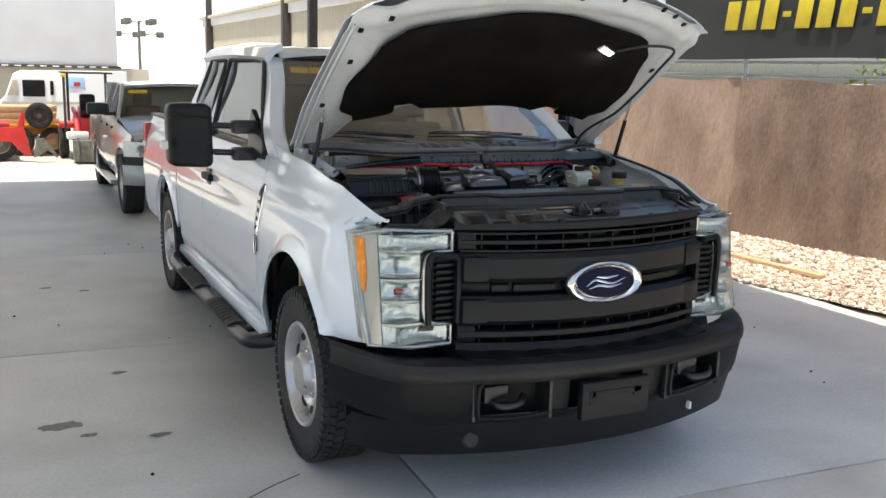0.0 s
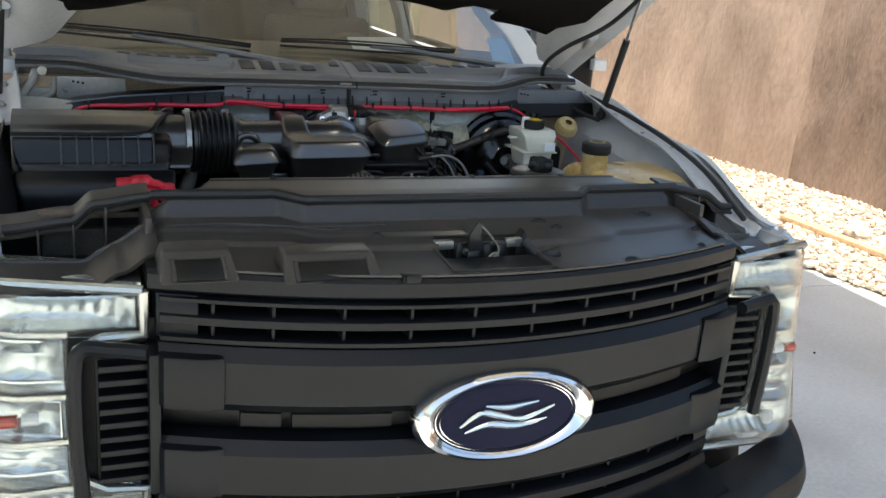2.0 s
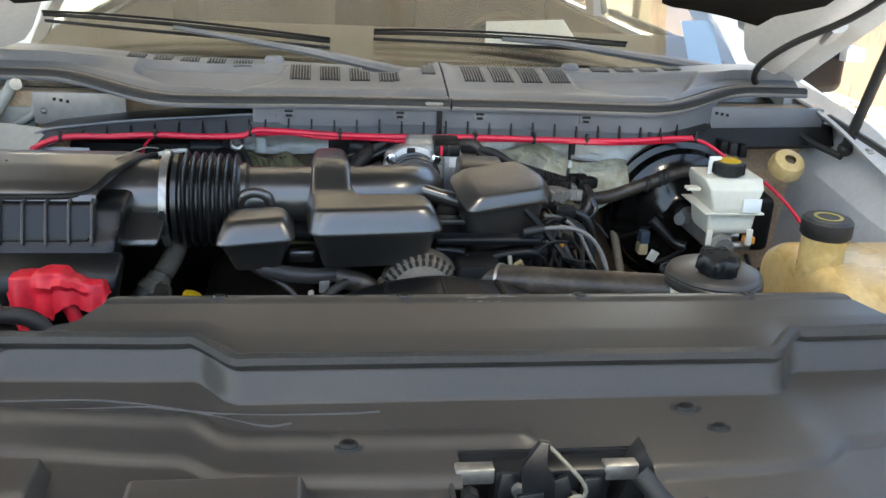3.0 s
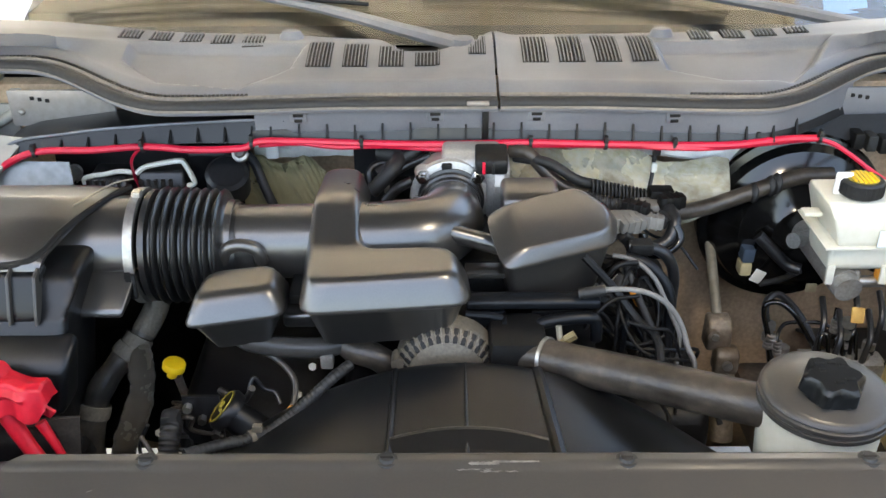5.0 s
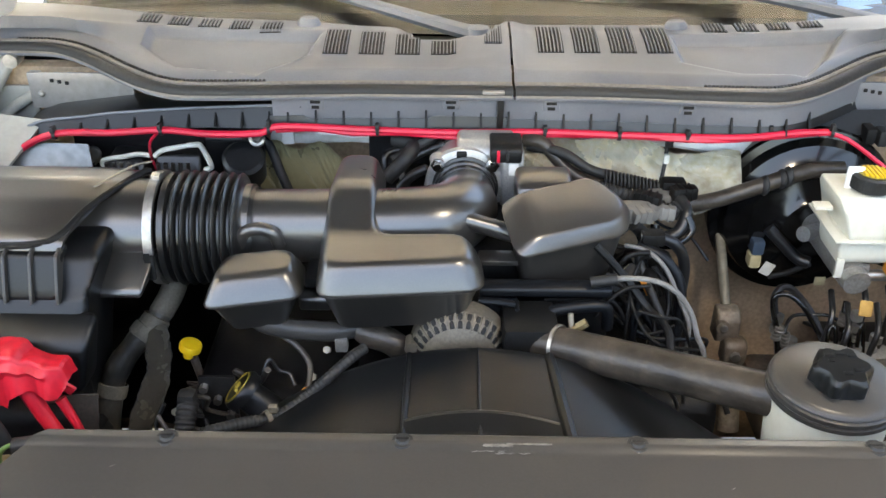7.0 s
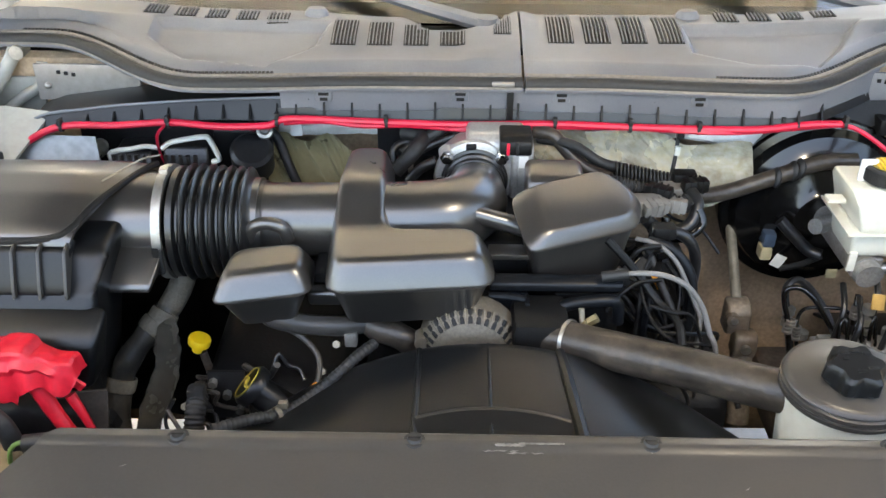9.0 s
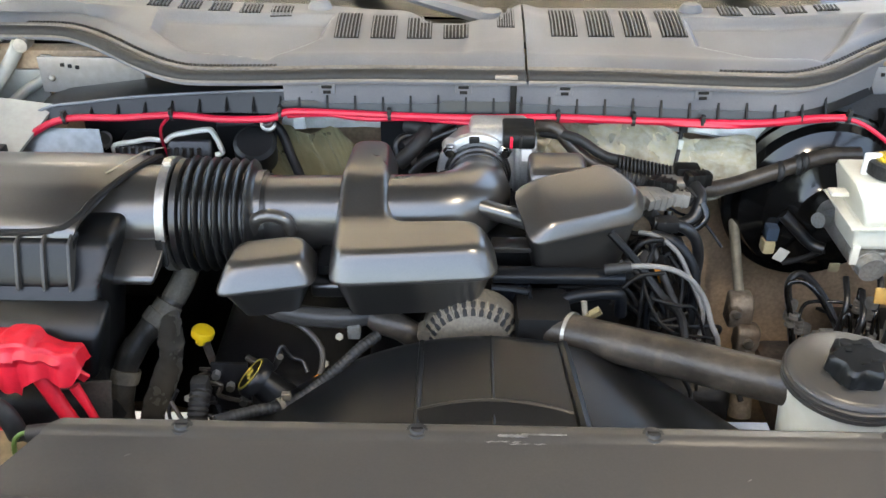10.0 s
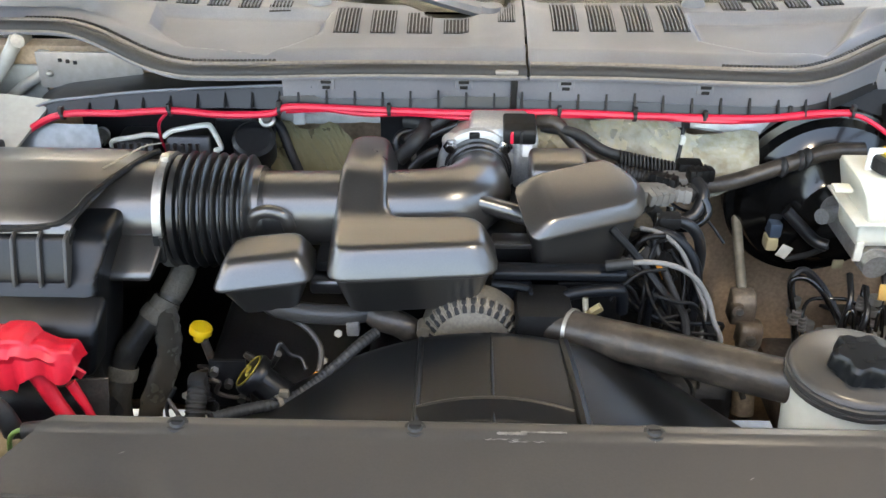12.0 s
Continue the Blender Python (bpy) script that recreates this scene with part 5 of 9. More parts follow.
def bumper_shell(x0, x1, rows, n):
    b = bmesh.new()
    rings = []
    for i in range(n + 1):
        x = lerp(x0, x1, i / n)
        e = max(0, (abs(x) - 0.80) / 0.28)
        rings.append([b.verts.new((x, bumper_y(x) + d, z + (0.025 * e if z > 0.55 else 0.05 * e))) for d, z in rows])
    for p, q in zip(rings, rings[1:]):
        for k in range(len(rows) - 1):
            b.faces.new((p[k], p[k + 1], q[k + 1], q[k]))
    b2 = bmesh.ops.solidify(b, geom=b.faces[:], thickness=0.012)
    return b


# upper band in the paler black; end faces and lower lip in the darker
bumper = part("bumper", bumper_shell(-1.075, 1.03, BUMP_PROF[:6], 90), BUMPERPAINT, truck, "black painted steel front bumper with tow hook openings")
for x0, x1 in ((-1.075, OPEN_L[0]), (OPEN_R[1], 1.03)):
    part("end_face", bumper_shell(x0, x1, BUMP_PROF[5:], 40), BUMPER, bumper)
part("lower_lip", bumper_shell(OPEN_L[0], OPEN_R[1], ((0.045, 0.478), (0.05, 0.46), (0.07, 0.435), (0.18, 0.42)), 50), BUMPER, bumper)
part("recess_back", sheet(bmesh.new(), lambda u, v: (lerp(-0.62, 0.71, u), bumper_y(lerp(-0.6, 0.7, u)) + 0.13, lerp(0.45, 0.64, v)), 12, 2, 0.01), DARK, bumper)
for x0, x1 in (OPEN_L, OPEN_R):
    for x in (x0, x1):
        part("cheek", boxed((x - 0.008, bumper_y(x) + 0.016, 0.46), (x + 0.008, bumper_y(x) + 0.14, 0.63), 0.004), BUMPER, bumper)
    b = bmesh.new()
    tube(b, [(x0 + 0.03, bumper_y(x0) + 0.0, 0.625), (x0 + 0.012, bumper_y(x0) + 0.0, 0.60), (x0 + 0.012, bumper_y(x0) + 0.005, 0.50), (x0 + 0.03, bumper_y(x0) + 0.008, 0.478), ((x0 + x1) / 2, bumper_y((x0 + x1) / 2) + 0.01, 0.476), (x1 - 0.01, bumper_y(x1) + 0.01, 0.49)], 0.008, 8, 4)
    part("opening_rim", b, GRILLE, bumper)
    c = x0 + 0.14 if x0 < 0 else x0 + 0.22
    b = bmesh.new()
    box(b, (c - 0.09, bumper_y(c) + 0.06, 0.53), (c + 0.02, bumper_y(c) + 0.13, 0.60), 0.008)
    tube(b, [(c - 0.06, bumper_y(c) + 0.08, 0.54), (c - 0.03, bumper_y(c) + 0.02, 0.525), (c + 0.05, bumper_y(c) + 0.02, 0.53), (c + 0.09, bumper_y(c) + 0.06, 0.545)], 0.016, 10, 5)
    part("tow_hook", b, BUMPER, bumper, "black tow hook")
b = bmesh.new()
box(b, (-0.165, -0.125, 0.445), (0.175, -0.085, 0.612), 0.012)
plate = part("plate_bracket", b, GRILLE, bumper, "empty black licence plate bracket")
part("slot", boxed((-0.12, -0.129, 0.545), (0.13, -0.120, 0.572), 0.003), DARK, plate)
part("slot", boxed((-0.13, -0.129, 0.515), (-0.10, -0.120, 0.572), 0.003), DARK, plate)
part("slot", boxed((0.09, -0.129, 0.53), (0.13, -0.120, 0.572), 0.003), DARK, plate)
for x0, x1 in ((-0.27, -0.18), (0.19, 0.31)):
    part("filler", sheet(bmesh.new(), lambda u, v: (lerp(x0, x1, u), bumper_y(lerp(x0, x1, u)) + 0.035 + 0.02 * (1 - v), lerp(0.46, 0.63, v)), 5, 5, 0.02), GRILLE, bumper)
# step pad on top, valance below with its plugs
part("top_pad", sheet(bmesh.new(), lambda u, v: (lerp(-0.62, 0.62, u), bumper_y(lerp(-0.62, 0.62, u)) + lerp(0.06, 0.155, v), 0.716 + 0.012 * v + 0.004 * math.cos(u * 44)), 90, 4, 0.01), GRILLE, bumper, "ribbed black plastic step pad")
part("valance", sheet(bmesh.new(), lambda u, v: (lerp(-1.0, 0.93, u), bumper_y(lerp(-1.0, 0.93, u)) + 0.085 + 0.05 * v, lerp(0.455, 0.285 + 0.015 * abs(2 * u - 1) ** 4, v)), 60, 5, 0.012), GRILLE, bumper, "flexible black lower valance")
m = Matrix.Translation((-0.575, bumper_y(-0.575) + 0.098, 0.358)) @ Matrix.Rotation(radians(78), 4, "X")
part("round_plug", spin(bmesh.new(), [(0, 0.012), (0.030, 0.012), (0.036, 0.006), (0.038, -0.01)], m, 24), RUBBER, bumper)
part("pale_marker", boxed((0.552, bumper_y(0.56) + 0.075, 0.342), (0.567, bumper_y(0.56) + 0.10, 0.378), 0.004), WHITEPL, bumper, "small pale marker")


# ---- wheels, mirrors, steps, badges ----
def wheel(name, at, s, label, parent, tread=True):
    """A treaded tyre on a steel wheel; s is the side that faces out."""
    w = part(name, spin(bmesh.new(), [(0.235, -0.10), (0.25, -0.118), (0.31, -0.13), (0.365, -0.122), (0.388, -0.10), (0.393, 0.0), (0.388, 0.10), (0.365, 0.122), (0.31, 0.13), (0.25, 0.118), (0.235, 0.10)], Matrix.Rotation(radians(90), 4, "Y") if s > 0 else Matrix.Rotation(radians(-90), 4, "Y"), 64), TYRE, parent, label)
    w.location = at
    R = Matrix.Rotation(radians(90 * s), 4, "Y")
    if tread:
        b = bmesh.new()
        for k in range(56):
            a = k * math.tau / 56
            for row, z0 in enumerate((-0.115, -0.068, -0.022, 0.024, 0.070)):
                off = (0.5 if row % 2 else 0.0) * math.tau / 56
                m = R @ Matrix.Rotation(a + off, 4, "Z") @ Matrix.Translation((0.392, 0, z0 + 0.0225)) @ Matrix.Rotation(radians(18 if row % 2 else -18), 4, "X")
                box(b, (-0.012, -0.0165, -0.0185), (0.0085, 0.0165, 0.0185), 0, m)
            for z0 in (-0.118, 0.118):
                m = R @ Matrix.Rotation(a, 4, "Z") @ Matrix.Translation((0.378, 0, z0))
                box(b, (-0.022, -0.014, -0.012), (0.010, 0.014, 0.012), 0, m)
        part("tread", b, TYRE, w, smooth=0)
    part("rim", spin(bmesh.new(), [(0.242, 0.112), (0.236, 0.122), (0.224, 0.118), (0.214, 0.085), (0.205, 0.055), (0.195, 0.05), (0.18, 0.070), (0.15, 0.078), (0.12, 0.060), (0.10, 0.072), (0.095, 0.11), (0.08, 0.125), (0.0, 0.128)], R, 48), WHEEL, w, "silver steel wheel")
    for k in range(8):
        a = (k + 0.5) * math.tau / 8
        m = R @ Matrix.Rotation(a, 4, "Z") @ Matrix.Translation((0.168, 0, 0.070))
        part("vent_hole", spin(bmesh.new(), [(0, 0.010), (0.024, 0.010), (0.028, 0.0)], m @ Matrix.Diagonal((0.75, 1.35, 1, 1)), 16), DARK, w)
        m = R @ Matrix.Rotation(k * math.tau / 8, 4, "Z") @ Matrix.Translation((0.108, 0, 0.066))
        part("lug_nut", spin(bmesh.new(), [(0.011, 0), (0.011, 0.022), (0.006, 0.028), (0, 0.028)], m, 6), CHROME, w)
    w.scale = (1, WR / 0.4005, WR / 0.4005)
    return w


for s in (-1, 1):
    for y in (FW, RW):
        wheel("wheel", (s * 0.922 + (CX if s > 0 else 0), y, WR), s, "chunky all-terrain tyre on a silver steel wheel", truck)

# tow mirrors
for s in (-1, 1):
    cx = s * 1.30 + CX * 0.5
    b = bmesh.new()
    box(b, (cx - 0.115, 2.06, 1.30), (cx + 0.115, 2.24, 1.655), 0.055, None, 4)
    for v in b.verts:
        if v.co.y < 2.15:
            v.co.y += 0.05 * (1 - min(1, abs(v.co.z - 1.48) / 0.2))
        v.co.y += 0.10 * abs(v.co.x - s * 1.18) / 0.23 - 0.03
        v.co.x += s * 0.012 * (1.48 - v.co.z) * -1
    mir = part("tow_mirror", b, GRILLE, truck, "large black telescoping tow mirror")
    part("split_line", boxed((cx - 0.116, 2.07, 1.575), (cx + 0.116, 2.10, 1.58), 0.002), DARK, mir)
    part("marker_lamp", boxed((cx + s * 0.115 - 0.05, 2.085, 1.405), (cx + s * 0.115 + 0.012 * s, 2.16, 1.45), 0.008), WHITEPL, mir, "clear side marker lamp")
    part("mirror_glass", boxed((cx - 0.10, 2.292, 1.32), (cx + 0.10, 2.300, 1.63), 0.004), CHROME, mir)
    for z in (1.535, 1.385):
        b = bmesh.new()
        rod(b, (s * 1.20 + CX * 0.5, 2.15, z), (s * 1.07 + CX * 0.5, 2.12, z - 0.005), 0.018)
        box(b, (min(s * 0.945, s * 1.10), 2.02, z - 0.045), (max(s * 0.945, s * 1.10), 2.12, z + 0.03), 0.02)
        part("arm", b, BUMPER, mir)
    part("sail", sheet(bmesh.new(), lambda u, v: (s * (0.965 - 0.03 * v), lerp(1.86, 2.16 - 0.0 * v, u), lerp(1.36, 1.44 + 0.18 * u, v)), 6, 6, 0.03 * -s), BUMPER, mir)

# step bars
for s in (-1, 1):
    b = bmesh.new()
    x = s * 1.10
    tube(b, [(s * 0.92, 1.66, 0.40), (s * 1.04, 1.72, 0.375), (x, 1.86, 0.365), (x, 2.4, 0.365), (x, 3.6, 0.365), (x, 4.12, 0.365), (s * 1.04, 4.28, 0.38), (s * 0.92, 4.34, 0.40)], 0.042, 14, 6)
    bar = part("step_bar", b, BUMPER, truck, "black tubular step bar")
    for y0 in (2.02, 3.02):
        pb = bmesh.new()
        sheet(pb, lambda u, v: (x + lerp(-0.052, 0.052, v), lerp(y0, y0 + 0.62, u), 0.408 + 0.006 * math.cos(u * 60) * (1 if 0.08 < u < 0.92 else 0) - 0.02 * (2 * v - 1) ** 2), 60, 6, 0.012)
        part("tread_pad", pb, RUBBER, bar)
    for y in (2.0, 3.8):
        part("bracket", boxed((min(s * 0.80, s * 1.08), y - 0.03, 0.36), (max(s * 0.80, s * 1.08), y + 0.03, 0.38), 0.006), BUMPER, bar)

# fender vents with chrome surround; the lettering becomes bars
for s in (-1, 1):
    def bx(y, z):
        return s * (side(z) + 0.006) + (CX if s > 0 else 0)

    b = bmesh.new()
    loop = [(1.645, 1.245), (1.70, 1.235), (1.725, 1.10), (1.722, 0.95), (1.715, 0.88), (1.685, 0.90), (1.665, 1.05), (1.645, 1.245)]
    tube(b, [(bx(y, z), y, z) for y, z in loop], 0.007, 8, 3)
    vent = part("fender_vent", b, CHROME, truck, "chrome-edged dark fender vent badge")
    b = bmesh.new()
    sheet(b, lambda u, v: (bx(0, lerp(0.89, 1.24, u)) - s * 0.002, lerp(1.672 - 0.02 * u, 1.712, v), lerp(0.89, 1.24, u)), 10, 3, 0.004 * s)
    part("vent_mesh", b, DARK, vent)
    for k in range(5):
        z = 0.985 + k * 0.045
        part("letter_bar", boxed((bx(0, z) - 0.006, 1.670, z), (bx(0, z) + 0.006, 1.708, z + 0.026), 0.003), CHROME, vent)


# ---- engine bay ----
def moulded(yz, x0, x1, bevel=0.012, m=None, taper=0.0, seg=4):
    """A moulded plastic box: a profile in y and z drawn across x, with soft edges."""
    b = bmesh.new()
    lo = min(z for _, z in yz)
    hi = max(z for _, z in yz)

    def f(y, z, k):
        t = taper * (1 - (z - lo) / (hi - lo))
        p = Vector((x1 - t if k else x0 + t, y, z))
        return m @ p if m is not None else p
    n = len(yz)
    a = [b.verts.new(f(y, z, 0)) for y, z in yz]
    c = [b.verts.new(f(y, z, 1)) for y, z in yz]
    b.faces.new(a)
    b.faces.new(c)
    for k in range(n):
        b.faces.new((a[k], a[(k + 1) % n], c[(k + 1) % n], c[k]))
    bmesh.ops.bevel(b, geom=b.edges[:], offset=bevel, segments=seg, profile=0.5, affect="EDGES", clamp_overlap=True)
    return b


AX_Y = Matrix.Rotation(radians(90), 4, "X")     # turns z into -y
AX_X = Matrix.Rotation(radians(90), 4, "Y")     # turns z into x

# radiator cover
def cover_step(x):
    return 0.354 + 0.054 * curve1(abs(x), (0.305, 0), (0.362, 1)) + 0.008 * curve1(abs(x), (0.38, 0), (0.60, 1))


def cover_front(x):
    return gy(x, 1.25) + 0.014


def cover_point(x, k):
    """k from 0 at the rear edge to 1 at the grille."""
    st = cover_step(x)
    fr = cover_front(x)
    rise = 0.022 * curve1(abs(x), (0.50, 0), (0.58, 1))
    if k < 0.06:
        return Vector((x, lerp(0.523, 0.518, k / 0.06), lerp(1.28, 1.334, k / 0.06)))
    if k < 0.12:
        return Vector((x, lerp(0.518, 0.506, (k - 0.06) / 0.06), lerp(1.334, 1.3365, (k - 0.06) / 0.06)))
    if k < 0.26:
        q = (k - 0.12) / 0.14
        y = lerp(0.506, lerp(st, 0.508, 0.42), q)
        return Vector((x, y, lerp(1.3365, 1.334, q) - 0.0022 * curve1(y, (0.4965, 1), (0.4995, 0))))
    if k < 0.40:
        q = (k - 0.26) / 0.14
        return Vector((x, lerp(lerp(st, 0.508, 0.42), st, q), lerp(1.3318, 1.325, q ** 1.2)))
    if k < 0.52:
        q = (k - 0.40) / 0.12
        return Vector((x, lerp(st, st - 0.028, q), lerp(1.325, 1.288, q * q * (3 - 2 * q))))
    q = (k - 0.52) / 0.48
    y = lerp(st - 0.028, fr, q)
    z = lerp(1.288, 1.264, q) + 0.006 * math.exp(-((q - 0.25) / 0.04) ** 2) * (1 if x < 0 else 0) - 0.008 * curve1(q, (0.45, 0), (0.5, 1), (0.92, 1), (1, 0))
    return Vector((x, y, z))


def cover_edge(k):
    return line1(k, (0, 0.462), (0.06, 0.464), (0.12, 0.474), (0.26, 0.500), (0.31, 0.53), (0.40, 0.60), (0.55, 0.63), (1, 0.615))


def cover_surf(u, v):
    w = cover_edge(v)
    x = lerp(-w, w + 0.01, u)
    p = cover_point(x, v)
    p.z -= 0.03 * max(0, 1 - min(u, 1 - u) * 30) * curve1(v, (0.30, 0), (0.40, 1))
    return p


b = sheet(bmesh.new(), cover_surf, 120, 150, 0.004)
LATCH_X, LATCH_Y = (-0.084, 0.118), (0.092, 0.240)
gone = [f for f in b.faces if LATCH_X[0] < f.calc_center_median().x < LATCH_X[1] and LATCH_Y[0] < f.calc_center_median().y < LATCH_Y[1]]
bmesh.ops.delete(b, geom=gone, context="FACES")
cover = part("radiator_cover", b, COVER, truck, "dusty black moulded radiator cover with push rivets")
b = bmesh.new()
seal_pts = [cover_point(x, 0.40) + Vector((0, -0.004, 0.008)) for x in (-0.60, -0.5, -0.42, -0.38, -0.36, -0.335, -0.31, -0.29, -0.2, -0.1, 0.05, 0.2, 0.29, 0.31, 0.335, 0.36, 0.38, 0.42, 0.50, 0.56, 0.61)]
tube(b, seal_pts, 0.010, 8, 4)
part("hood_seal", b, RUBBER, cover)
for x in (-0.343, -0.113, 0.116, 0.347):
    m = Matrix.Translation((x, 0.5075, 1.3363))
    r = part("push_rivet", spin(bmesh.new(), [(0.0, 0.0065), (0.006, 0.0065), (0.0075, 0.004), (0.0105, 0.004), (0.0120, 0.001), (0.0120, -0.002)], m, 24), RUBBER, cover)
    part("rivet_slot", boxed((x - 0.006, 0.5065, 1.3418), (x + 0.006, 0.5085, 1.3432), 0), DARK, r)
# scuffs left by the hood
SCUFF = material("pale_scuff", (0.13, 0.123, 0.113), 0.6, var=0.3, scale=90, bump=0.3)
for x0, y0, ln, wd in ((-0.012, 0.504, 0.045, 0.0016), (-0.035, 0.5015, 0.03, 0.003)):
    b = bmesh.new()
    sheet(b, lambda u, v: (x0 + ln * u + 0.001 * math.sin(u * 30), y0 + wd * (v - 0.5) * (0.5 + abs(math.sin(u * 17))), cover_point(0, 0.13).z + 0.0046), 14, 1, 0.0006)
    part("scuff", b, SCUFF, cover)
# pockets, hollows and clips on the sloping front
def on_cover(x, k, h=0.0):
    return cover_point(x, k) + Vector((0, 0, h))


for x0, x1, y0, ym, y1 in ((-0.396, -0.236, 0.088, 0.134, 0.192), (-0.600, -0.486, 0.118, 0.172, 0.235)):
    pk = part("pocket", moulded(((y0 - 0.004, 1.255), (ym - 0.004, 1.287), (ym + 0.006, 1.294), (y1, 1.295), (y1 + 0.012, 1.258)), x0, x1, 0.005, None, -0.010, 3), COVER, cover)
    part("hollow", moulded(((y0 - 0.004, 1.2615), (ym - 0.014, 1.2845), (ym - 0.006, 1.280), (y0 + 0.010, 1.252)), x0 + 0.018, x1 - 0.018, 0.001, None, -0.003, 2), DARK, pk)
    for q in ((x0 + 0.010, x0 + 0.018), (x1 - 0.018, x1 - 0.010)):
        part("hollow_rim", moulded(((y0 - 0.006, 1.262), (ym - 0.012, 1.2875), (ym - 0.004, 1.285), (y0 + 0.010, 1.255)), q[0], q[1], 0.002, None, 0, 2), COVER, pk)
for k, x0, x1 in ((0.545, -0.575, -0.155), (0.580, -0.58, -0.25)):
    b = bmesh.new()
    tube(b, [on_cover(lerp(x0, x1, q), k + 0.05 * (1 - q), 0.001) for q in (0, 0.3, 0.6, 0.9, 1)], 0.005, 6, 4)
    part("ridge", b, COVER, cover)
# air inlet mouth at the passenger end: a drooping lip over a ribbed dark opening
def mouth_z(x):
    return curve1(x, (-0.87, 1.266), (-0.745, 1.280), (-0.700, 1.312), (-0.60, 1.326))


def sill_z(x):
    return curve1(x, (-0.87, 1.236), (-0.725, 1.228), (-0.665, 1.262), (-0.61, 1.292))


def inlet(s, end, label):
    """One mouth, s = -1 on the passenger side and 1 on the driver's side."""
    def at(u):
        return lerp(-end, -0.600, u)

    def side_sheet(f, nu, nv, th):
        return sheet(bmesh.new(), lambda u, v: Vector(f(u, v)) * Vector((-s, 1, 1)), nu, nv, th * -s)

    lip = part("air_inlet", side_sheet(lambda u, v: (at(u), lerp(0.405, 0.505, v), mouth_z(at(u)) + 0.008 * v - 0.010 * (1 - v) ** 6), 40, 10, 0.006), COVER, truck, label)
    part("mouth_seal", tube(bmesh.new(), [(-s * at(q), 0.412, mouth_z(at(q)) + 0.004) for q in (0.03, 0.2, 0.4, 0.5, 0.6, 0.7, 0.85, 1)], 0.009, 8, 4), RUBBER, lip)
    # near-black back and floor put the shade into the open mouth
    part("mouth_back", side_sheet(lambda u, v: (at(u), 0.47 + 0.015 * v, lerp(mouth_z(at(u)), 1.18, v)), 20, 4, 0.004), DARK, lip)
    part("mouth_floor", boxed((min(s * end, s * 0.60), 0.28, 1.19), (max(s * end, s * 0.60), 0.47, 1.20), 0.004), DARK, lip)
    part("mouth_cheek", boxed((s * 0.612 - 0.006, 0.30, 1.20), (s * 0.612 + 0.006, 0.47, 1.318), 0.003), COVER, lip)
    for x in (-0.80, -0.738, -0.68):
        if -x < end - 0.03:
            part("mouth_rib", side_sheet(lambda u, v: (x, lerp(0.405, 0.46, u), lerp(1.205, mouth_z(x) - 0.004, v)), 3, 4, 0.004), COVER, lip)
    part("mouth_sill", side_sheet(lambda u, v: (at(u), lerp(0.215, 0.325, v) + 0.02 * u, sill_z(at(u)) - 0.020 * (1 - v) ** 2), 36, 10, 0.008), COVER, lip)
    part("sill_edge", tube(bmesh.new(), [(-s * at(q), 0.325 + 0.02 * q, sill_z(at(q))) for q in (0.04, 0.3, 0.45, 0.55, 0.65, 0.78, 0.9, 1)], 0.006, 8, 4), COVER, lip)


inlet(-1, 0.87, "black air inlet mouth with upright ribs")
inlet(1, 0.79, "black moulded end of the radiator cover")
# hood latch
latch = part("hood_latch", boxed((-0.045, 0.200, 1.225), (0.075, 0.23, 1.318), 0.006), BUMPER, truck, "black steel hood latch on a zinc bracket")
for x0, x1 in ((-0.085, -0.045), (0.068, 0.105)):
    part("bracket", boxed((x0, 0.200, 1.303), (x1, 0.216, 1.321), 0.003), STEEL, latch)
b = bmesh.new()
prism(b, ((-0.018, 1.29), (-0.022, 1.335), (-0.006, 1.362), (0.004, 1.36), (0.0, 1.335), (0.012, 1.32), (0.016, 1.29)), lambda x, z, k: (x, 0.190 if k else 0.182, z), 0.002)
part("striker_plate", b, BUMPER, latch)
b = bmesh.new()
tube(b, [(0.004, 0.186, 1.355), (0.028, 0.184, 1.33), (0.045, 0.182, 1.305), (0.03, 0.178, 1.285)], 0.0022, 6, 4)
part("spring", b, STEELDULL, latch)
part("bolt", rod(bmesh.new(), (-0.066, 0.224, 1.276), (-0.066, 0.212, 1.276), 0.010, seg=6), STEEL, latch)
b = bmesh.new()
prism(b, ((0.085, 1.262), (0.10, 1.315), (0.112, 1.335), (0.13, 1.30), (0.15, 1.262)), lambda x, z, k: (x, 0.235 if k else 0.205, z), 0.004)
part("release_lever", b, RUBBER, latch)
b = bmesh.new()
tube(b, [(0.12, 0.20, 1.285), (0.15, 0.17, 1.272), (0.17, 0.165, 1.272)], 0.010, 8, 4)
part("lever_tip", b, RUBBER, latch)

for x, y, w, h, rz in ((-0.034, 0.196, 0.010, 0.05, 12), (0.022, 0.190, 0.012, 0.045, -14), (0.052, 0.192, 0.010, 0.04, 8), (-0.012, 0.178, 0.014, 0.028, 0)):
    part("latch_plate", boxed((-w, -0.003, -h * 0.5), (w, 0.003, h * 0.5), 0.002, pose(x, y, 1.292, -8, rz, 10)), BUMPER, latch)
for x, z in ((-0.062, 1.272), (0.086, 1.272), (0.036, 1.288), (-0.022, 1.30)):
    part("latch_screw", rod(bmesh.new(), (x, 0.198, z), (x, 0.188, z), 0.0065, seg=10), STEEL, latch)
b = bmesh.new()
tube(b, [(0.020, 0.186, 1.272), (0.026, 0.182, 1.292), (0.040, 0.182, 1.298), (0.048, 0.184, 1.282), (0.044, 0.186, 1.27)], 0.003, 8, 5)
part("latch_spring", b, STEELDULL, latch)
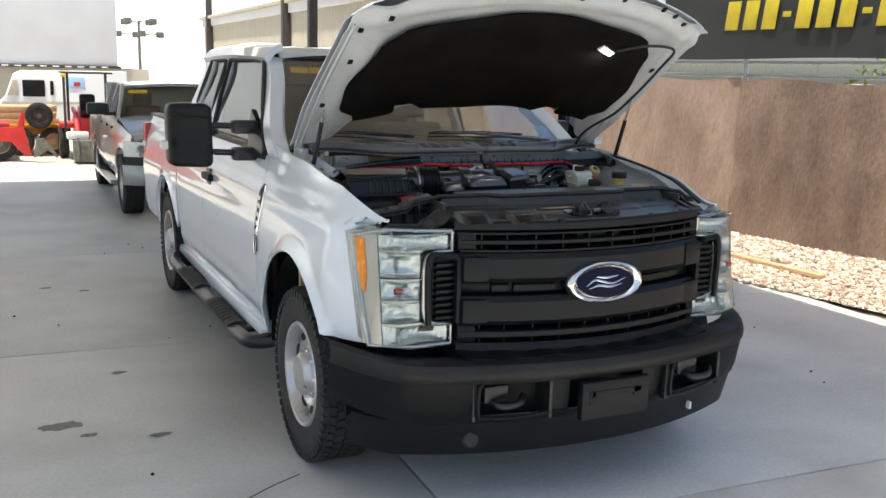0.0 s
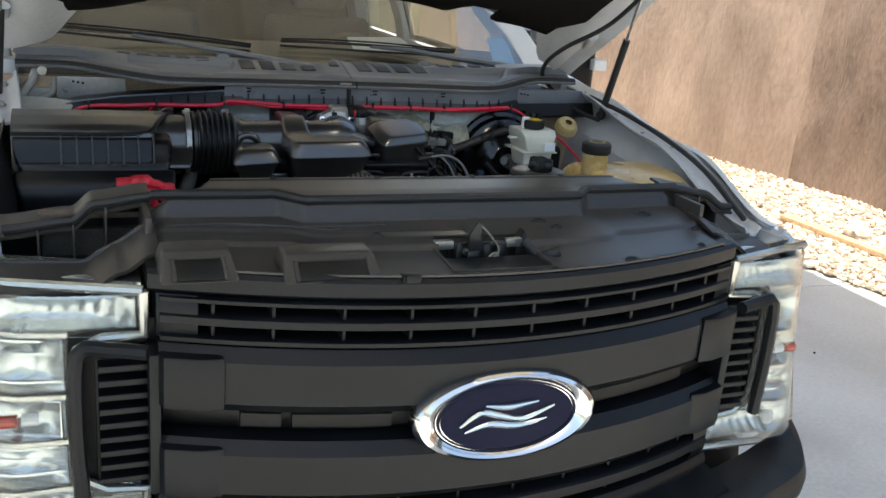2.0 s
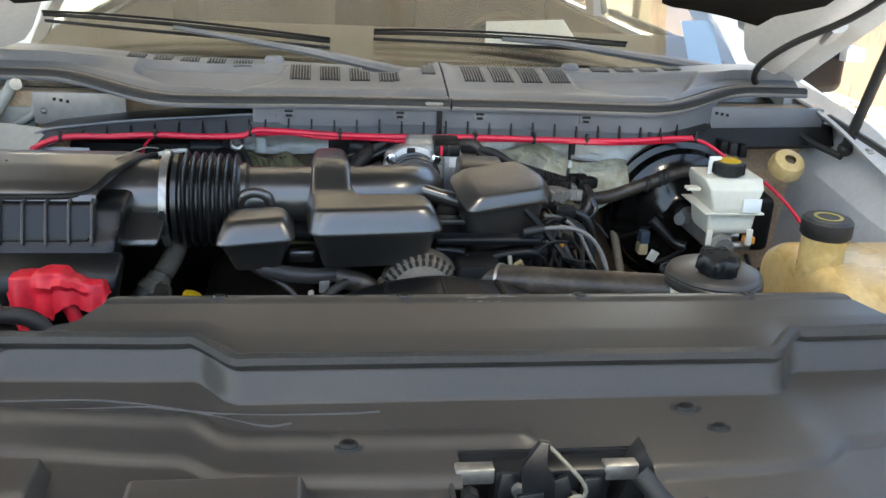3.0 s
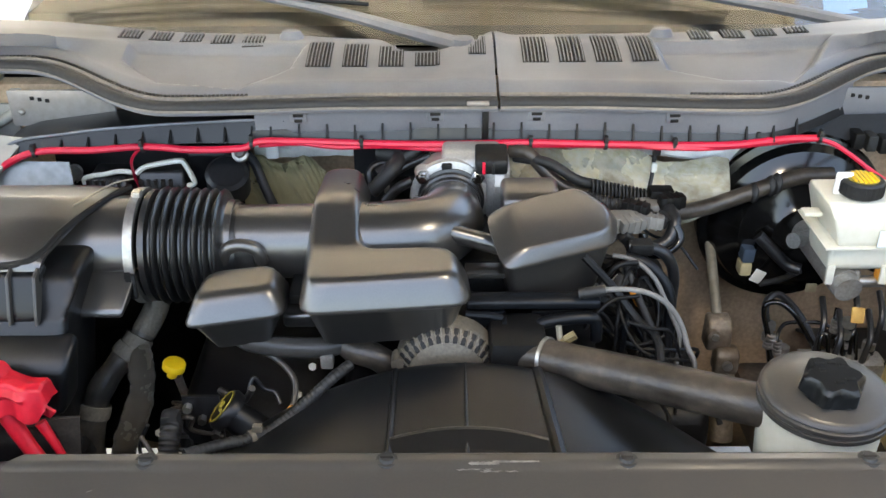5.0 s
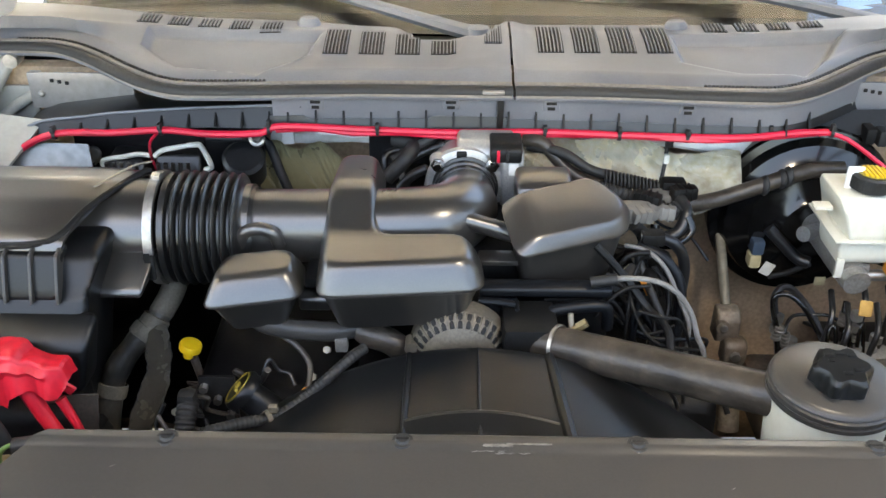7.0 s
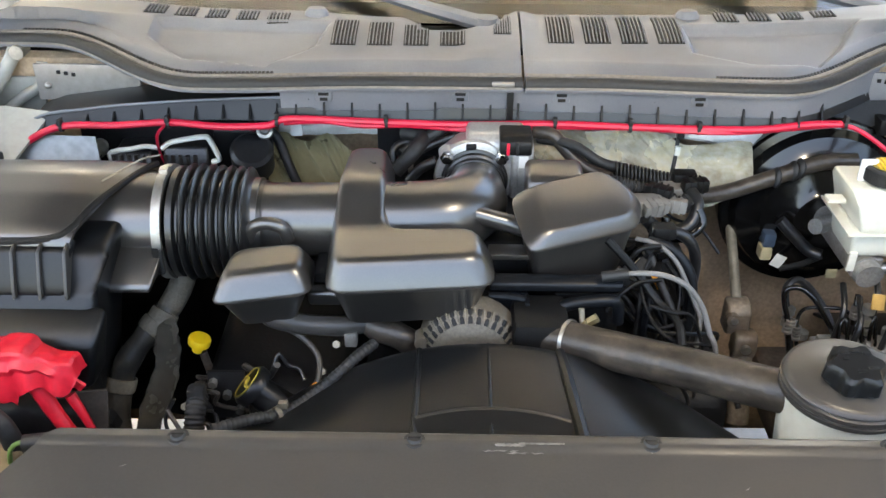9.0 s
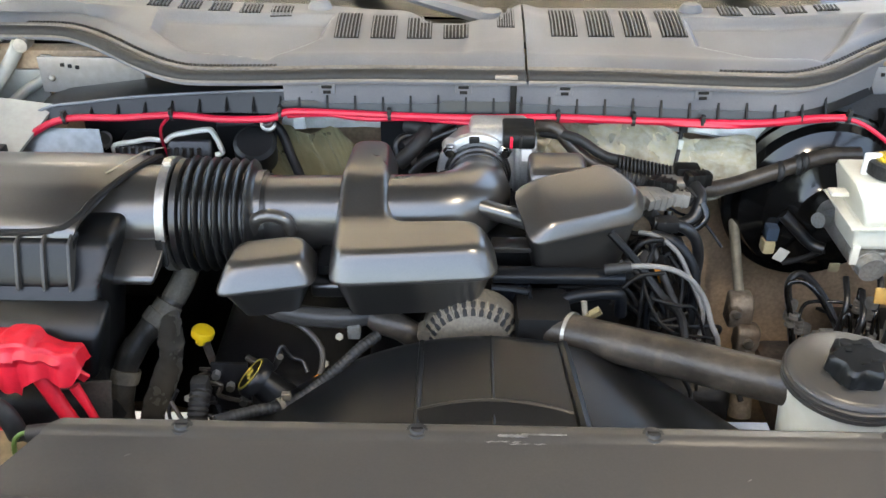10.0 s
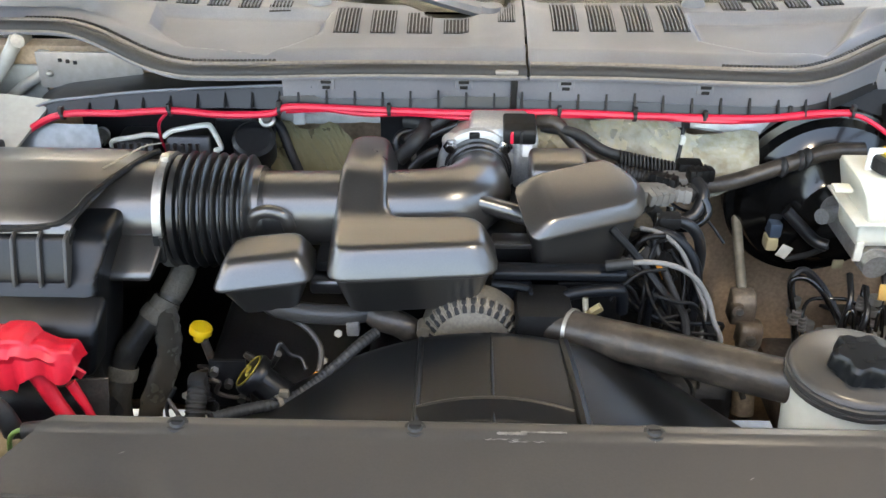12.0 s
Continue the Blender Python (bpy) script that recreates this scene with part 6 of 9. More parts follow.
latch.location = (0, 0.004, -0.036)
part("recess_floor", boxed((-0.09, 0.085, 1.185), (0.125, 0.25, 1.192), 0.002), DARK, truck)
part("recess_back", boxed((-0.09, 0.243, 1.19), (0.125, 0.249, 1.282), 0.002), COVER, truck)
for x in (-0.088, 0.1205):
    part("recess_cheek", sheet(bmesh.new(), lambda u, v: (x, lerp(0.088, 0.246, u), lerp(1.19, 1.266 + 0.014 * u, v)), 4, 4, 0.004), COVER, truck)
part("recess_front", boxed((-0.09, 0.086, 1.19), (0.125, 0.091, 1.266), 0.001), COVER, truck)
part("pull_cable", tube(bmesh.new(), [(0.10, 0.19, 1.285), (0.125, 0.165, 1.262), (0.140, 0.150, 1.268), (0.158, 0.145, 1.275)], 0.011, 10, 5), RUBBER, truck, "black latch release cable end")

# inner structure of the bay
def gutter(u, v, s):
    return (s * lerp(curve1(u, (0, 0.80), (1, 0.86)), curve1(u, (0, 0.852), (0.28, 0.895), (1, 0.942)), v) + CX * (1 if s > 0 else 0.3), lerp(0.33, 1.55, u), curve1(u, (0, 1.225), (0.4, 1.345), (0.8, 1.405), (1, 1.42)) + 0.025 * (2 * v - 1) ** 2)


for s in (-1, 1):
    x = s * 0.83 + CX
    # near black on the passenger side, inner white paint on the driver's
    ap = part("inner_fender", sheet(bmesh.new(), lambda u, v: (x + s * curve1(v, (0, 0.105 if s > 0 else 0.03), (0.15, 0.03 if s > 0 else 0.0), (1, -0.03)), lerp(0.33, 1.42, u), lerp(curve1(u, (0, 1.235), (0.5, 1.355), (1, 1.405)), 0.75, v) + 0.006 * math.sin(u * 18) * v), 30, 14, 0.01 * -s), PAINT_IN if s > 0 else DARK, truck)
    # painted gutter beside the hood opening
    b = bmesh.new()
    y_in = 0.33 if s > 0 else 0.98
    sheet(b, lambda u0, v: gutter((lerp(y_in, 1.55, u0) - 0.33) / 1.22, v, s), 30, 6, 0.006)
    part("fender_gutter", b, PAINT_IN, ap)
    for k in range(6 if s > 0 else 2):
        y = (0.45 if s > 0 else 1.09) + 0.16 * k
        part("bolt", spin(bmesh.new(), [(0, 0.008), (0.008, 0.008), (0.008, 0.003), (0.012, 0.002), (0.012, -0.004)], Matrix.Translation((s * 0.87 + CX * 0.7, y, curve1((y - 0.33) / 1.22, (0, 1.225), (0.4, 1.345), (0.8, 1.405), (1, 1.42)) + 0.006)), 6), STEEL, ap)
    b = bmesh.new()
    tube(b, [(s * 0.82 + CX, 0.36, 1.262), (s * 0.835 + CX, 0.6, 1.35), (s * 0.86 + CX, 0.95, 1.40), (s * 0.875 + CX, 1.25, 1.42)], 0.007, 6, 5)
    if s > 0:
        part("cable", b, RUBBER, ap)
    else:
        b.free()
part("firewall", boxed((-0.93, 1.32, 0.62), (0.87, 1.36, 1.425), 0.01), FIREWALL, truck, "brown grimy firewall")
# black sheet added low on the firewall for the deep shade there
part("firewall_shade", sheet(bmesh.new(), lambda u, v: (lerp(-0.80, -0.20, u), 1.306 - 0.02 * noise.noise((u * 5, v * 5, 4)), lerp(0.66, 1.17 + 0.02 * math.sin(u * 9), v)), 24, 20, 0.008), DARK, truck, "black sheet standing in for the shade low on the firewall")
part("felt_blanket", sheet(bmesh.new(), lambda u, v: (lerp(-0.37, 0.60, u), 1.243 + 0.010 * noise.noise((u * 8, v * 3, 1)) + 0.004 * noise.noise((u * 40, v * 9, 1)) + 0.05 * v * v, lerp(curve1(u, (0, 1.326), (0.25, 1.328), (0.49, 1.342), (0.70, 1.322), (0.85, 1.303), (1, 1.320)), 1.400, v) - 0.010 * noise.noise((u * 6, 3, 0))), 110, 16, 0.012), FELT, truck, "pale grey firewall insulation felt")


def folds(u, v, seed):
    """Sharp creases of crumpled foil."""
    return sum(a * (0.5 - abs(noise.noise((u * f + v * f * 0.4, v * f * 0.22 - u * f * 0.1, seed + f)))) for f, a in ((2.2, 0.016), (5, 0.012), (13, 0.007), (37, 0.0028)))


for x0, x1, ya, yb, za, zb, sd in ((0.02, 0.405, 1.185, 1.238, 1.218, 1.352, 5), (-0.385, -0.19, 1.19, 1.235, 1.19, 1.328, 9)):
    part("heat_foil", sheet(bmesh.new(), lambda u, v: (lerp(x0, x1, u), lerp(ya, yb, v) - folds(u, v, sd), lerp(za + (curve1(u, (0, 0.05), (0.35, 0.02), (0.78, 0.015), (1, 0.055)) if x0 > 0 else 0), zb - 0.030 * curve1(u, (0.45, 0), (0.85, 1)) + 0.008 * math.sin(u * 15), v)), 130, 60, 0.002), FOIL if x0 > 0 else SHADEDFOIL, truck, "crumpled silver heat shield foil", smooth=22)
part("heat_foil", sheet(bmesh.new(), lambda u, v: (lerp(-0.84, -0.625 - 0.02 * v, u), 1.125 + 0.045 * v - 0.35 * folds(u * 0.3, v * 0.3, 12), lerp(1.262, 1.352, v)), 50, 30, 0.003), SHEETMETAL, truck, "plain grey metal heat shield")
for x0, x1, mt in ((-0.765, -0.592, STEEL), (0.56, 0.84, RUST)):
    # grey-brown plate on the passenger side, cowl grey on the driver's
    pl = part("cowl_side_plate", boxed((x0, 1.262, 1.372), (x1, 1.27, 1.434), 0.004), GREYBROWN if x0 < 0 else COWL, truck)
    for k in range(3):
        part("notch", boxed((x0 + 0.038 + k * 0.012, 1.2595, 1.418 - k * 0.002), (x0 + 0.044 + k * 0.012, 1.263, 1.424 - k * 0.002), 0.001), DARK, pl)
    part("bolt", ball(0.006, (x0 + 0.02, 1.261, 1.398)), STEEL, pl)


# cowl panel
def seal_y(x):
    a = abs(x + 0.03)
    return 1.172 - 0.015 * curve1(a, (0.15, 0), (0.42, 1)) + 0.16 * curve1(a, (0.44, 0), (0.72, 1)) * 1.0


def seal_z(x):
    a = abs(x + 0.03)
    return 1.440 + 0.012 * curve1(a, (0.45, 0), (0.75, 1))


HOLLOWS = (((-0.583, 1.298), (-0.506, 1.217), (-0.374, 1.196), (-0.299, 1.27), (-0.284, 1.352), (-0.585, 1.362)), ((0.294, 1.258), (0.382, 1.218), (0.487, 1.218), (0.532, 1.272), (0.596, 1.368), (0.290, 1.352)))


def hollow(x, y):
    """Depth of the two wide dished areas of the cowl, each a convex outline with firm edges."""
    best = 0.0
    for outline in HOLLOWS:
        d = min(((q[0] - p[0]) * (y - p[1]) - (q[1] - p[1]) * (x - p[0])) / math.hypot(q[0] - p[0], q[1] - p[1]) for p, q in zip(outline, outline[1:] + outline[:1]))
        best = max(best, curve1(d, (0.0, 0), (0.016, 1)))
    return best


def cowl_rear(x):
    """Rear edge, cut away where the wiper pivot sits."""
    return 1.405 + 0.06 * (x / 0.85) ** 2 - 0.055 * curve1(abs(x + 0.075), (0.045, 1), (0.10, 0)) - 0.02 * curve1(x, (-0.35, 0), (-0.2, 1), (-0.02, 1), (0.04, 0))


def cowl_surf(x0, x1):
    def f(u, v):
        x = lerp(x0, x1, u)
        a, e = seal_y(x) + 0.004, cowl_rear(x)
        y = lerp(a, e, v)
        ridge = 0.008 * curve1(abs(x + 0.01), (0.03, 1), (0.07, 0)) * curve1(v, (0.1, 0), (0.5, 1))
        z = seal_z(x) + 0.002 + curve1(y, (a, 0), (a + 0.05, 0.020), (1.36, 0.040), (1.40, 0.042), (1.50, 0.040))
        z -= 0.017 * hollow(x, y) + 0.03 * max(0, v - 0.94) / 0.06
        return (x, y, z + ridge)
    return f


for nm, x0, x1 in (("cowl_panel", -0.865, 0.023), ("cowl_panel", 0.027, 0.815)):
    cp = part(nm, sheet(bmesh.new(), cowl_surf(x0, x1), 170, 70, 0.004), COWL, truck, "weathered grey plastic cowl panel with vent slots")
    f = cowl_surf(x0, x1)

    def on_cowl(x, y, h=0.0, f=f, x0=x0, x1=x1):
        a, e = seal_y(x) + 0.004, cowl_rear(x)
        p = Vector(f((x - x0) / (x1 - x0), (y - a) / (e - a)))
        p.z += h
        return p

    # louvred vents: five small in the dished end, four or five tall in the middle
    if x0 < 0:
        vents = [(-0.589 + 0.053 * k, 1.388 - 0.0055 * k, 0.036, 0.034) for k in range(5)] + [(-0.260 + 0.0585 * k, 1.312 - 0.004 * k, 0.040, 0.080 - 0.009 * k) for k in range(4)] + [(-0.004, 1.335, 0.028, 0.08)]
    else:
        vents = [(0.090 + 0.059 * k, 1.330, 0.042, 0.092) for k in range(4)] + [(0.374 + 0.055 * k, 1.380 + 0.004 * k, 0.038, 0.034 - 0.003 * k) for k in range(4)]
    for x, y, w, l in vents:
        vb = bmesh.new()
        sheet(vb, lambda u, v: on_cowl(x + w * (u - 0.5), y + l * (v - 0.5), 0.0012), 4, 4, 0.002)
        vn = part("vent", vb, DARK, cp)
        nb = 7 if l > 0.05 else 6
        for k in range(nb):
            xx = x + w * ((k + 0.5) / nb - 0.5)
            sb = bmesh.new()
            sheet(sb, lambda u, v: on_cowl(xx + 0.0016 * (u - 0.5), y + l * (v - 0.5), 0.0042), 1, 4, 0.004)
            part("louvre", sb, COWL, vn, smooth=0)
    # rubber seal along the front edge
    b = bmesh.new()
    n = 26
    tube(b, [(lerp(x0, x1, k / n), seal_y(lerp(x0, x1, k / n)) - 0.006, seal_z(lerp(x0, x1, k / n)) + 0.006) for k in range(n + 1)], 0.011, 10, 2)
    sl = part("cowl_seal", b, RUBBER, cp, "grey dusty rubber cowl seal")
    b = bmesh.new()
    tube(b, [(lerp(x0, x1, k / n), seal_y(lerp(x0, x1, k / n)) - 0.014, seal_z(lerp(x0, x1, k / n)) + 0.001) for k in range(n + 1)], 0.005, 8, 2)
    part("seal_lip", b, COWL, sl)
    # fine teeth beside the seal
    rng = (-0.80, -0.36) if x0 < 0 else (0.32, 0.74)
    tb = bmesh.new()
    for k in range(72):
        x = lerp(rng[0], rng[1], k / 71)
        p = on_cowl(x, seal_y(x) + 0.022, 0.003)
        box(tb, (p.x - 0.0019, p.y - 0.005, p.z - 0.003), (p.x + 0.0019, p.y + 0.005, p.z + 0.004), 0)
    tagged(part("seal_teeth", tb, DARK, cp, smooth=0), kind="stuff")
b = bmesh.new()
box(b, (-0.024, 1.152, 1.447), (0.010, 1.172, 1.453), 0.002)
part("seal_clip", b, GREYBROWN, truck, "pale clip where the cowl seals meet")
for x, y in ((-0.315, 1.40), (0.31, 1.405)):
    part("washer_jet", spin(bmesh.new(), [(0, 0.016), (0.010, 0.015), (0.014, 0.008), (0.016, -0.004)], Matrix.Translation((x, y - 0.02, 1.480)) @ Matrix.Diagonal((1.4, 1, 1, 1)), 16), COWL, truck)

# panel under the seal, with notches and tabs
def lip_y(x):
    return seal_y(x) - 0.004


lipp = part("cowl_front_panel", sheet(bmesh.new(), lambda u, v: (lerp(-0.345, 0.60, u), lip_y(lerp(-0.345, 0.60, u)) + 0.004 * v + 0.002 * math.sin(lerp(-0.345, 0.60, u) * 40) * v, lerp(seal_z(lerp(-0.345, 0.60, u)), 1.394, v)), 80, 6, 0.004), COWL, truck, "grey cowl front panel with clips")
for x in (-0.310, -0.222, -0.119, -0.016, 0.122, 0.232, 0.323, 0.41):
    part("notch", boxed((x - 0.009, lip_y(x) - 0.0015, 1.420), (x + 0.009, lip_y(x) + 0.006, 1.4265), 0.001), DARK, lipp)
def duct_top(x):
    return line1(x, (-0.75, 1.368), (-0.717, 1.380), (-0.60, 1.396), (-0.409, 1.413), (-0.335, 1.421))


def duct_low(x):
    return line1(x, (-0.75, 1.338), (-0.69, 1.364), (-0.52, 1.377), (-0.335, 1.388))


def duct_y(x):
    return line1(x, (-0.75, 1.190), (-0.45, 1.184), (-0.335, 1.166))


def on_duct(u, v):
    x = lerp(-0.75, -0.335, u)
    if v < 0.5:
        return (x, duct_y(x) - 0.014 * (1 - 2 * v), lerp(duct_low(x), duct_top(x), 2 * v))
    return (x, duct_y(x) + 0.085 * (2 * v - 1), duct_top(x) + 0.004 * math.sin((2 * v - 1) * 3.1))


de = part("cowl_duct_edge", sheet(bmesh.new(), on_duct, 40, 16, 0.004), SHROUD, truck, "black plastic duct ledge with upright ribs")
# paler tube along the ledge's edge paints the light that it catches
part("duct_highlight", tube(bmesh.new(), [(x, duct_y(x) - 0.001, duct_top(x) + 0.001) for x in (-0.75, -0.717, -0.66, -0.60, -0.5, -0.409, -0.335)], 0.0026, 8, 4), COWL, de)
for k in range(9):
    x = -0.70 + 0.0435 * k
    b = bmesh.new()
    prism(b, ((-0.022, duct_low(x) + 0.004), (-0.008, duct_low(x) + 0.004), (0.0, duct_top(x) - 0.004)), lambda y, z, q: (x + (0.0016 if q else -0.0016), duct_y(x) + y, z))
    part("rib", b, DARK, de)
def lip_z(x):
    """Upper edge of the lip: it steps up beside each run of clips."""
    return 1.402 + 0.006 * curve1(x, (-0.345, 1), (-0.30, 1), (-0.285, 0)) + 0.005 * curve1(abs(x + 0.045), (0.055, 1), (0.065, 0))


dl = part("cowl_lip", sheet(bmesh.new(), lambda u, v: (lerp(-0.35, 0.60, u), lip_y(lerp(-0.35, 0.60, u)) - 0.008 + 0.005 * v, lerp(1.388, lip_z(lerp(-0.35, 0.60, u)), v)), 110, 3, 0.004), BUMPER, truck)
for k in range(20):
    x = -0.322 + 0.0425 * k
    b = bmesh.new()
    prism(b, ((-0.018, 1.390), (-0.004, 1.390), (-0.002, 1.417)), lambda y, z, q: (x + (0.0016 if q else -0.0016), lip_y(x) + y + 0.002, z))
    part("rib", b, DARK, dl)
for x in (-0.279, -0.071, 0.083, 0.29):
    cl2 = part("retainer", boxed((x - 0.013, lip_y(x) - 0.005, 1.4175), (x + 0.013, lip_y(x) + 0.002, 1.4345), 0.003), COWL, dl)
    part("retainer_slot", boxed((x - 0.008, lip_y(x) - 0.0065, 1.428), (x + 0.008, lip_y(x) - 0.0035, 1.4325), 0.0008), DARK, cl2)
    part("retainer_slot", boxed((x - 0.006, lip_y(x) - 0.0065, 1.4195), (x + 0.006, lip_y(x) - 0.0035, 1.4245), 0.0008), DARK, cl2)
part("centre_gap", boxed((0.0, lip_y(0) - 0.010, 1.386), (0.010, lip_y(0) - 0.002, 1.440), 0.002), DARK, dl)
b = bmesh.new()
sheet(b, lambda u, v: (lerp(0.52, 0.86, u), 1.235 + 0.02 * v, lerp(1.352, 1.388, v) + 0.01 * u), 12, 3, 0.02)
part("cowl_duct_edge", b, DARK, truck)

# red cable with its ties
def red_y(x):
    return min(1.160, lip_y(x) - 0.017) if abs(x + 0.03) < 0.44 else 1.156


def red_z(x):
    return line1(x, (-0.75, 1.345), (-0.69, 1.373), (-0.52, 1.381), (-0.36, 1.387), (-0.345, 1.397), (-0.27, 1.394), (-0.18, 1.387), (0.1, 1.387), (0.3, 1.387), (0.45, 1.391), (0.52, 1.393))


b = bmesh.new()
tube(b, [(-0.86, 1.15, 1.27), (-0.80, 1.157, 1.305), *[(x, red_y(x) + 0.003 * math.sin(x * 23), red_z(x)) for x in (-0.75, -0.69, -0.60, -0.52, -0.44, -0.365, -0.34, -0.29, -0.18, -0.07, 0.07, 0.18, 0.29, 0.38, 0.46, 0.51)]], 0.0056, 8, 4)
red = part("red_cable", b, RED, truck, "bright red cable loom zip-tied along the cowl")
b = bmesh.new()
tube(b, [(x, red_y(x) + 0.003 * math.sin(x * 31), red_z(x) - 0.006 + 0.003 * math.sin(x * 40)) for x in (-0.34, -0.28, -0.22, -0.15, -0.05, 0.07, 0.2, 0.33, 0.45, 0.50)], 0.0036, 6, 4)
part("strand", b, RED, red)
b = bmesh.new()
tube(b, [(0.50, 1.156, 1.392), (0.54, 1.15, 1.383), (0.60, 1.13, 1.345), (0.66, 1.08, 1.31), (0.70, 1.0, 1.25), (0.70, 0.93, 1.18)], 0.0036, 6, 5)
part("strand", b, RED, red)
b = bmesh.new()
tube(b, [(-0.525, 1.156, 1.380), (-0.545, 1.165, 1.357), (-0.556, 1.19, 1.32), (-0.553, 1.20, 1.29)], 0.0026, 6, 5)
part("strand", b, RED, red)
for x in (-0.69, -0.522, -0.349, -0.184, 0.074, 0.188, 0.291, 0.42, 0.515):
    tb = bmesh.new()
    spin(tb, [(0.0066, -0.0025), (0.0080, -0.0025), (0.0080, 0.0025), (0.0066, 0.0025), (0.0066, -0.0025)], Matrix.Translation((x, red_y(x) + 0.003 * math.sin(x * 23), red_z(x) - 0.001)) @ AX_X, 12)
    box(tb, (x - 0.003, red_y(x) - 0.010, red_z(x) + 0.004), (x + 0.003, red_y(x), red_z(x) + 0.014), 0.001)
    part("zip_tie", tb, RUBBER, red)

# wipers
for pts, ends, r in ((((-0.025, 1.42, 1.455), (-0.13, 1.47, 1.468), (-0.25, 1.54, 1.480), (-0.343, 1.58, 1.488), (-0.55, 1.625, 1.512)), ((-0.20, 1.575, 1.486), (-0.84, 1.66, 1.515)), 0.016), (((0.735, 1.43, 1.470), (0.60, 1.515, 1.482), (0.478, 1.58, 1.490), (0.34, 1.60, 1.505), (0.20, 1.605, 1.512)), ((0.50, 1.60, 1.494), (-0.10, 1.60, 1.505)), 0.016)):
    b = bmesh.new()
    tube(b, pts, r, 8, 6, radius=lambda k: 1.25 - 0.75 * k, flat=0.7)
    w = part("wiper", b, COWL, truck, "black wiper arm and blade at rest")
    a, c = Vector(ends[0]), Vector(ends[1])
    for off, rr, mt in ((Vector((0, 0.004, 0.012)), 0.005, RUBBER), (Vector((0, 0.012, -0.003)), 0.004, RUBBER), (Vector((0, -0.006, 0.02)), 0.003, DARK)):
        bb = bmesh.new()
        d = c - a
        tube(bb, [a + off, a.lerp(c, 0.25) + off * 1.25, a.lerp(c, 0.5) + off * 1.4, a.lerp(c, 0.8) + off * 1.3, c + off], rr, 6, 4)
        part("blade", bb, mt, w)
    part("pivot_cap", spin(bmesh.new(), [(0, 0.022), (0.018, 0.02), (0.024, 0.0)], Matrix.Translation(Vector(pts[0]) - Vector((0, 0, 0.006))), 18), COWL, w)

# intake: duct, clamp, bellows, tube, elbow
TY, TZ = 0.955, 1.322
def lid_surf(u, v):
    y = line1(v, (0, 1.055), (0.12, 1.04), (0.28, 1.00), (0.45, 0.945), (0.62, 0.895), (0.82, 0.842), (0.90, 0.826), (1, 0.820))
    zz = line1(v, (0, 1.25), (0.12, 1.35), (0.28, 1.386), (0.45, 1.395), (0.62, 1.391), (0.82, 1.379), (0.90, 1.370), (1, 1.27))
    x1 = line1(y, (0.80, -0.562), (0.83, -0.557), (0.99, -0.502), (1.06, -0.49))
    return (lerp(-0.86, x1, u), y, zz - 0.006 * curve1(u, (0.9, 0), (1, 1)))


intake = part("air_box_lid", sheet(bmesh.new(), lid_surf, 14, 40, 0.006), DUCT, truck, "satin black air box lid and snorkel", smooth=60)
part("duct", tube(bmesh.new(), [(-0.62, TY - 0.005, 1.318), (-0.56, TY, 1.320), (-0.50, TY, TZ), (-0.47, TY, TZ)], 0.078, 32, 5, radius=lambda k: 1.0 - 0.08 * k, flat=0.92), DUCT, intake)
b = bmesh.new()
tube(b, [(-0.498, 1.010, 1.383), (-0.506, 0.985, 1.388), (-0.524, 0.93, 1.391), (-0.544, 0.875, 1.388), (-0.560, 0.838, 1.377), (-0.585, 0.824, 1.370), (-0.66, 0.820, 1.368), (-0.86, 0.820, 1.368)], 0.0050, 8, 6)
part("lid_flange", b, DARK, intake)
b = bmesh.new()
tube(b, [(-0.495, 1.02, 1.392), (-0.510, 0.985, 1.402), (-0.530, 0.945, 1.402), (-0.545, 0.925, 1.399)], 0.0013, 6, 4)
part("wire_clip", b, STEELDULL, intake)
# embossed capacity mark on the duct
cu = bpy.data.curves.new("mark", "FONT")
cu.body, cu.size, cu.extrude = "6.2L", 0.030, 0.0015
tmp = new("mark_text", cu)
me = bpy.data.meshes.new_from_object(tmp)
bpy.data.objects.remove(tmp)
me.materials.append(DUCT)
mk = new("emboss", me)
mk.parent = intake
mk.matrix_basis = pose(-0.560, TY - 0.0735, 1.318, 72, 0, 0)
# lower air box with ribs
lower = part("air_box", moulded(((0.765, 1.02), (0.770, 1.25), (0.780, 1.295), (0.80, 1.315), (0.825, 1.355), (0.90, 1.36), (0.92, 1.02)), -0.86, -0.512, 0.018, None, 0.07), SHROUD, truck, "black ribbed air filter box")
part("ribbed_panel", moulded(((0.790, 1.302), (0.793, 1.315), (0.812, 1.360), (0.84, 1.365), (0.84, 1.30)), -0.86, -0.556, 0.006, None, 0.008), SHROUD, lower)
for k in range(7):
    x = -0.560 - k * 0.033
    part("rib", moulded(((0.782, 1.305), (0.786, 1.317), (0.804, 1.362), (0.82, 1.368), (0.82, 1.34), (0.795, 1.305)), x - 0.002, x + 0.002, 0.0012, None, 0, 1), COVER, lower)
part("skirt", moulded(((0.733, 1.20), (0.736, 1.252), (0.746, 1.272), (0.768, 1.288), (0.79, 1.296), (0.79, 1.20)), -0.86, -0.510, 0.012, None, 0.02), SHROUD, lower)
part("tray", moulded(((0.70, 1.10), (0.705, 1.195), (0.80, 1.20), (0.80, 1.10)), -0.84, -0.54, 0.02), DARK, lower)
part("tab", moulded(((0.832, 1.282), (0.835, 1.292), (0.88, 1.325), (0.90, 1.32), (0.90, 1.29)), -0.552, -0.462, 0.004, None, 0.012), DUCT, lower)
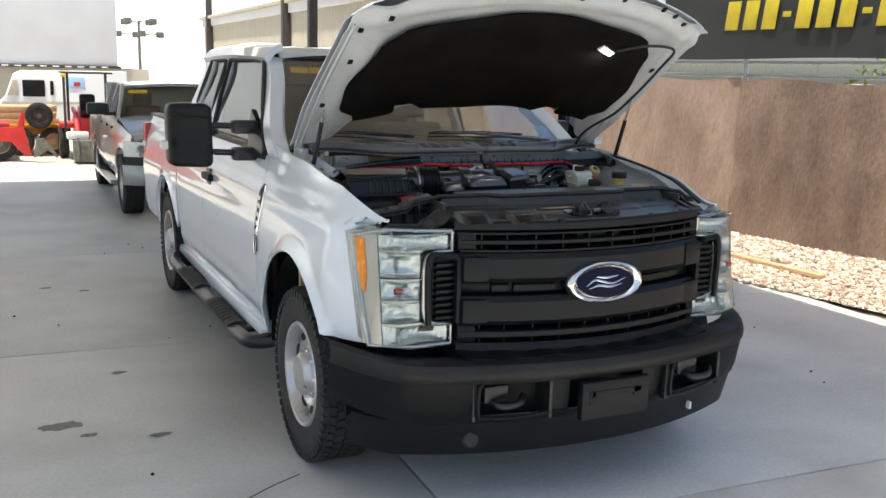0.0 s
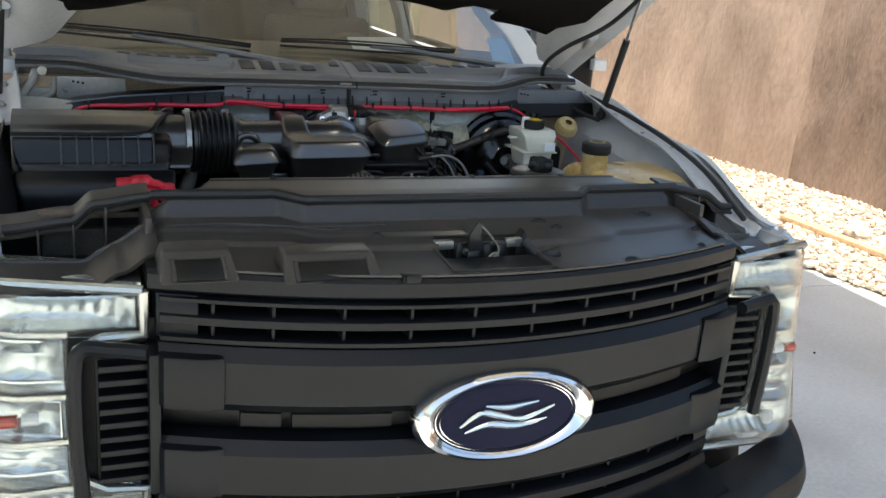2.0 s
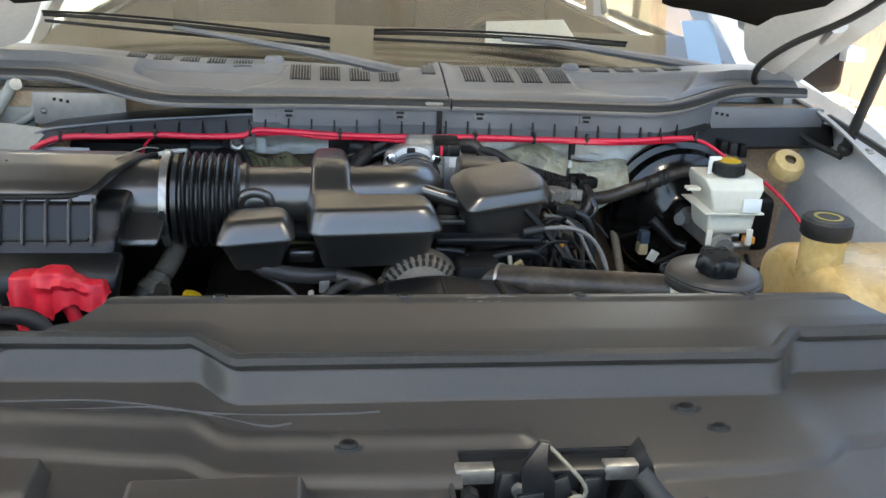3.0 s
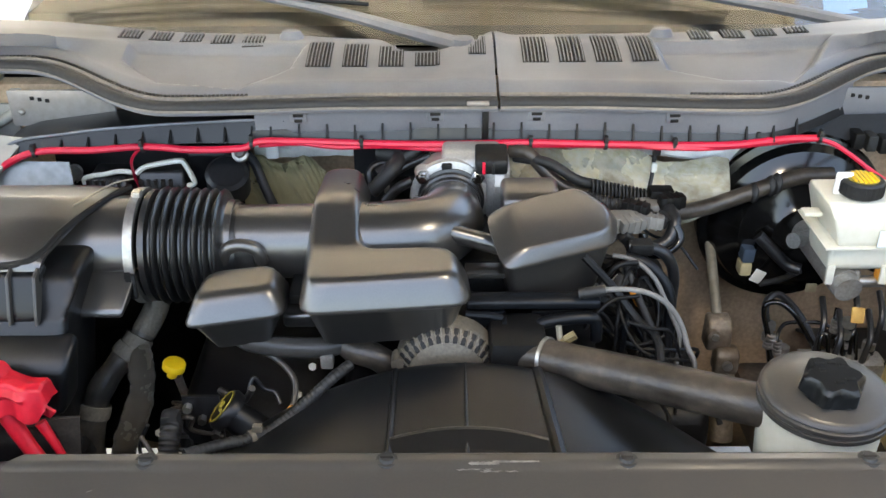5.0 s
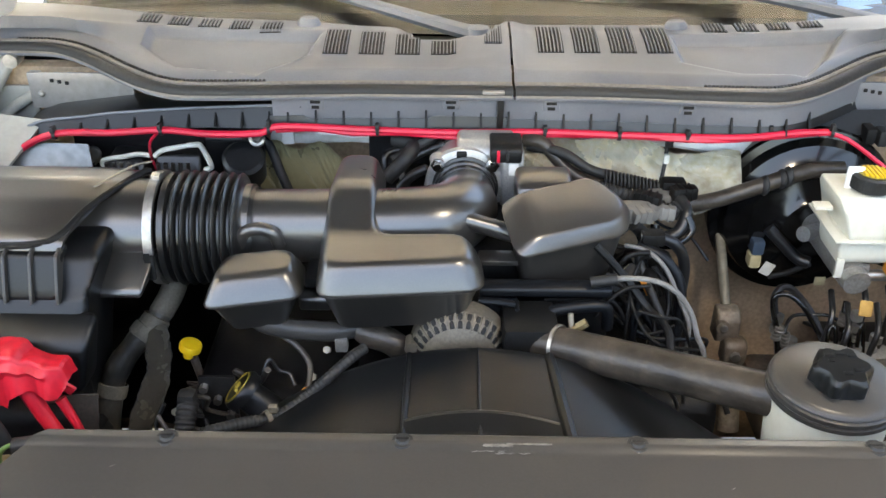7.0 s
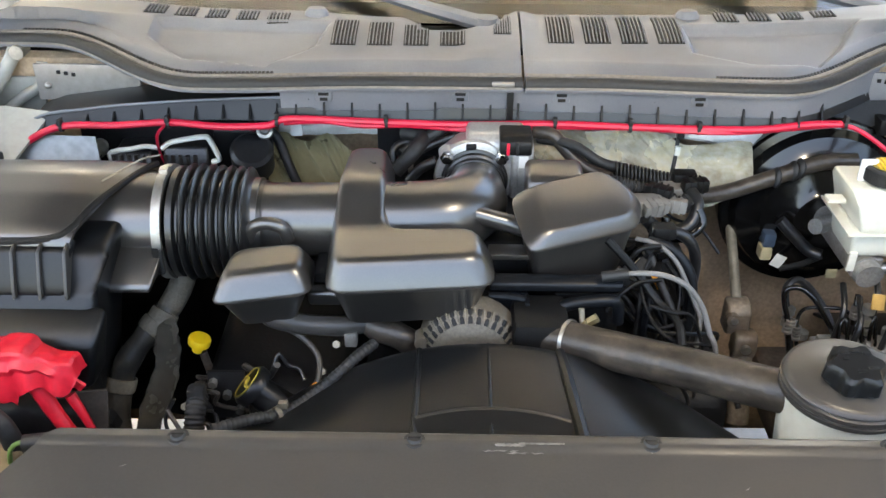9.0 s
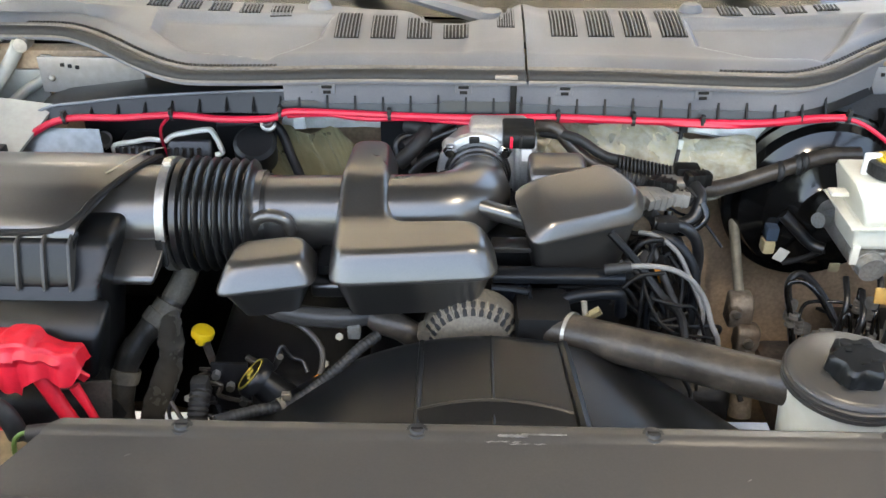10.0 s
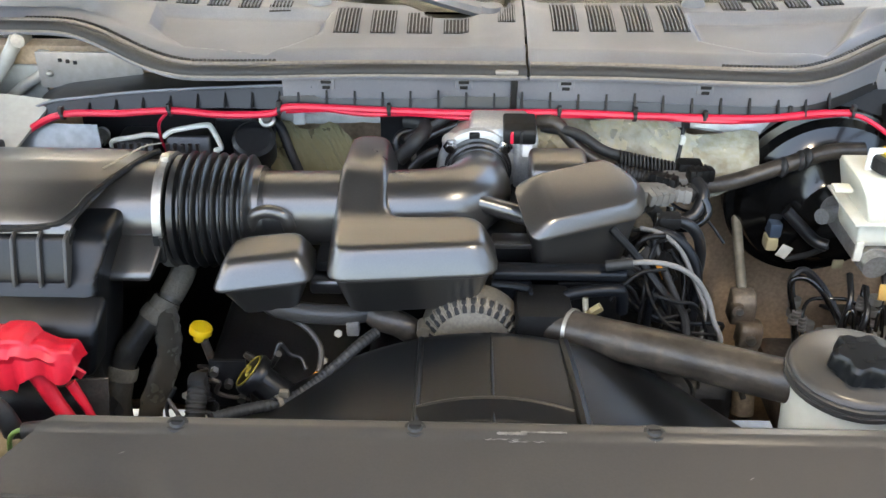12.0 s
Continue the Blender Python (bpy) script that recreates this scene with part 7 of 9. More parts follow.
# clamp
m = Matrix.Translation((-0.470, TY, TZ)) @ AX_X
cl = part("hose_clamp", spin(bmesh.new(), [(0.072, -0.006), (0.0800, -0.006), (0.0800, 0.006), (0.072, 0.006)], m, 40), STEEL, truck, "bright steel band clamp on the intake bellows")
part("clamp_worm", boxed((-0.477, TY - 0.085, TZ - 0.035), (-0.463, TY - 0.077, TZ + 0.002), 0.003), RUBBER, cl)
part("worm_slot", boxed((-0.474, TY - 0.0875, TZ - 0.03), (-0.466, TY - 0.0858, TZ + 0.008), 0.0005), DARK, cl)
part("clamp_ear", boxed((-0.474, TY - 0.012, TZ + 0.078), (-0.462, TY + 0.002, TZ + 0.086), 0.002), STEEL, cl)
# bellows
prof = [(0.070, 0.0), (0.0775, 0.002), (0.0775, 0.010), (0.070, 0.013)]
for k in range(7):
    z, r = 0.016 + k * 0.0132, 0.0815 - 0.0007 * k
    prof += [(r - 0.0115, z), (r - 0.006, z + 0.0012), (r - 0.0018, z + 0.0030), (r, z + 0.0052), (r - 0.0018, z + 0.0074), (r - 0.006, z + 0.0092), (r - 0.0115, z + 0.0104)]
prof += [(0.060, 0.112), (0.058, 0.124)]
part("bellows", spin(bmesh.new(), prof, Matrix.Translation((-0.460, TY, TZ)) @ AX_X, 48), BELLOWS, truck, "black ribbed rubber intake bellows")
# tube with elbow to the throttle body
b = bmesh.new()
tube(b, [(-0.355, TY, 1.327), (-0.25, TY, 1.328), (-0.15, TY, 1.330), (-0.09, TY + 0.010, 1.330), (-0.058, TY + 0.040, 1.328), (-0.048, TY + 0.085, 1.324), (-0.048, TY + 0.130, 1.322)], 0.051, 32, 8, radius=lambda k: curve1(k, (0, 1.0), (0.5, 1.03), (0.72, 1.0), (0.92, 0.82), (1, 0.80)))
part("intake_tube", b, DUCT, truck, "satin black plastic intake tube")
part("tube_collar", spin(bmesh.new(), [(0.052, -0.006), (0.058, -0.006), (0.058, 0.006), (0.052, 0.006)], Matrix.Translation((-0.348, TY, 1.327)) @ AX_X, 36), DUCT, truck)
b = bmesh.new()
tube(b, [(-0.352, 0.902, 1.325), (-0.346, 0.90, 1.345), (-0.326, 0.899, 1.353), (-0.306, 0.90, 1.345), (-0.300, 0.902, 1.325)], 0.009, 10, 5)
part("mount_loop", b, DUCT, truck)

# resonator boxes
def rounded(poly, r, n=4):
    """Rounds the corners of a polygon, n+1 points a corner."""
    out = []
    k = len(poly)
    for i in range(k):
        p, a, c = Vector(poly[i]), Vector(poly[i - 1]), Vector(poly[(i + 1) % k])
        u, w = (a - p), (c - p)
        d = min(r, u.length * 0.45, w.length * 0.45)
        s, e = p + u.normalized() * d, p + w.normalized() * d
        for j in range(n + 1):
            q = j / n
            out.append(s.lerp(p, q).lerp(p.lerp(e, q), q))
    return out


def inset(poly, ds):
    """Moves each edge of a counter-clockwise polygon inwards by its own distance."""
    k = len(poly)
    lines = []
    for i in range(k):
        a, c = Vector(poly[i]), Vector(poly[(i + 1) % k])
        d = (c - a).normalized()
        lines.append((a + Vector((-d.y, d.x)) * ds[i], d))
    out = []
    for i in range(k):
        (p, d), (q, e) = lines[i - 1], lines[i]
        cr = d.x * e.y - d.y * e.x
        out.append(q if abs(cr) < 1e-6 else p + d * (((q - p).x * e.y - (q - p).y * e.x) / cr))
    return out


def moulded_plan(poly, levels, widths, r, zf=None):
    """A moulded box seen from above: levels are (share of the widths to move in, height)."""
    b = bmesh.new()
    rings = []
    for share, h, rr in levels:
        ring = rounded(inset(poly, [w * share if share > 0 else -share * 0.014 for w in widths]), r * rr)
        rings.append([b.verts.new((x, y, h + (zf(x, y) if zf else 0))) for x, y in ring])
    for p, q in zip(rings, rings[1:]):
        for i in range(len(p)):
            b.faces.new((p[i], p[(i + 1) % len(p)], q[(i + 1) % len(q)], q[i]))
    bmesh.ops.triangle_fill(b, edges=[e for e in b.edges if e.is_boundary and all(v in set(rings[-1]) for v in e.verts)], use_beauty=True)
    return b


def dome(lip, top, base, last=1.7):
    """Levels from the base over a sharp lip, a slope and a soft shoulder to the top."""
    d = top - lip
    return [(-1.7, base, 0.8), (-0.5, lip - 0.009, 1.0), (-0.02, lip - 0.0025, 1.0), (0.01, lip, 1.0), (0.06, lip + 0.0025, 1.0), (0.28, lip + d * 0.33, 1.0), (0.50, lip + d * 0.565, 1.0), (0.70, lip + d * 0.745, 1.0), (0.86, lip + d * 0.855, 0.95), (1.02, lip + d * 0.93, 0.9), (1.22, lip + d * 0.977, 0.85), (min(1.45, last - 0.05), lip + d * 0.994, 0.8), (last, top, 0.7)]


def lifted(b, zf, ys):
    """Cuts a mesh across at each y and raises it by zf."""
    for y in ys:
        bmesh.ops.bisect_plane(b, geom=b.verts[:] + b.edges[:] + b.faces[:], plane_co=(0, y, 0), plane_no=(0, 1, 0), dist=1e-5)
    for v in b.verts:
        v.co.z += zf(v.co.x, v.co.y)
    return b


def neck_z(x, y):
    k = min(1.0, max(0.0, (-0.115 - x) / 0.05))
    q = min(1.0, max(0.0, (y - 0.872) / 0.092))
    return k * (0.037 * q * q * (3 - 2 * q) - 0.085 * max(0.0, y - 0.964))


main = part("resonator", lifted(moulded_plan([(-0.238, 0.783), (-0.022, 0.806), (-0.030, 0.905), (-0.160, 0.896), (-0.166, 1.085), (-0.238, 1.085), (-0.244, 0.890)], dome(1.320, 1.357, 1.256), (0.018, 0.019, 0.012, 0.013, 0.014, 0.011, 0.011), 0.030), neck_z, (0.86, 0.872, 0.879, 0.886, 0.893, 0.90, 0.908, 0.916, 0.924, 0.932, 0.940, 0.948, 0.956, 0.964, 0.98, 1.01, 1.04)), DUCT, truck, "large L-shaped satin black intake resonator box")
part("resonator", moulded_plan([(-0.382, 0.778), (-0.256, 0.806), (-0.262, 0.888), (-0.372, 0.866)], dome(1.306, 1.337, 1.252), (0.019, 0.016, 0.010, 0.012), 0.022, lambda x, y: 0.05 * (y - 0.82)), DUCT, truck, "small satin black intake resonator box")
part("resonator_link", moulded(((0.87, 1.240), (0.87, 1.262), (0.89, 1.266), (0.92, 1.262), (0.92, 1.240)), -0.275, -0.228, 0.006), DUCT, truck)
part("resonator", moulded_plan([(0.019, 0.866), (0.176, 0.938), (0.186, 0.988), (0.134, 1.026), (-0.004, 0.957)], [(-1.7, 1.238, 0.8), (-0.5, 1.322, 1.0), (-0.02, 1.3285, 1.0), (0.01, 1.331, 1.0), (0.10, 1.3335, 1.0), (0.55, 1.343, 0.9), (0.80, 1.3465, 0.8), (1.0, 1.348, 0.7), (1.15, 1.3485, 0.6)], (0.010, 0.016, 0.018, 0.012, 0.030), 0.022, lambda x, y: 0.40 * max(0.0, 0.907 * (y - 0.866) - 0.421 * (x - 0.019))), DUCT, truck, "angled satin black intake resonator box")
part("resonator_link", tube(bmesh.new(), [(-0.05, 0.945, 1.345), (0.0, 0.945, 1.330), (0.04, 0.94, 1.320)], 0.013, 10, 3), DUCT, truck)
part("resonator_stay", boxed((-0.03, 0.905, 1.296), (0.03, 0.935, 1.304), 0.002), DUCT, truck)
part("coil_cover", moulded(((0.99, 1.30), (0.985, 1.362), (1.0, 1.378), (1.05, 1.382), (1.07, 1.30)), 0.022, 0.105, 0.014, None, 0.004), DUCT, truck)
# near-black plate stands in for the shade between the two resonators
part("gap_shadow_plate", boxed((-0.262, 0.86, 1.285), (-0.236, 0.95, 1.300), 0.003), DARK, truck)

# throttle body
thm = Matrix.Translation((-0.048, 1.100, 1.322)) @ AX_Y
thr = part("throttle_body", spin(bmesh.new(), [(0.044, 0.008), (0.052, 0.008), (0.060, 0.004), (0.062, -0.004), (0.058, -0.012), (0.056, -0.05)], thm, 48), THROTTLE, truck, "cast aluminium throttle body with a black sensor plug")
part("cast_top", moulded(((1.092, 1.345), (1.098, 1.378), (1.112, 1.391), (1.150, 1.394), (1.152, 1.345)), -0.060, 0.026, 0.007, None, -0.006), THROTTLE, thr)
part("motor_housing", moulded(((1.086, 1.288), (1.086, 1.368), (1.096, 1.378), (1.140, 1.380), (1.140, 1.288)), 0.006, 0.040, 0.006, None, 0), THROTTLE, thr)
for x in (0.016, 0.026):
    part("cast_rib", boxed((x - 0.0015, 1.083, 1.292), (x + 0.0015, 1.088, 1.366), 0.001), THROTTLE, thr)
part("rubber_cuff", spin(bmesh.new(), [(0.038, 0.034), (0.044, 0.032), (0.0445, 0.024), (0.0475, 0.022), (0.0475, 0.015), (0.045, 0.013), (0.0505, 0.011), (0.0505, 0.002), (0.046, 0.0)], thm, 48), BELLOWS, thr)
for x, z in ((-0.090, 1.360), (-0.008, 1.360), (-0.098, 1.318)):
    part("flange_ear", spin(bmesh.new(), [(0, 0.004), (0.0105, 0.004), (0.013, -0.012)], Matrix.Translation((x, 1.096, z)) @ AX_Y, 16), THROTTLE, thr)
    part("bolt", spin(bmesh.new(), [(0, 0.016), (0.0065, 0.016), (0.007, 0.008), (0.0105, 0.007), (0.0105, 0.004)], Matrix.Translation((x, 1.093, z)) @ AX_Y, 6 if z > 1.33 else 12), CHROME, thr)
part("wire_clip", boxed((-0.062, 1.090, 1.368), (-0.046, 1.098, 1.380), 0.003), DARK, thr)
plug = part("sensor_plug", moulded(((1.078, 1.368), (1.080, 1.388), (1.092, 1.396), (1.13, 1.397), (1.13, 1.368)), -0.012, 0.036, 0.004, None, 0, 2), DARK, thr)
part("red_lock", boxed((-0.002, 1.074, 1.371), (0.0025, 1.079, 1.389), 0.001), RED, plug)
part("plug_ridge", boxed((0.012, 1.075, 1.370), (0.016, 1.080, 1.390), 0.001), RUBBER, plug)
part("plug_label", boxed((0.017, 1.0815, 1.347), (0.031, 1.0835, 1.366), 0.0005), WHITEPL, thr)

# painted bracket beside the hinge, where the red cable goes over the edge
wb = part("fender_bracket", sheet(bmesh.new(), lambda u, v: (lerp(-0.90, -0.765 + 0.045 * v, u), lerp(1.11, 1.20, v), 1.328 + 0.055 * v + 0.006 * math.sin(u * 4)), 10, 8, 0.006), CREAM, truck, "white painted fender bracket")
part("edge_clip", boxed((-0.792, 1.105, 1.325), (-0.775, 1.125, 1.345), 0.004), RUBBER, wb)
hg = part("hinge_arm", tube(bmesh.new(), [(-0.875, 1.24, 1.345), (-0.842, 1.29, 1.390), (-0.822, 1.305, 1.420), (-0.815, 1.32, 1.438)], 0.012, 10, 6), CREAM, truck, "cream painted hood hinge arm")
part("hinge_link", tube(bmesh.new(), [(-0.845, 1.29, 1.335), (-0.81, 1.295, 1.362), (-0.775, 1.30, 1.385), (-0.77, 1.31, 1.42)], 0.009, 10, 5), CREAM, hg)
part("hinge_plate", boxed((-0.87, 1.305, 1.33), (-0.775, 1.313, 1.395), 0.004), CREAM, hg)
part("hinge_pin", rod(bmesh.new(), (-0.80, 1.29, 1.442), (-0.80, 1.32, 1.442), 0.012, seg=14), STEEL, hg)


# ---- engine, accessories, hoses ----
SHX = -0.033


def shroud_z(x, y):
    """The shroud opens forward from a tight arch into a wide, flat one."""
    k = (0.766 - y) / 0.211
    return 1.2535 - (x - SHX) ** 2 / (2 * lerp(0.34, 0.66, min(1, k * 1.6))) - 0.012 * curve1(y, (0.764, 0), (0.772, 1))


shroud = part("fan_shroud", sheet(bmesh.new(), lambda u, v: (SHX + lerp(-0.40, 0.385, u), lerp(0.774, 0.535, v), shroud_z(SHX + lerp(-0.40, 0.385, u), lerp(0.774, 0.535, v))), 72, 40, 0.008), SHROUD, truck, "arched black plastic fan shroud")
for x, r in ((-0.119, 0.0042), (SHX, 0.0022), (0.057, 0.0075)):
    part("shroud_rib", tube(bmesh.new(), [(x + (0.010 * (0.766 - y) / 0.14 if x > 0 else 0), y, shroud_z(x, y) + 0.0075) for y in (0.766, 0.72, 0.68, 0.64, 0.60, 0.56)], r, 8, 3), SHROUD, shroud)
# rim of the middle panel, in paler gloss plastic to draw its highlight
part("shroud_edge", tube(bmesh.new(), [(x, 0.641 - 1.6 * (x - SHX) ** 2, shroud_z(x, 0.641) + 0.0085) for x in [lerp(-0.119, 0.057, k / 12) for k in range(13)]], 0.0034, 8, 2), DUCT, shroud)
part("shroud_step", sheet(bmesh.new(), lambda u, v: (lerp(-0.119, 0.057, u), lerp(0.637, 0.55, v) - 1.6 * (lerp(-0.119, 0.057, u) - SHX) ** 2, shroud_z(lerp(-0.119, 0.057, u), 0.63) + 0.0085 - 0.014 * v), 20, 4, 0.004), SHROUD, shroud)
part("shroud_wall", boxed((-0.46, 0.535, 0.70), (0.44, 0.56, 1.24), 0.01), SHROUD, truck)
part("radiator", boxed((-0.45, 0.44, 0.55), (0.43, 0.52, 1.22), 0.01), DARK, truck)
part("splash_pan", boxed((-0.85, 0.3, 0.40), (0.80, 1.36, 0.44), 0.01), DARK, truck)

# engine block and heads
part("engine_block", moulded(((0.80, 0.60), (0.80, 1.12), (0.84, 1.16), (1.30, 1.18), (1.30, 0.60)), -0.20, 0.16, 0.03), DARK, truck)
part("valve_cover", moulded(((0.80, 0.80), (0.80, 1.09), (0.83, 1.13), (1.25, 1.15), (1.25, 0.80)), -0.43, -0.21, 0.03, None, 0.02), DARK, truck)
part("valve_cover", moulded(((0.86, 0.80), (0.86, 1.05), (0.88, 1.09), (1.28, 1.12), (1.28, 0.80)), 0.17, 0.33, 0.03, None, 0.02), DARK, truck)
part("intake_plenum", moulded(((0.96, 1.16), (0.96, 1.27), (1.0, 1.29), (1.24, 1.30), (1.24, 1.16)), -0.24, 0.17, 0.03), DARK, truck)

# alternator
am = Matrix.Translation((-0.055, 0.806, 1.209)) @ AX_Y
alt = part("alternator", spin(bmesh.new(), [(0, 0.012), (0.022, 0.012), (0.026, 0.006), (0.036, 0.006), (0.040, 0.004), (0.050, 0.000), (0.060, -0.008), (0.0655, -0.018), (0.067, -0.024), (0.067, -0.045), (0.060, -0.048)], am, 64), ALTERN, truck, "finned aluminium alternator")
for k in range(32):
    a = k * math.tau / 32
    tilt = am @ Matrix.Rotation(a, 4, "Z") @ Matrix.Translation((0, 0.0585, -0.0085)) @ Matrix.Rotation(radians(-47), 4, "X")
    part("fin_slot", boxed((-0.0034, -0.0105, -0.004), (0.0034, 0.0105, 0.0014), 0.0022, tilt), DARK, alt)
    part("fin", boxed((-0.0013, -0.0115, -0.003), (0.0013, 0.0115, 0.0026), 0.001, tilt @ Matrix.Translation((0.0056, 0, 0))), ALTERN, alt)
part("alternator_boss", rod(bmesh.new(), (-0.118, 0.812, 1.222), (-0.118, 0.835, 1.222), 0.010), ALTERN, alt)
# back coloured near black to put it in shade behind the fins
part("alternator_back", rod(bmesh.new(), (-0.045, 0.88, 1.200), (-0.045, 0.96, 1.200), 0.050, seg=28), DARK, alt)

# upper radiator hose
b = bmesh.new()
tube(b, [(0.040, 0.828, 1.230), (0.0825, 0.80, 1.238), (0.14, 0.765, 1.248), (0.197, 0.73, 1.258), (0.25, 0.693, 1.269), (0.30, 0.66, 1.279), (0.335, 0.645, 1.284)], 0.0255, 24, 6)
hz = part("radiator_hose", b, HOSE, truck, "grimy brown-black upper radiator hose")
d = Vector((0.0575, -0.035, 0.010)).normalized()
part("spring_clamp", spin(bmesh.new(), [(0.0262, -0.0025), (0.0278, -0.0025), (0.0278, 0.0025), (0.0262, 0.0025)], Matrix.Translation((0.0725, 0.807, 1.2365)) @ basis_to(d), 28), STEEL, hz)
part("thermostat_housing", boxed((0.0, 0.80, 1.17), (0.075, 0.88, 1.262), 0.014), DARK, truck)
sb0 = part("sensor_brass", rod(bmesh.new(), (0.088, 0.824, 1.240), (0.099, 0.825, 1.252), 0.0055, seg=6), BRASS, truck, "brass coolant sensor")
part("sensor_neck", rod(bmesh.new(), (0.092, 0.828, 1.250), (0.090, 0.834, 1.268), 0.004, seg=12), STEELDULL, sb0)
part("sensor_tip", rod(bmesh.new(), (0.099, 0.825, 1.252), (0.111, 0.826, 1.260), 0.0065, seg=6), BRASS, sb0)
# black bracket plate above it
br = part("bracket_plate", boxed((-0.030, 0.868, 1.10), (0.022, 0.876, 1.268), 0.003), GRILLE, truck, "black pressed steel accessory bracket")
part("plate_flange", boxed((0.018, 0.846, 1.10), (0.024, 0.874, 1.266), 0.0025), GRILLE, br)
part("plate_flange", tube(bmesh.new(), [(-0.03, 0.862, 1.268), (0.0, 0.860, 1.267), (0.018, 0.860, 1.262), (0.022, 0.860, 1.25)], 0.005, 8, 4), GRILLE, br)
part("bracket_bar", moulded(((0.862, 1.274), (0.860, 1.286), (0.872, 1.292), (0.885, 1.290), (0.885, 1.274)), -0.03, 0.148, 0.004, None, 0, 2), GRILLE, br)
part("bracket_arch", tube(bmesh.new(), [(0.050, 0.852, 1.10), (0.052, 0.852, 1.20), (0.058, 0.854, 1.238), (0.070, 0.856, 1.256), (0.10, 0.858, 1.262), (0.132, 0.860, 1.263), (0.143, 0.862, 1.255), (0.146, 0.865, 1.225)], 0.0085, 10, 6), GRILLE, br)
part("bracket_lip", tube(bmesh.new(), [(0.028, 0.862, 1.245), (0.045, 0.860, 1.251), (0.060, 0.858, 1.246)], 0.004, 8, 4), GRILLE, br)
part("bracket_back", boxed((0.060, 0.884, 1.12), (0.150, 0.890, 1.256), 0.003), DARK, br)

# power steering tank with its cap
pm = Matrix.Translation((0.3575, 0.640, 1.189)) @ Matrix.Diagonal((0.965, 0.965, 1, 1))
tank = part("steering_fluid_tank", spin(bmesh.new(), [(0, 0.0), (0.052, 0.0), (0.062, 0.012), (0.066, 0.06), (0.068, 0.112)], pm, 40), RESERVOIR, truck, "milky white fluid tank with a broad black lid")
lid = part("lid", spin(bmesh.new(), [(0.068, 0.108), (0.0735, 0.110), (0.0735, 0.115), (0.0715, 0.116), (0.0735, 0.118), (0.0735, 0.123), (0.0705, 0.125), (0.072, 0.127), (0.070, 0.131), (0.064, 0.134), (0.0, 0.138)], pm, 56), COVER, tank, "broad black lid")
kb = bmesh.new()
km = Matrix.Translation((0.353, 0.624, 1.327)) @ Matrix.Rotation(radians(8), 4, "X") @ Matrix.Diagonal((1.04, 1.04, 1.4, 1))
n = 48
lo = [kb.verts.new(km @ Vector((r * math.cos(a), r * math.sin(a), 0.0))) for a, r in ((k * math.tau / n, 0.026) for k in range(n))]
mid = [kb.verts.new(km @ Vector((r * math.cos(a), r * math.sin(a), 0.004))) for a, r in ((k * math.tau / n, 0.029 + 0.004 * math.cos(6 * k * math.tau / n)) for k in range(n))]
hi = [kb.verts.new(km @ Vector((r * math.cos(a), r * math.sin(a), 0.016))) for a, r in ((k * math.tau / n, 0.028 + 0.004 * math.cos(6 * k * math.tau / n)) for k in range(n))]
tp = [kb.verts.new(km @ Vector((r * math.cos(a), r * math.sin(a), 0.019))) for a, r in ((k * math.tau / n, 0.024 + 0.0032 * math.cos(6 * k * math.tau / n)) for k in range(n))]
for p, q in ((lo, mid), (mid, hi), (hi, tp)):
    for k in range(n):
        kb.faces.new((p[k], p[(k + 1) % n], q[(k + 1) % n], q[k]))
kb.faces.new(tp)
knob = part("filler_cap", kb, SHROUD, tank, "scalloped black filler cap")
for k, (x, y, w) in enumerate(((-0.016, 0.014, 0.010), (-0.004, 0.016, 0.009), (0.008, 0.013, 0.008), (-0.014, 0.006, 0.006), (-0.004, -0.012, 0.009), (0.008, -0.008, 0.010))):
    part("raised_mark", boxed((x, y - 0.002, 0.0186), (x + w, y + 0.002, 0.0198), 0.0003, km), SHROUD, knob)
# tank foot
part("tank_foot", boxed((0.33, 0.655, 1.03), (0.38, 0.70, 1.215), 0.01), RUST, truck)

# coolant bottle against the fender
cb = moulded(((0.56, 1.08), (0.555, 1.245), (0.585, 1.297), (0.66, 1.313), (0.80, 1.310), (0.86, 1.275), (0.87, 1.08)), 0.535, 0.80, 0.03, None, -0.004, 5)
cool = part("coolant_bottle", cb, COOLANT, truck, "amber translucent coolant bottle")
part("coolant_neck", rod(bmesh.new(), (0.562, 0.71, 1.295), (0.562, 0.71, 1.352), 0.034, seg=28), COOLANT, cool)
cap = part("coolant_cap", spin(bmesh.new(), [(0.036, 0.0), (0.039, 0.004), (0.039, 0.026), (0.034, 0.031), (0, 0.031)], Matrix.Translation((0.562, 0.71, 1.350)), 32), RUBBER, cool, "black pressure cap with a yellow disc")
part("yellow_ring", spin(bmesh.new(), [(0.022, 0.0312), (0.022, 0.0318), (0.017, 0.0318), (0.017, 0.0312)], Matrix.Translation((0.562, 0.71, 1.350)), 28), DULLYELLOW, cap)
part("bottle_seam", boxed((0.535, 0.548, 1.225), (0.79, 0.556, 1.235), 0.002), COOLANT, cool)

# brake booster, master cylinder, reservoir
bo = Matrix.Translation((0.525, 1.225, 1.215)) @ AX_Y
boost = part("brake_booster", spin(bmesh.new(), [(0.150, -0.05), (0.152, -0.012), (0.155, -0.006), (0.152, 0.0), (0.140, 0.004), (0.132, 0.020), (0.105, 0.032), (0.098, 0.044), (0.060, 0.052), (0.050, 0.062), (0, 0.064)], bo, 64), GLOSS, truck, "gloss black brake booster drum")
part("check_valve", boxed((0.434, 1.160, 1.166), (0.454, 1.19, 1.192), 0.004), BLUEGREY, boost)
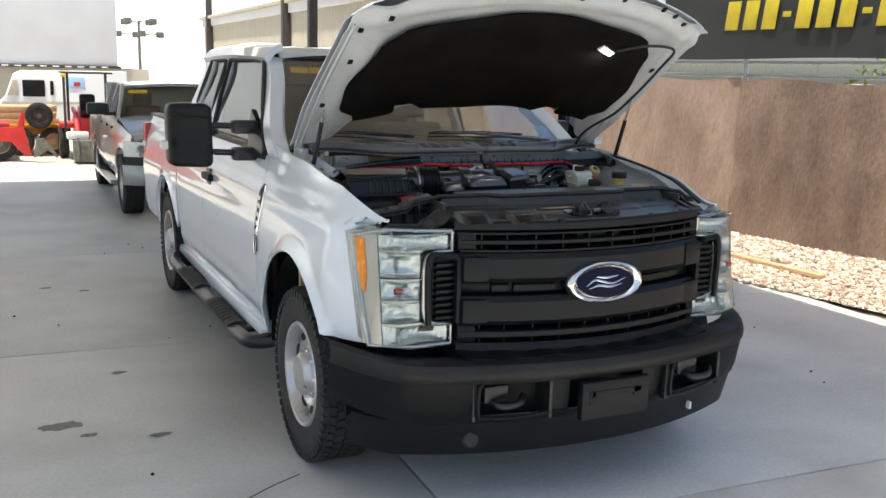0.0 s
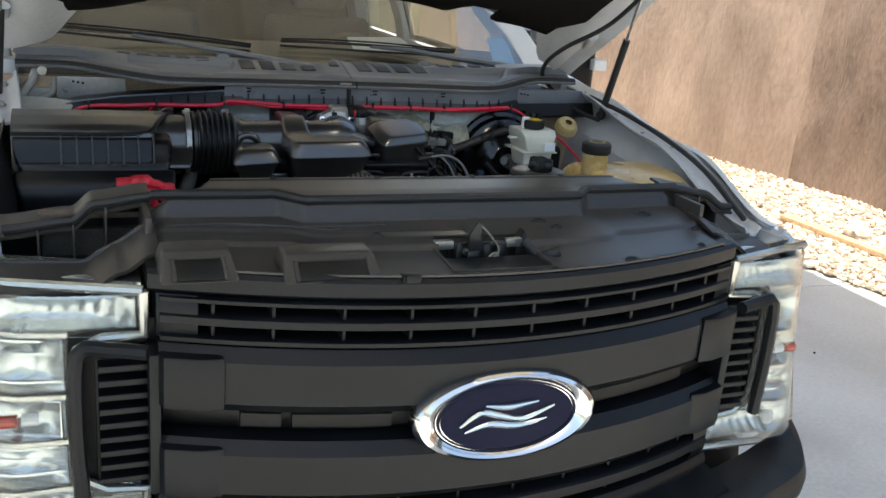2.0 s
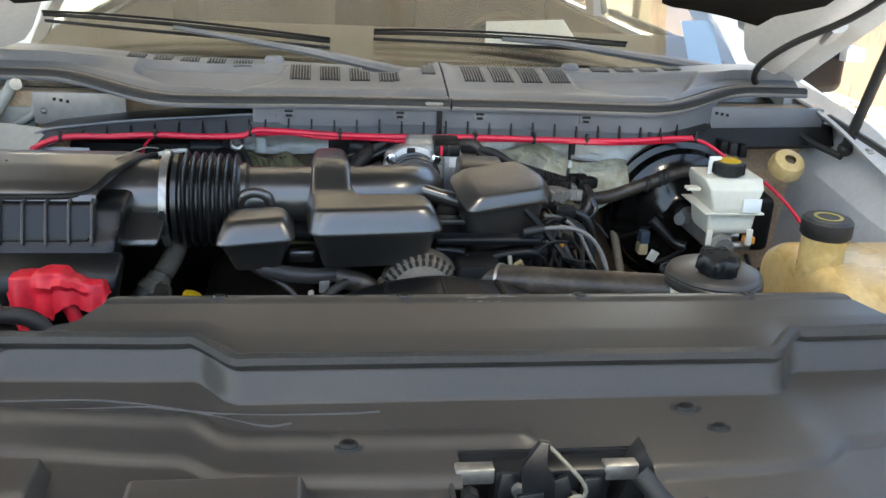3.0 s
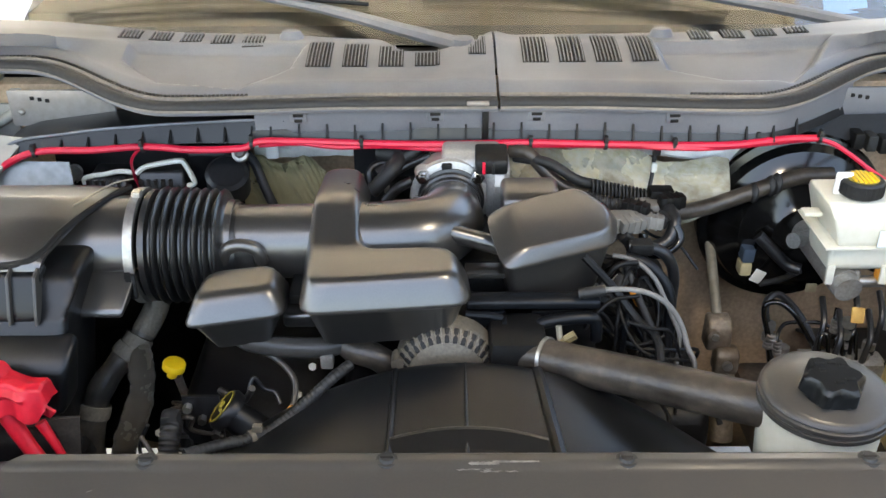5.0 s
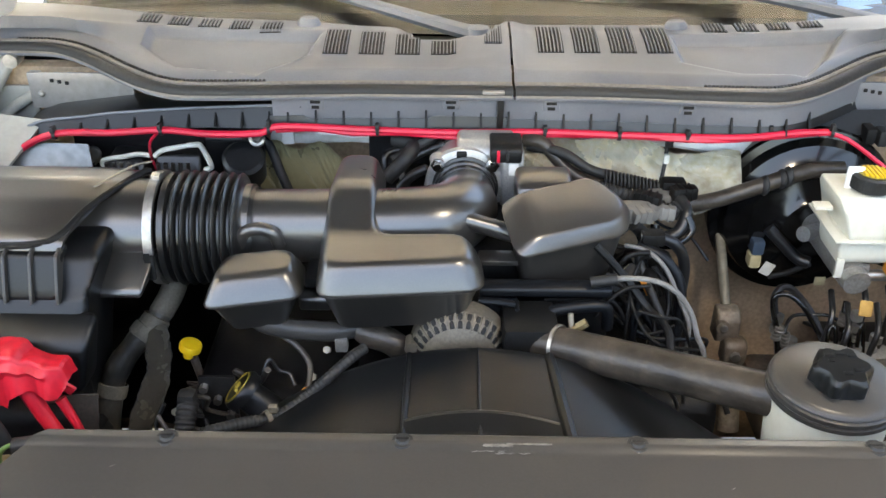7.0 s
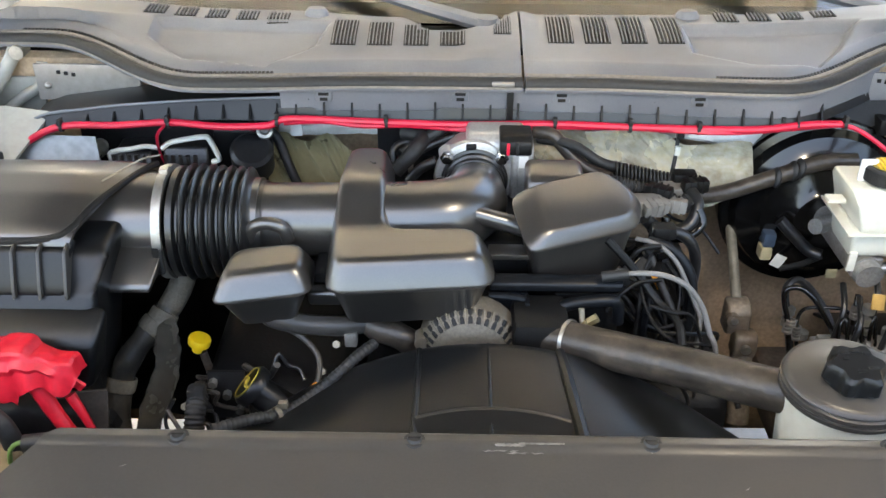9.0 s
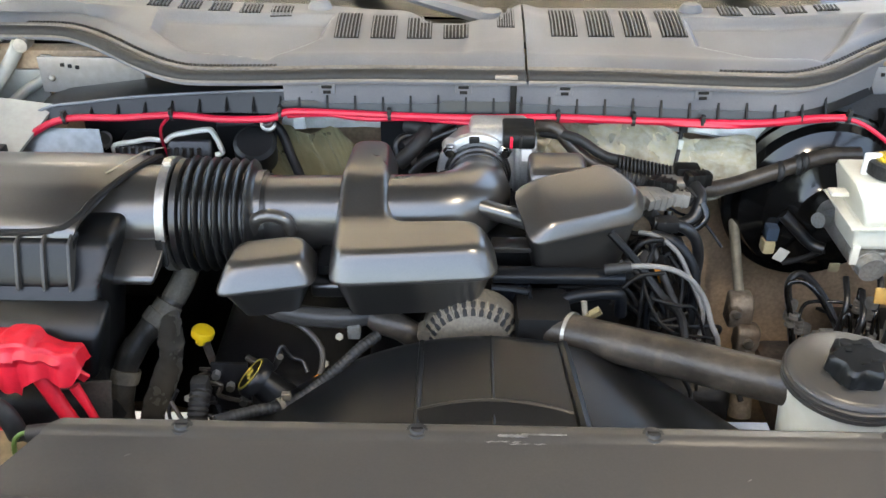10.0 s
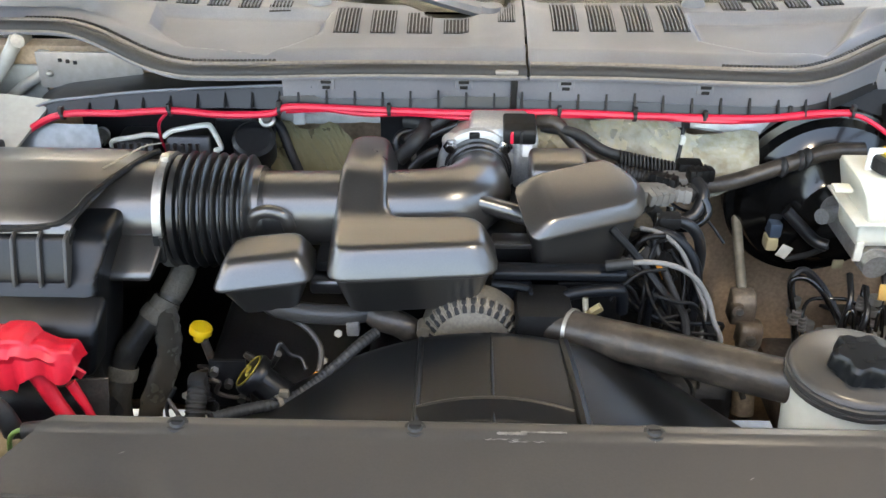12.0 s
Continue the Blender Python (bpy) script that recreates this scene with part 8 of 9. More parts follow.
part("booster_sensor", boxed((0.432, 1.158, 1.142), (0.452, 1.185, 1.166), 0.005), SANDPL, boost, "pale plastic booster sensor")
part("sensor_label", boxed((-0.010, -0.001, -0.012), (0.010, 0.001, 0.012), 0.001, pose(0.466, 1.165, 1.138, 0, 25, 0)), LEVER, boost)
part("caution_tag", boxed((0.546, 1.154, 1.113), (0.564, 1.157, 1.129), 0.001), SANDPL, boost)
mc = part("master_cylinder", rod(bmesh.new(), (0.528, 1.18, 1.226), (0.535, 1.008, 1.221), 0.0225, seg=28), ALLOY, truck, "cast aluminium brake master cylinder")
part("end_plug", rod(bmesh.new(), (0.535, 1.010, 1.221), (0.536, 0.994, 1.219), 0.0205, seg=28), ALLOY, mc)
part("port", rod(bmesh.new(), (0.545, 1.03, 1.212), (0.60, 1.025, 1.215), 0.009), STEEL, mc)
part("port", rod(bmesh.new(), (0.545, 1.08, 1.212), (0.60, 1.075, 1.216), 0.009), STEEL, mc)
rs = moulded(((1.004, 1.286), (0.998, 1.294), (1.00, 1.335), (1.02, 1.350), (1.10, 1.350), (1.115, 1.335), (1.117, 1.294), (1.11, 1.286)), 0.490, 0.606, 0.014, None, 0.020, 4)
res = part("brake_fluid_reservoir", rs, RESERVOIR, truck, "milky white brake fluid reservoir with a yellow-topped cap")
part("reservoir_base", moulded(((1.018, 1.240), (1.008, 1.250), (1.006, 1.290), (1.098, 1.290), (1.096, 1.250), (1.086, 1.240)), 0.500, 0.598, 0.012, None, 0.006), RESERVOIR, res)
for x in (0.509, 0.589):
    part("reservoir_foot", boxed((x - 0.006, 1.004, 1.222), (x + 0.006, 1.010, 1.254), 0.002), RESERVOIR, res)
part("reservoir_seam", boxed((0.4895, 0.9955, 1.2855), (0.6065, 1.1180, 1.2890), 0.001), RESERVOIR, res)
part("reservoir_ear", boxed((0.464, 1.03, 1.322), (0.49, 1.05, 1.328), 0.002), RESERVOIR, res)
cap = part("reservoir_cap", spin(bmesh.new(), [(0.026, 0.0), (0.0305, 0.003), (0.0305, 0.022), (0.028, 0.025), (0.0, 0.025)], Matrix.Translation((0.543, 1.045, 1.352)), 32), RUBBER, res, "black ribbed cap with a yellow top")
part("yellow_top", spin(bmesh.new(), [(0.0225, 0.0252), (0.0225, 0.0262), (0, 0.0268)], Matrix.Translation((0.543, 1.045, 1.352)), 28), DULLYELLOW, cap)
for k in range(6):
    x = 0.543 - 0.0155 + 0.0062 * k
    w = math.sqrt(max(0, 0.021 ** 2 - (x - 0.543) ** 2))
    part("top_ridge", boxed((x - 0.0019, 1.045 - w, 1.378), (x + 0.0019, 1.045 + w, 1.3802), 0.0006), YELLOW, cap)
for k in range(28):
    a = k * math.tau / 28
    part("grip_rib", boxed((-0.0012, 0.0300, 0.004), (0.0012, 0.0316, 0.022), 0.0004, Matrix.Translation((0.543, 1.045, 1.352)) @ Matrix.Rotation(a, 4, "Z")), RUBBER, cap)
part("cap_strap", boxed((0.505, 1.045, 1.350), (0.530, 1.052, 1.385), 0.004), WHITEPL, res, "white cap tag")
part("fill_label", boxed((0.560, 0.9925, 1.292), (0.596, 0.9945, 1.318), 0.0005), PAPER, res)
part("orange_clip", boxed((0.585, 1.01, 1.222), (0.605, 1.03, 1.236), 0.003), ORANGE, mc)
part("cast_neck", moulded(((1.016, 1.215), (1.014, 1.238), (1.10, 1.242), (1.10, 1.215)), 0.510, 0.562, 0.006), ALLOY, mc)
part("side_port", rod(bmesh.new(), (0.520, 1.13, 1.232), (0.487, 1.105, 1.240), 0.0125, seg=18), ALLOY, mc)

# vacuum hose from the engine to the booster
b = bmesh.new()
tube(b, [(0.27, 1.14, 1.285), (0.31, 1.15, 1.268), (0.36, 1.165, 1.268), (0.42, 1.17, 1.288), (0.47, 1.175, 1.305), (0.51, 1.18, 1.315), (0.56, 1.18, 1.318)], 0.013, 12, 6)
vh = part("vacuum_hose", b, HOSE, truck, "braided black vacuum hose")
for p in ((0.435, 1.17, 1.292), (0.472, 1.175, 1.306), (0.462, 1.174, 1.302)):
    part("hose_tie", ball(0.0165, p, (0.5, 1.05, 1.05)), RUBBER, vh)

# steering shaft
sh = part("steering_shaft", rod(bmesh.new(), (0.398, 1.27, 1.200), (0.391, 1.115, 1.095), 0.0085, seg=14), STEELDULL, truck, "dull grey steering shaft with a universal joint")
part("shaft_sleeve", rod(bmesh.new(), (0.3985, 1.28, 1.206), (0.397, 1.235, 1.178), 0.0125, seg=14), RUBBER, sh)
part("yoke", moulded(((1.088, 1.040), (1.080, 1.056), (1.084, 1.084), (1.098, 1.098), (1.122, 1.098), (1.125, 1.040)), 0.373, 0.412, 0.006), YOKE, sh)
part("yoke_ear", rod(bmesh.new(), (0.381, 1.078, 1.076), (0.381, 1.098, 1.076), 0.011, seg=16), YOKE, sh)
part("joint_pin", rod(bmesh.new(), (0.382, 1.074, 1.076), (0.382, 1.10, 1.076), 0.006, seg=12), STEEL, sh)
part("lower_yoke", moulded(((1.066, 1.006), (1.060, 1.022), (1.062, 1.048), (1.074, 1.056), (1.098, 1.050), (1.10, 1.006)), 0.386, 0.424, 0.007), YOKE, sh)
part("lower_pin", rod(bmesh.new(), (0.403, 1.054, 1.032), (0.403, 1.08, 1.032), 0.008, seg=12), STEEL, sh)
part("lower_shaft", rod(bmesh.new(), (0.405, 1.085, 1.02), (0.404, 1.03, 0.90), 0.0185, seg=18), YOKE, sh)

# brake modulator with its lines
ab = part("brake_modulator", boxed((0.485, 0.93, 1.02), (0.625, 1.03, 1.085), 0.006), ALLOY, truck, "aluminium brake modulator with steel lines")
for k, (x, y, top) in enumerate(((0.50, 0.985, 1.16), (0.520, 0.965, 1.15), (0.545, 0.985, 1.18), (0.565, 0.965, 1.15), (0.585, 0.985, 1.17), (0.605, 0.965, 1.15))):
    b = bmesh.new()
    tube(b, [(x, y, 1.085), (x + 0.004, y, 1.12), (x + 0.012, y + 0.01, top), (x + 0.02, y + 0.05, top + 0.02)], 0.0048, 8, 4)
    ln = part("brake_line", b, BUMPER, ab)
    part("line_nut", rod(bmesh.new(), (x, y, 1.083), (x, y, 1.100), 0.0085, seg=6), STEEL, ln)
b = bmesh.new()
tube(b, [(0.468, 1.02, 1.02), (0.455, 1.05, 1.10), (0.450, 1.07, 1.145), (0.475, 1.08, 1.155), (0.51, 1.05, 1.12), (0.53, 1.0, 1.07)], 0.006, 8, 5)
part("brake_line", b, BUMPER, ab)
for x, y, z in ((0.455, 1.05, 1.09), (0.455, 1.052, 1.11), (0.475, 1.03, 1.08), (0.545, 0.987, 1.14), (0.545, 0.987, 1.16), (0.583, 0.985, 1.12)):
    part("line_ferrule", rod(bmesh.new(), (x, y, z), (x, y, z + 0.012), 0.0095, seg=12), STEEL, ab)
for x, y, z, r in ((0.552, 1.000, 1.184, 12), (0.605, 0.95, 1.07, -25)):
    part("orange_tag", boxed((-0.011, -0.001, -0.012), (0.011, 0.001, 0.012), 0.002, pose(x, y - 0.02, z, -25, r, 10)), TAGPAPER, ab, "orange warning tag")
part("frame_bracket", boxed((0.43, 0.86, 0.92), (0.68, 1.12, 1.0), 0.02), RUST, truck)
part("fuse_box", moulded(((1.13, 1.16), (1.13, 1.275), (1.25, 1.285), (1.25, 1.16)), 0.63, 0.70, 0.015), DARK, truck)
for k in range(3):
    part("fuse_block", boxed((0.60 + 0.022 * k, 1.215, 1.345 - 0.004 * k), (0.616 + 0.022 * k, 1.245, 1.372 - 0.004 * k), 0.003), (DARK, RUBBER, DARK)[k], truck)
part("grommet", spin(bmesh.new(), [(0.012, 0.012), (0.030, 0.008), (0.036, -0.004), (0.036, -0.02)], Matrix.Translation((0.735, 1.18, 1.338)) @ Matrix.Rotation(radians(35), 4, "X"), 24), COOLANT, truck, "tan rubber grommet in the fender")

# engine computer with two levered plugs
ecm = part("engine_computer", boxed((-0.70, 1.235, 1.20), (-0.45, 1.275, 1.345), 0.012), DARK, truck, "black engine computer with white-levered plugs")
for x0, x1 in ((-0.634, -0.560), (-0.553, -0.468)):
    p = part("connector", moulded(((1.176, 1.262), (1.172, 1.300), (1.184, 1.318 if x0 < -0.6 else 1.328), (1.235, 1.32), (1.235, 1.262)), x0 + 0.006, x1 - 0.006, 0.006), BUMPER, ecm)
    b = bmesh.new()
    if x0 < -0.6:
        pts = [(-0.630, 1.182, 1.296), (-0.634, 1.184, 1.312), (-0.624, 1.184, 1.318), (-0.598, 1.184, 1.322), (-0.575, 1.184, 1.327), (-0.556, 1.184, 1.325)]
    else:
        pts = [(-0.548, 1.184, 1.324), (-0.535, 1.184, 1.334), (-0.510, 1.184, 1.340), (-0.479, 1.184, 1.345), (-0.470, 1.184, 1.340), (-0.459, 1.184, 1.311), (-0.460, 1.184, 1.304), (-0.470, 1.184, 1.301)]
    tube(b, pts, 0.0058, 8, 4, flat=0.75)
    part("lever", b, LEVER, p, "white locking lever")
    for k in range(4):
        part("pin_row", boxed((x0 + 0.012 + k * 0.014, 1.176, 1.262), (x0 + 0.020 + k * 0.014, 1.182, 1.300), 0.001), BUMPER, p)
part("ground_stud", spin(bmesh.new(), [(0, 0.026), (0.006, 0.026), (0.006, 0.014), (0.011, 0.012), (0.013, 0.0)], Matrix.Translation((-0.665, 1.225, 1.302)) @ AX_Y, 12), STEEL, ecm)
part("hook_bracket", tube(bmesh.new(), [(-0.66, 1.22, 1.30), (-0.69, 1.205, 1.285), (-0.72, 1.20, 1.283), (-0.735, 1.20, 1.293)], 0.008, 8, 4), DARK, ecm)

# heater pipes and hoses on the passenger side
b = bmesh.new()
tube(b, [(-0.455, 0.94, 1.262), (-0.465, 0.930, 1.231), (-0.484, 0.905, 1.201), (-0.511, 0.880, 1.176), (-0.537, 0.860, 1.143), (-0.550, 0.840, 1.101), (-0.551, 0.820, 1.058), (-0.55, 0.80, 1.0)], 0.0185, 16, 6, radius=lambda k: 0.85 + 0.2 * k + 0.05 * math.sin(k * 37))
h1 = part("heater_hose", b, HOSEGREY, truck, "grimy grey heater hose")
b = bmesh.new()
tube(b, [(-0.448, 0.955, 1.285), (-0.455, 0.94, 1.262), (-0.465, 0.930, 1.231), (-0.480, 0.910, 1.206)], 0.0178, 16, 6)
part("tape_wrap", b, TAPE, h1, "dusty cloth tape round the hose")
b = bmesh.new()
tube(b, [(-0.479, 0.895, 1.199), (-0.478, 0.875, 1.181), (-0.477, 0.860, 1.150), (-0.487, 0.850, 1.114), (-0.500, 0.830, 1.086), (-0.508, 0.810, 1.05), (-0.51, 0.79, 1.0)], 0.0172, 22, 8, radius=lambda k: min(1.0, 0.45 + 4 * k) + 0.07 * math.sin(k * 31) + 0.05 * math.sin(k * 77))
part("foil_hose", b, WRAP, truck, "foil-wrapped coolant hose")
# yellow dipstick and oil filler
dp = part("dipstick", spin(bmesh.new(), [(0.0, 0.004), (0.010, 0.0045), (0.0145, 0.004), (0.0160, 0.001), (0.0155, -0.006), (0.012, -0.008), (0.0075, -0.010), (0.007, -0.019), (0.005, -0.021)], Matrix.Translation((-0.428, 0.862, 1.186)) @ basis_to((0.30, 0.05, 0.92)), 28), YELLOW, truck, "yellow dipstick handle")
part("dipstick_tube", rod(bmesh.new(), (-0.430, 0.872, 1.160), (-0.42, 0.94, 0.92), 0.006), RUST, dp)
om = Matrix.Translation((-0.340, 0.772, 1.183)) @ basis_to((-0.72, 0.06, 0.69))
oc = part("oil_filler_cap", spin(bmesh.new(), [(0.026, -0.09), (0.020, -0.012), (0.028, -0.010), (0.029, 0.0), (0.026, 0.005), (0, 0.006)], om, 32), SHROUD, truck, "black oil filler cap with a yellow symbol")
part("yellow_ring", spin(bmesh.new(), [(0.0235, 0.0056), (0.0235, 0.0068), (0.0218, 0.0068), (0.0218, 0.0056)], om, 32), DULLYELLOW, oc)
b = bmesh.new()
tube(b, [om @ Vector(p) for p in ((-0.012, -0.004, 0.007), (-0.003, 0.003, 0.007), (0.005, 0.0, 0.007), (0.013, 0.005, 0.007))], 0.0026, 6, 4)
part("oil_symbol", b, DULLYELLOW, oc)

# small hoses by the fan shroud
b = bmesh.new()
tube(b, [(-0.20, 0.87, 1.235), (-0.18, 0.845, 1.225), (-0.15, 0.84, 1.215), (-0.125, 0.84, 1.195)], 0.018, 12, 5)
part("bypass_hose", b, HOSE, truck)

# red jump-start terminal cover and battery leads
def cover_top(x):
    return curve1(x, (-0.64, 1.332), (-0.575, 1.335), (-0.565, 1.340), (-0.538, 1.340), (-0.528, 1.332), (-0.505, 1.324), (-0.490, 1.323), (-0.484, 1.305))


def cover_hem(x):
    return curve1(x, (-0.64, 1.283), (-0.556, 1.285), (-0.551, 1.277), (-0.546, 1.289), (-0.526, 1.301), (-0.514, 1.291), (-0.496, 1.289), (-0.484, 1.297))


def cover_shell(u, v):
    x = lerp(-0.602, -0.484, u)
    wide = curve1(x, (-0.64, 1), (-0.545, 1), (-0.522, 0.55), (-0.484, 0.5))
    top, k = cover_top(x), max(0.0, v - 0.45) / 0.55
    fold = 0.004 * math.sin(x * 210) * v + 0.006 * max(0.0, 1 - abs(v - 0.62) / 0.07) * curve1(x, (-0.58, 0), (-0.555, 1), (-0.51, 1), (-0.50, 0))
    return (x, lerp(0.655 + 0.022 * wide, 0.645 - 0.012 * wide, min(1.0, v / 0.45)) - 0.010 * k - fold, lerp(top - 0.006 * (1 - min(1.0, v / 0.3)), cover_hem(x), k ** 1.15) + 0.0015 * noise.noise((u * 9, v * 6, 2)))


CAP_M = Matrix.Translation((0.001, 0.010, -0.122)) @ Matrix.Scale(1.06, 4)
rc = part("terminal_cover", sheet(bmesh.new(), lambda u, v: CAP_M @ (Vector(cover_shell(u, v)) + Vector((-0.010, 0, 0))), 72, 34, 0.003), REDCAP, truck, "folded red rubber battery terminal cover", smooth=28)
part("cover_flap", boxed((-0.009, -0.002, -0.007), (0.009, 0.002, 0.007), 0.0015, CAP_M @ pose(-0.496, 0.640, 1.295, 10, 40, 0)), REDCAP, rc)
for pts, r in ((((-0.553, 0.645, 1.315), (-0.542, 0.640, 1.292), (-0.528, 0.635, 1.260), (-0.513, 0.63, 1.232), (-0.499, 0.63, 1.195)), 0.0105), (((-0.512, 0.65, 1.27), (-0.500, 0.645, 1.245), (-0.488, 0.64, 1.215)), 0.006), (((-0.615, 0.65, 1.31), (-0.60, 0.63, 1.26), (-0.585, 0.61, 1.20)), 0.008)):
    b = bmesh.new()
    tube(b, [CAP_M @ Vector(p) for p in pts], r, 12, 6, radius=lambda k: 1.15 - 0.4 * k)
    part("red_lead", b, REDCAP, rc)
part("battery", boxed((-0.80, 0.46, 1.05), (-0.60, 0.57, 1.255), 0.012), QUILT, truck, "battery in a dusty brown-grey wrap under its terminal cover")
part("battery_bracket", sheet(bmesh.new(), lambda u, v: (lerp(-0.60, -0.530, u) + 0.02 * v, 0.722 + 0.008 * u, lerp(1.08, 1.205, v)), 8, 8, 0.004), QUILT, truck)
part("battery_cable", tube(bmesh.new(), [(-0.655, 0.63, 1.262), (-0.612, 0.628, 1.258), (-0.588, 0.626, 1.235), (-0.580, 0.625, 1.18)], 0.012, 12, 6), RUBBER, truck)
part("battery_hold_down", boxed((-0.80, 0.455, 1.275), (-0.57, 0.49, 1.287), 0.003), RUST, truck)

# tangle of wires and small hoses by the driver's side of the engine
random.seed(21)
for k in range(24):
    x0, y0 = random.uniform(0.13, 0.24), random.uniform(0.87, 1.10)
    a0 = random.uniform(0, math.tau)
    rr = random.uniform(0.02, 0.06)
    zz = random.uniform(1.18, 1.31)
    turn = random.uniform(0.8, 2.2) * random.choice((-1, 1))
    pts = [(x0 + 0.035 * q + rr * math.cos(a0 + turn * q), y0 - 0.02 * q + rr * math.sin(a0 + turn * q), zz - 0.045 * q + 0.015 * math.sin(q * 3 + a0)) for q in (0, 0.5, 1, 1.6, 2.2)]
    b = bmesh.new()
    tube(b, pts, random.choice((0.0024, 0.003, 0.0035, 0.0045, 0.006)), 8, 5)
    part("wire", b, random.choice((DARK, DARK, GRILLE)), truck)
for k in range(9):
    x, y, zz = random.uniform(0.15, 0.26), random.uniform(0.90, 1.06), random.uniform(1.16, 1.28)
    part("plug", boxed((-0.010, -0.008, -0.007), (0.010, 0.008, 0.007), 0.002, pose(x, y, zz, random.uniform(-40, 40), random.uniform(-40, 40), random.uniform(0, 180))), random.choice((DARK, DUCT, RUBBER, DARK)), truck)
b = bmesh.new()
tube(b, [(0.142, 0.860, 1.305), (0.158, 0.860, 1.307), (0.182, 0.855, 1.310), (0.207, 0.850, 1.307), (0.231, 0.845, 1.293), (0.250, 0.840, 1.266), (0.260, 0.830, 1.237), (0.270, 0.820, 1.213), (0.276, 0.82, 1.15)], 0.0038, 10, 6)
gw = part("grey_conduit", b, CONDUIT, truck, "grey braided conduit over the engine")
part("conduit_nut", rod(bmesh.new(), (0.118, 0.864, 1.298), (0.152, 0.860, 1.306), 0.0075, seg=10), RUBBER, gw)
b = bmesh.new()
tube(b, [(0.20, 0.98, 1.285), (0.235, 0.97, 1.275), (0.262, 0.955, 1.24), (0.265, 0.94, 1.18), (0.255, 0.93, 1.12)], 0.008, 10, 6)
part("fuel_hose", b, GRILLE, truck)
b = bmesh.new()
tube(b, [(0.20, 1.02, 1.30), (0.23, 1.03, 1.272), (0.27, 1.04, 1.275), (0.285, 1.06, 1.30), (0.275, 1.09, 1.315)], 0.010, 10, 6)
part("fuel_hose", b, BUMPER, truck)
for x, y, z, s1 in ((0.205, 1.04, 1.31, 0.016), (0.235, 1.06, 1.305, 0.013), (0.255, 1.10, 1.30, 0.016), (0.275, 1.12, 1.315, 0.013), (0.225, 1.0, 1.29, 0.012)):
    part("connector", boxed((x - s1 * 1.4, y - s1, z - s1 * 0.8), (x + s1 * 1.4, y + s1, z + s1 * 0.8), 0.004, None), GREYPL if s1 > 0.014 else DARK, truck)
b = bmesh.new()
for k in range(15):
    spin(b, [(0.009, -0.0022), (0.0125, -0.001), (0.0125, 0.001), (0.009, 0.0022)], Matrix.Translation((0.165 + 0.0062 * k, 1.10 + 0.002 * k, 1.338 - 0.0022 * k)) @ AX_X, 12)
tagged(part("corrugated_conduit", b, RUBBER, truck), kind="stuff")
b = bmesh.new()
tube(b, [(0.302, 1.30, 1.365), (0.300, 1.292, 1.33), (0.298, 1.285, 1.31), (0.296, 1.26, 1.28), (0.285, 1.22, 1.268)], 0.005, 8, 5)
st = part("strap", b, RUBBER, truck, "dark strap hanging on the firewall felt")
# dark hoses behind the throttle body
for pts, r in ((((-0.16, 1.14, 1.34), (-0.12, 1.16, 1.36), (-0.07, 1.17, 1.385), (-0.03, 1.175, 1.39)), 0.010), (((-0.17, 1.12, 1.32), (-0.14, 1.13, 1.35), (-0.13, 1.16, 1.36), (-0.16, 1.18, 1.36)), 0.012), (((0.05, 1.15, 1.365), (0.10, 1.12, 1.368), (0.14, 1.10, 1.350), (0.18, 1.11, 1.335)), 0.008), (((-0.40, 1.22, 1.35), (-0.37, 1.22, 1.33), (-0.35, 1.20, 1.29), (-0.33, 1.19, 1.24)), 0.008)):
    b = bmesh.new()
    tube(b, pts, r, 10, 5)
    part("hose", b, RUBBER, truck)
part("pipe_stub", rod(bmesh.new(), (-0.405, 1.26, 1.355), (-0.39, 1.20, 1.35), 0.018), RUBBER, truck)
part("stub_band", rod(bmesh.new(), (-0.398, 1.232, 1.353), (-0.396, 1.224, 1.352), 0.020), STEEL, truck)
part("white_clip", boxed((-0.345, 1.21, 1.335), (-0.325, 1.22, 1.365), 0.004, None), WHITEPL, truck)
part("firewall_bolt", ball(0.009, (-0.105, 1.17, 1.385)), CHROME, truck)


# ---- fine details of the engine bay ----
def line(name, pts, r, mat, parent, label="", seg=10, n=6):
    return part(name, tube(bmesh.new(), pts, r, seg, n), mat, parent, label)


def banded(name, pts, r, mat, parent, pitch=0.006):
    """A corrugated conduit along pts."""
    path = smooth_path(pts, 24)
    b = bmesh.new()
    dist = [0.0]
    for p, q in zip(path, path[1:]):
        dist.append(dist[-1] + (q - p).length)
    tube(b, path, r, 12, 1, radius=lambda k: 1.0 + 0.07 * math.sin(dist[min(len(dist) - 1, int(k * (len(dist) - 1) + 0.5))] * math.tau / pitch))
    return part(name, b, mat, parent)


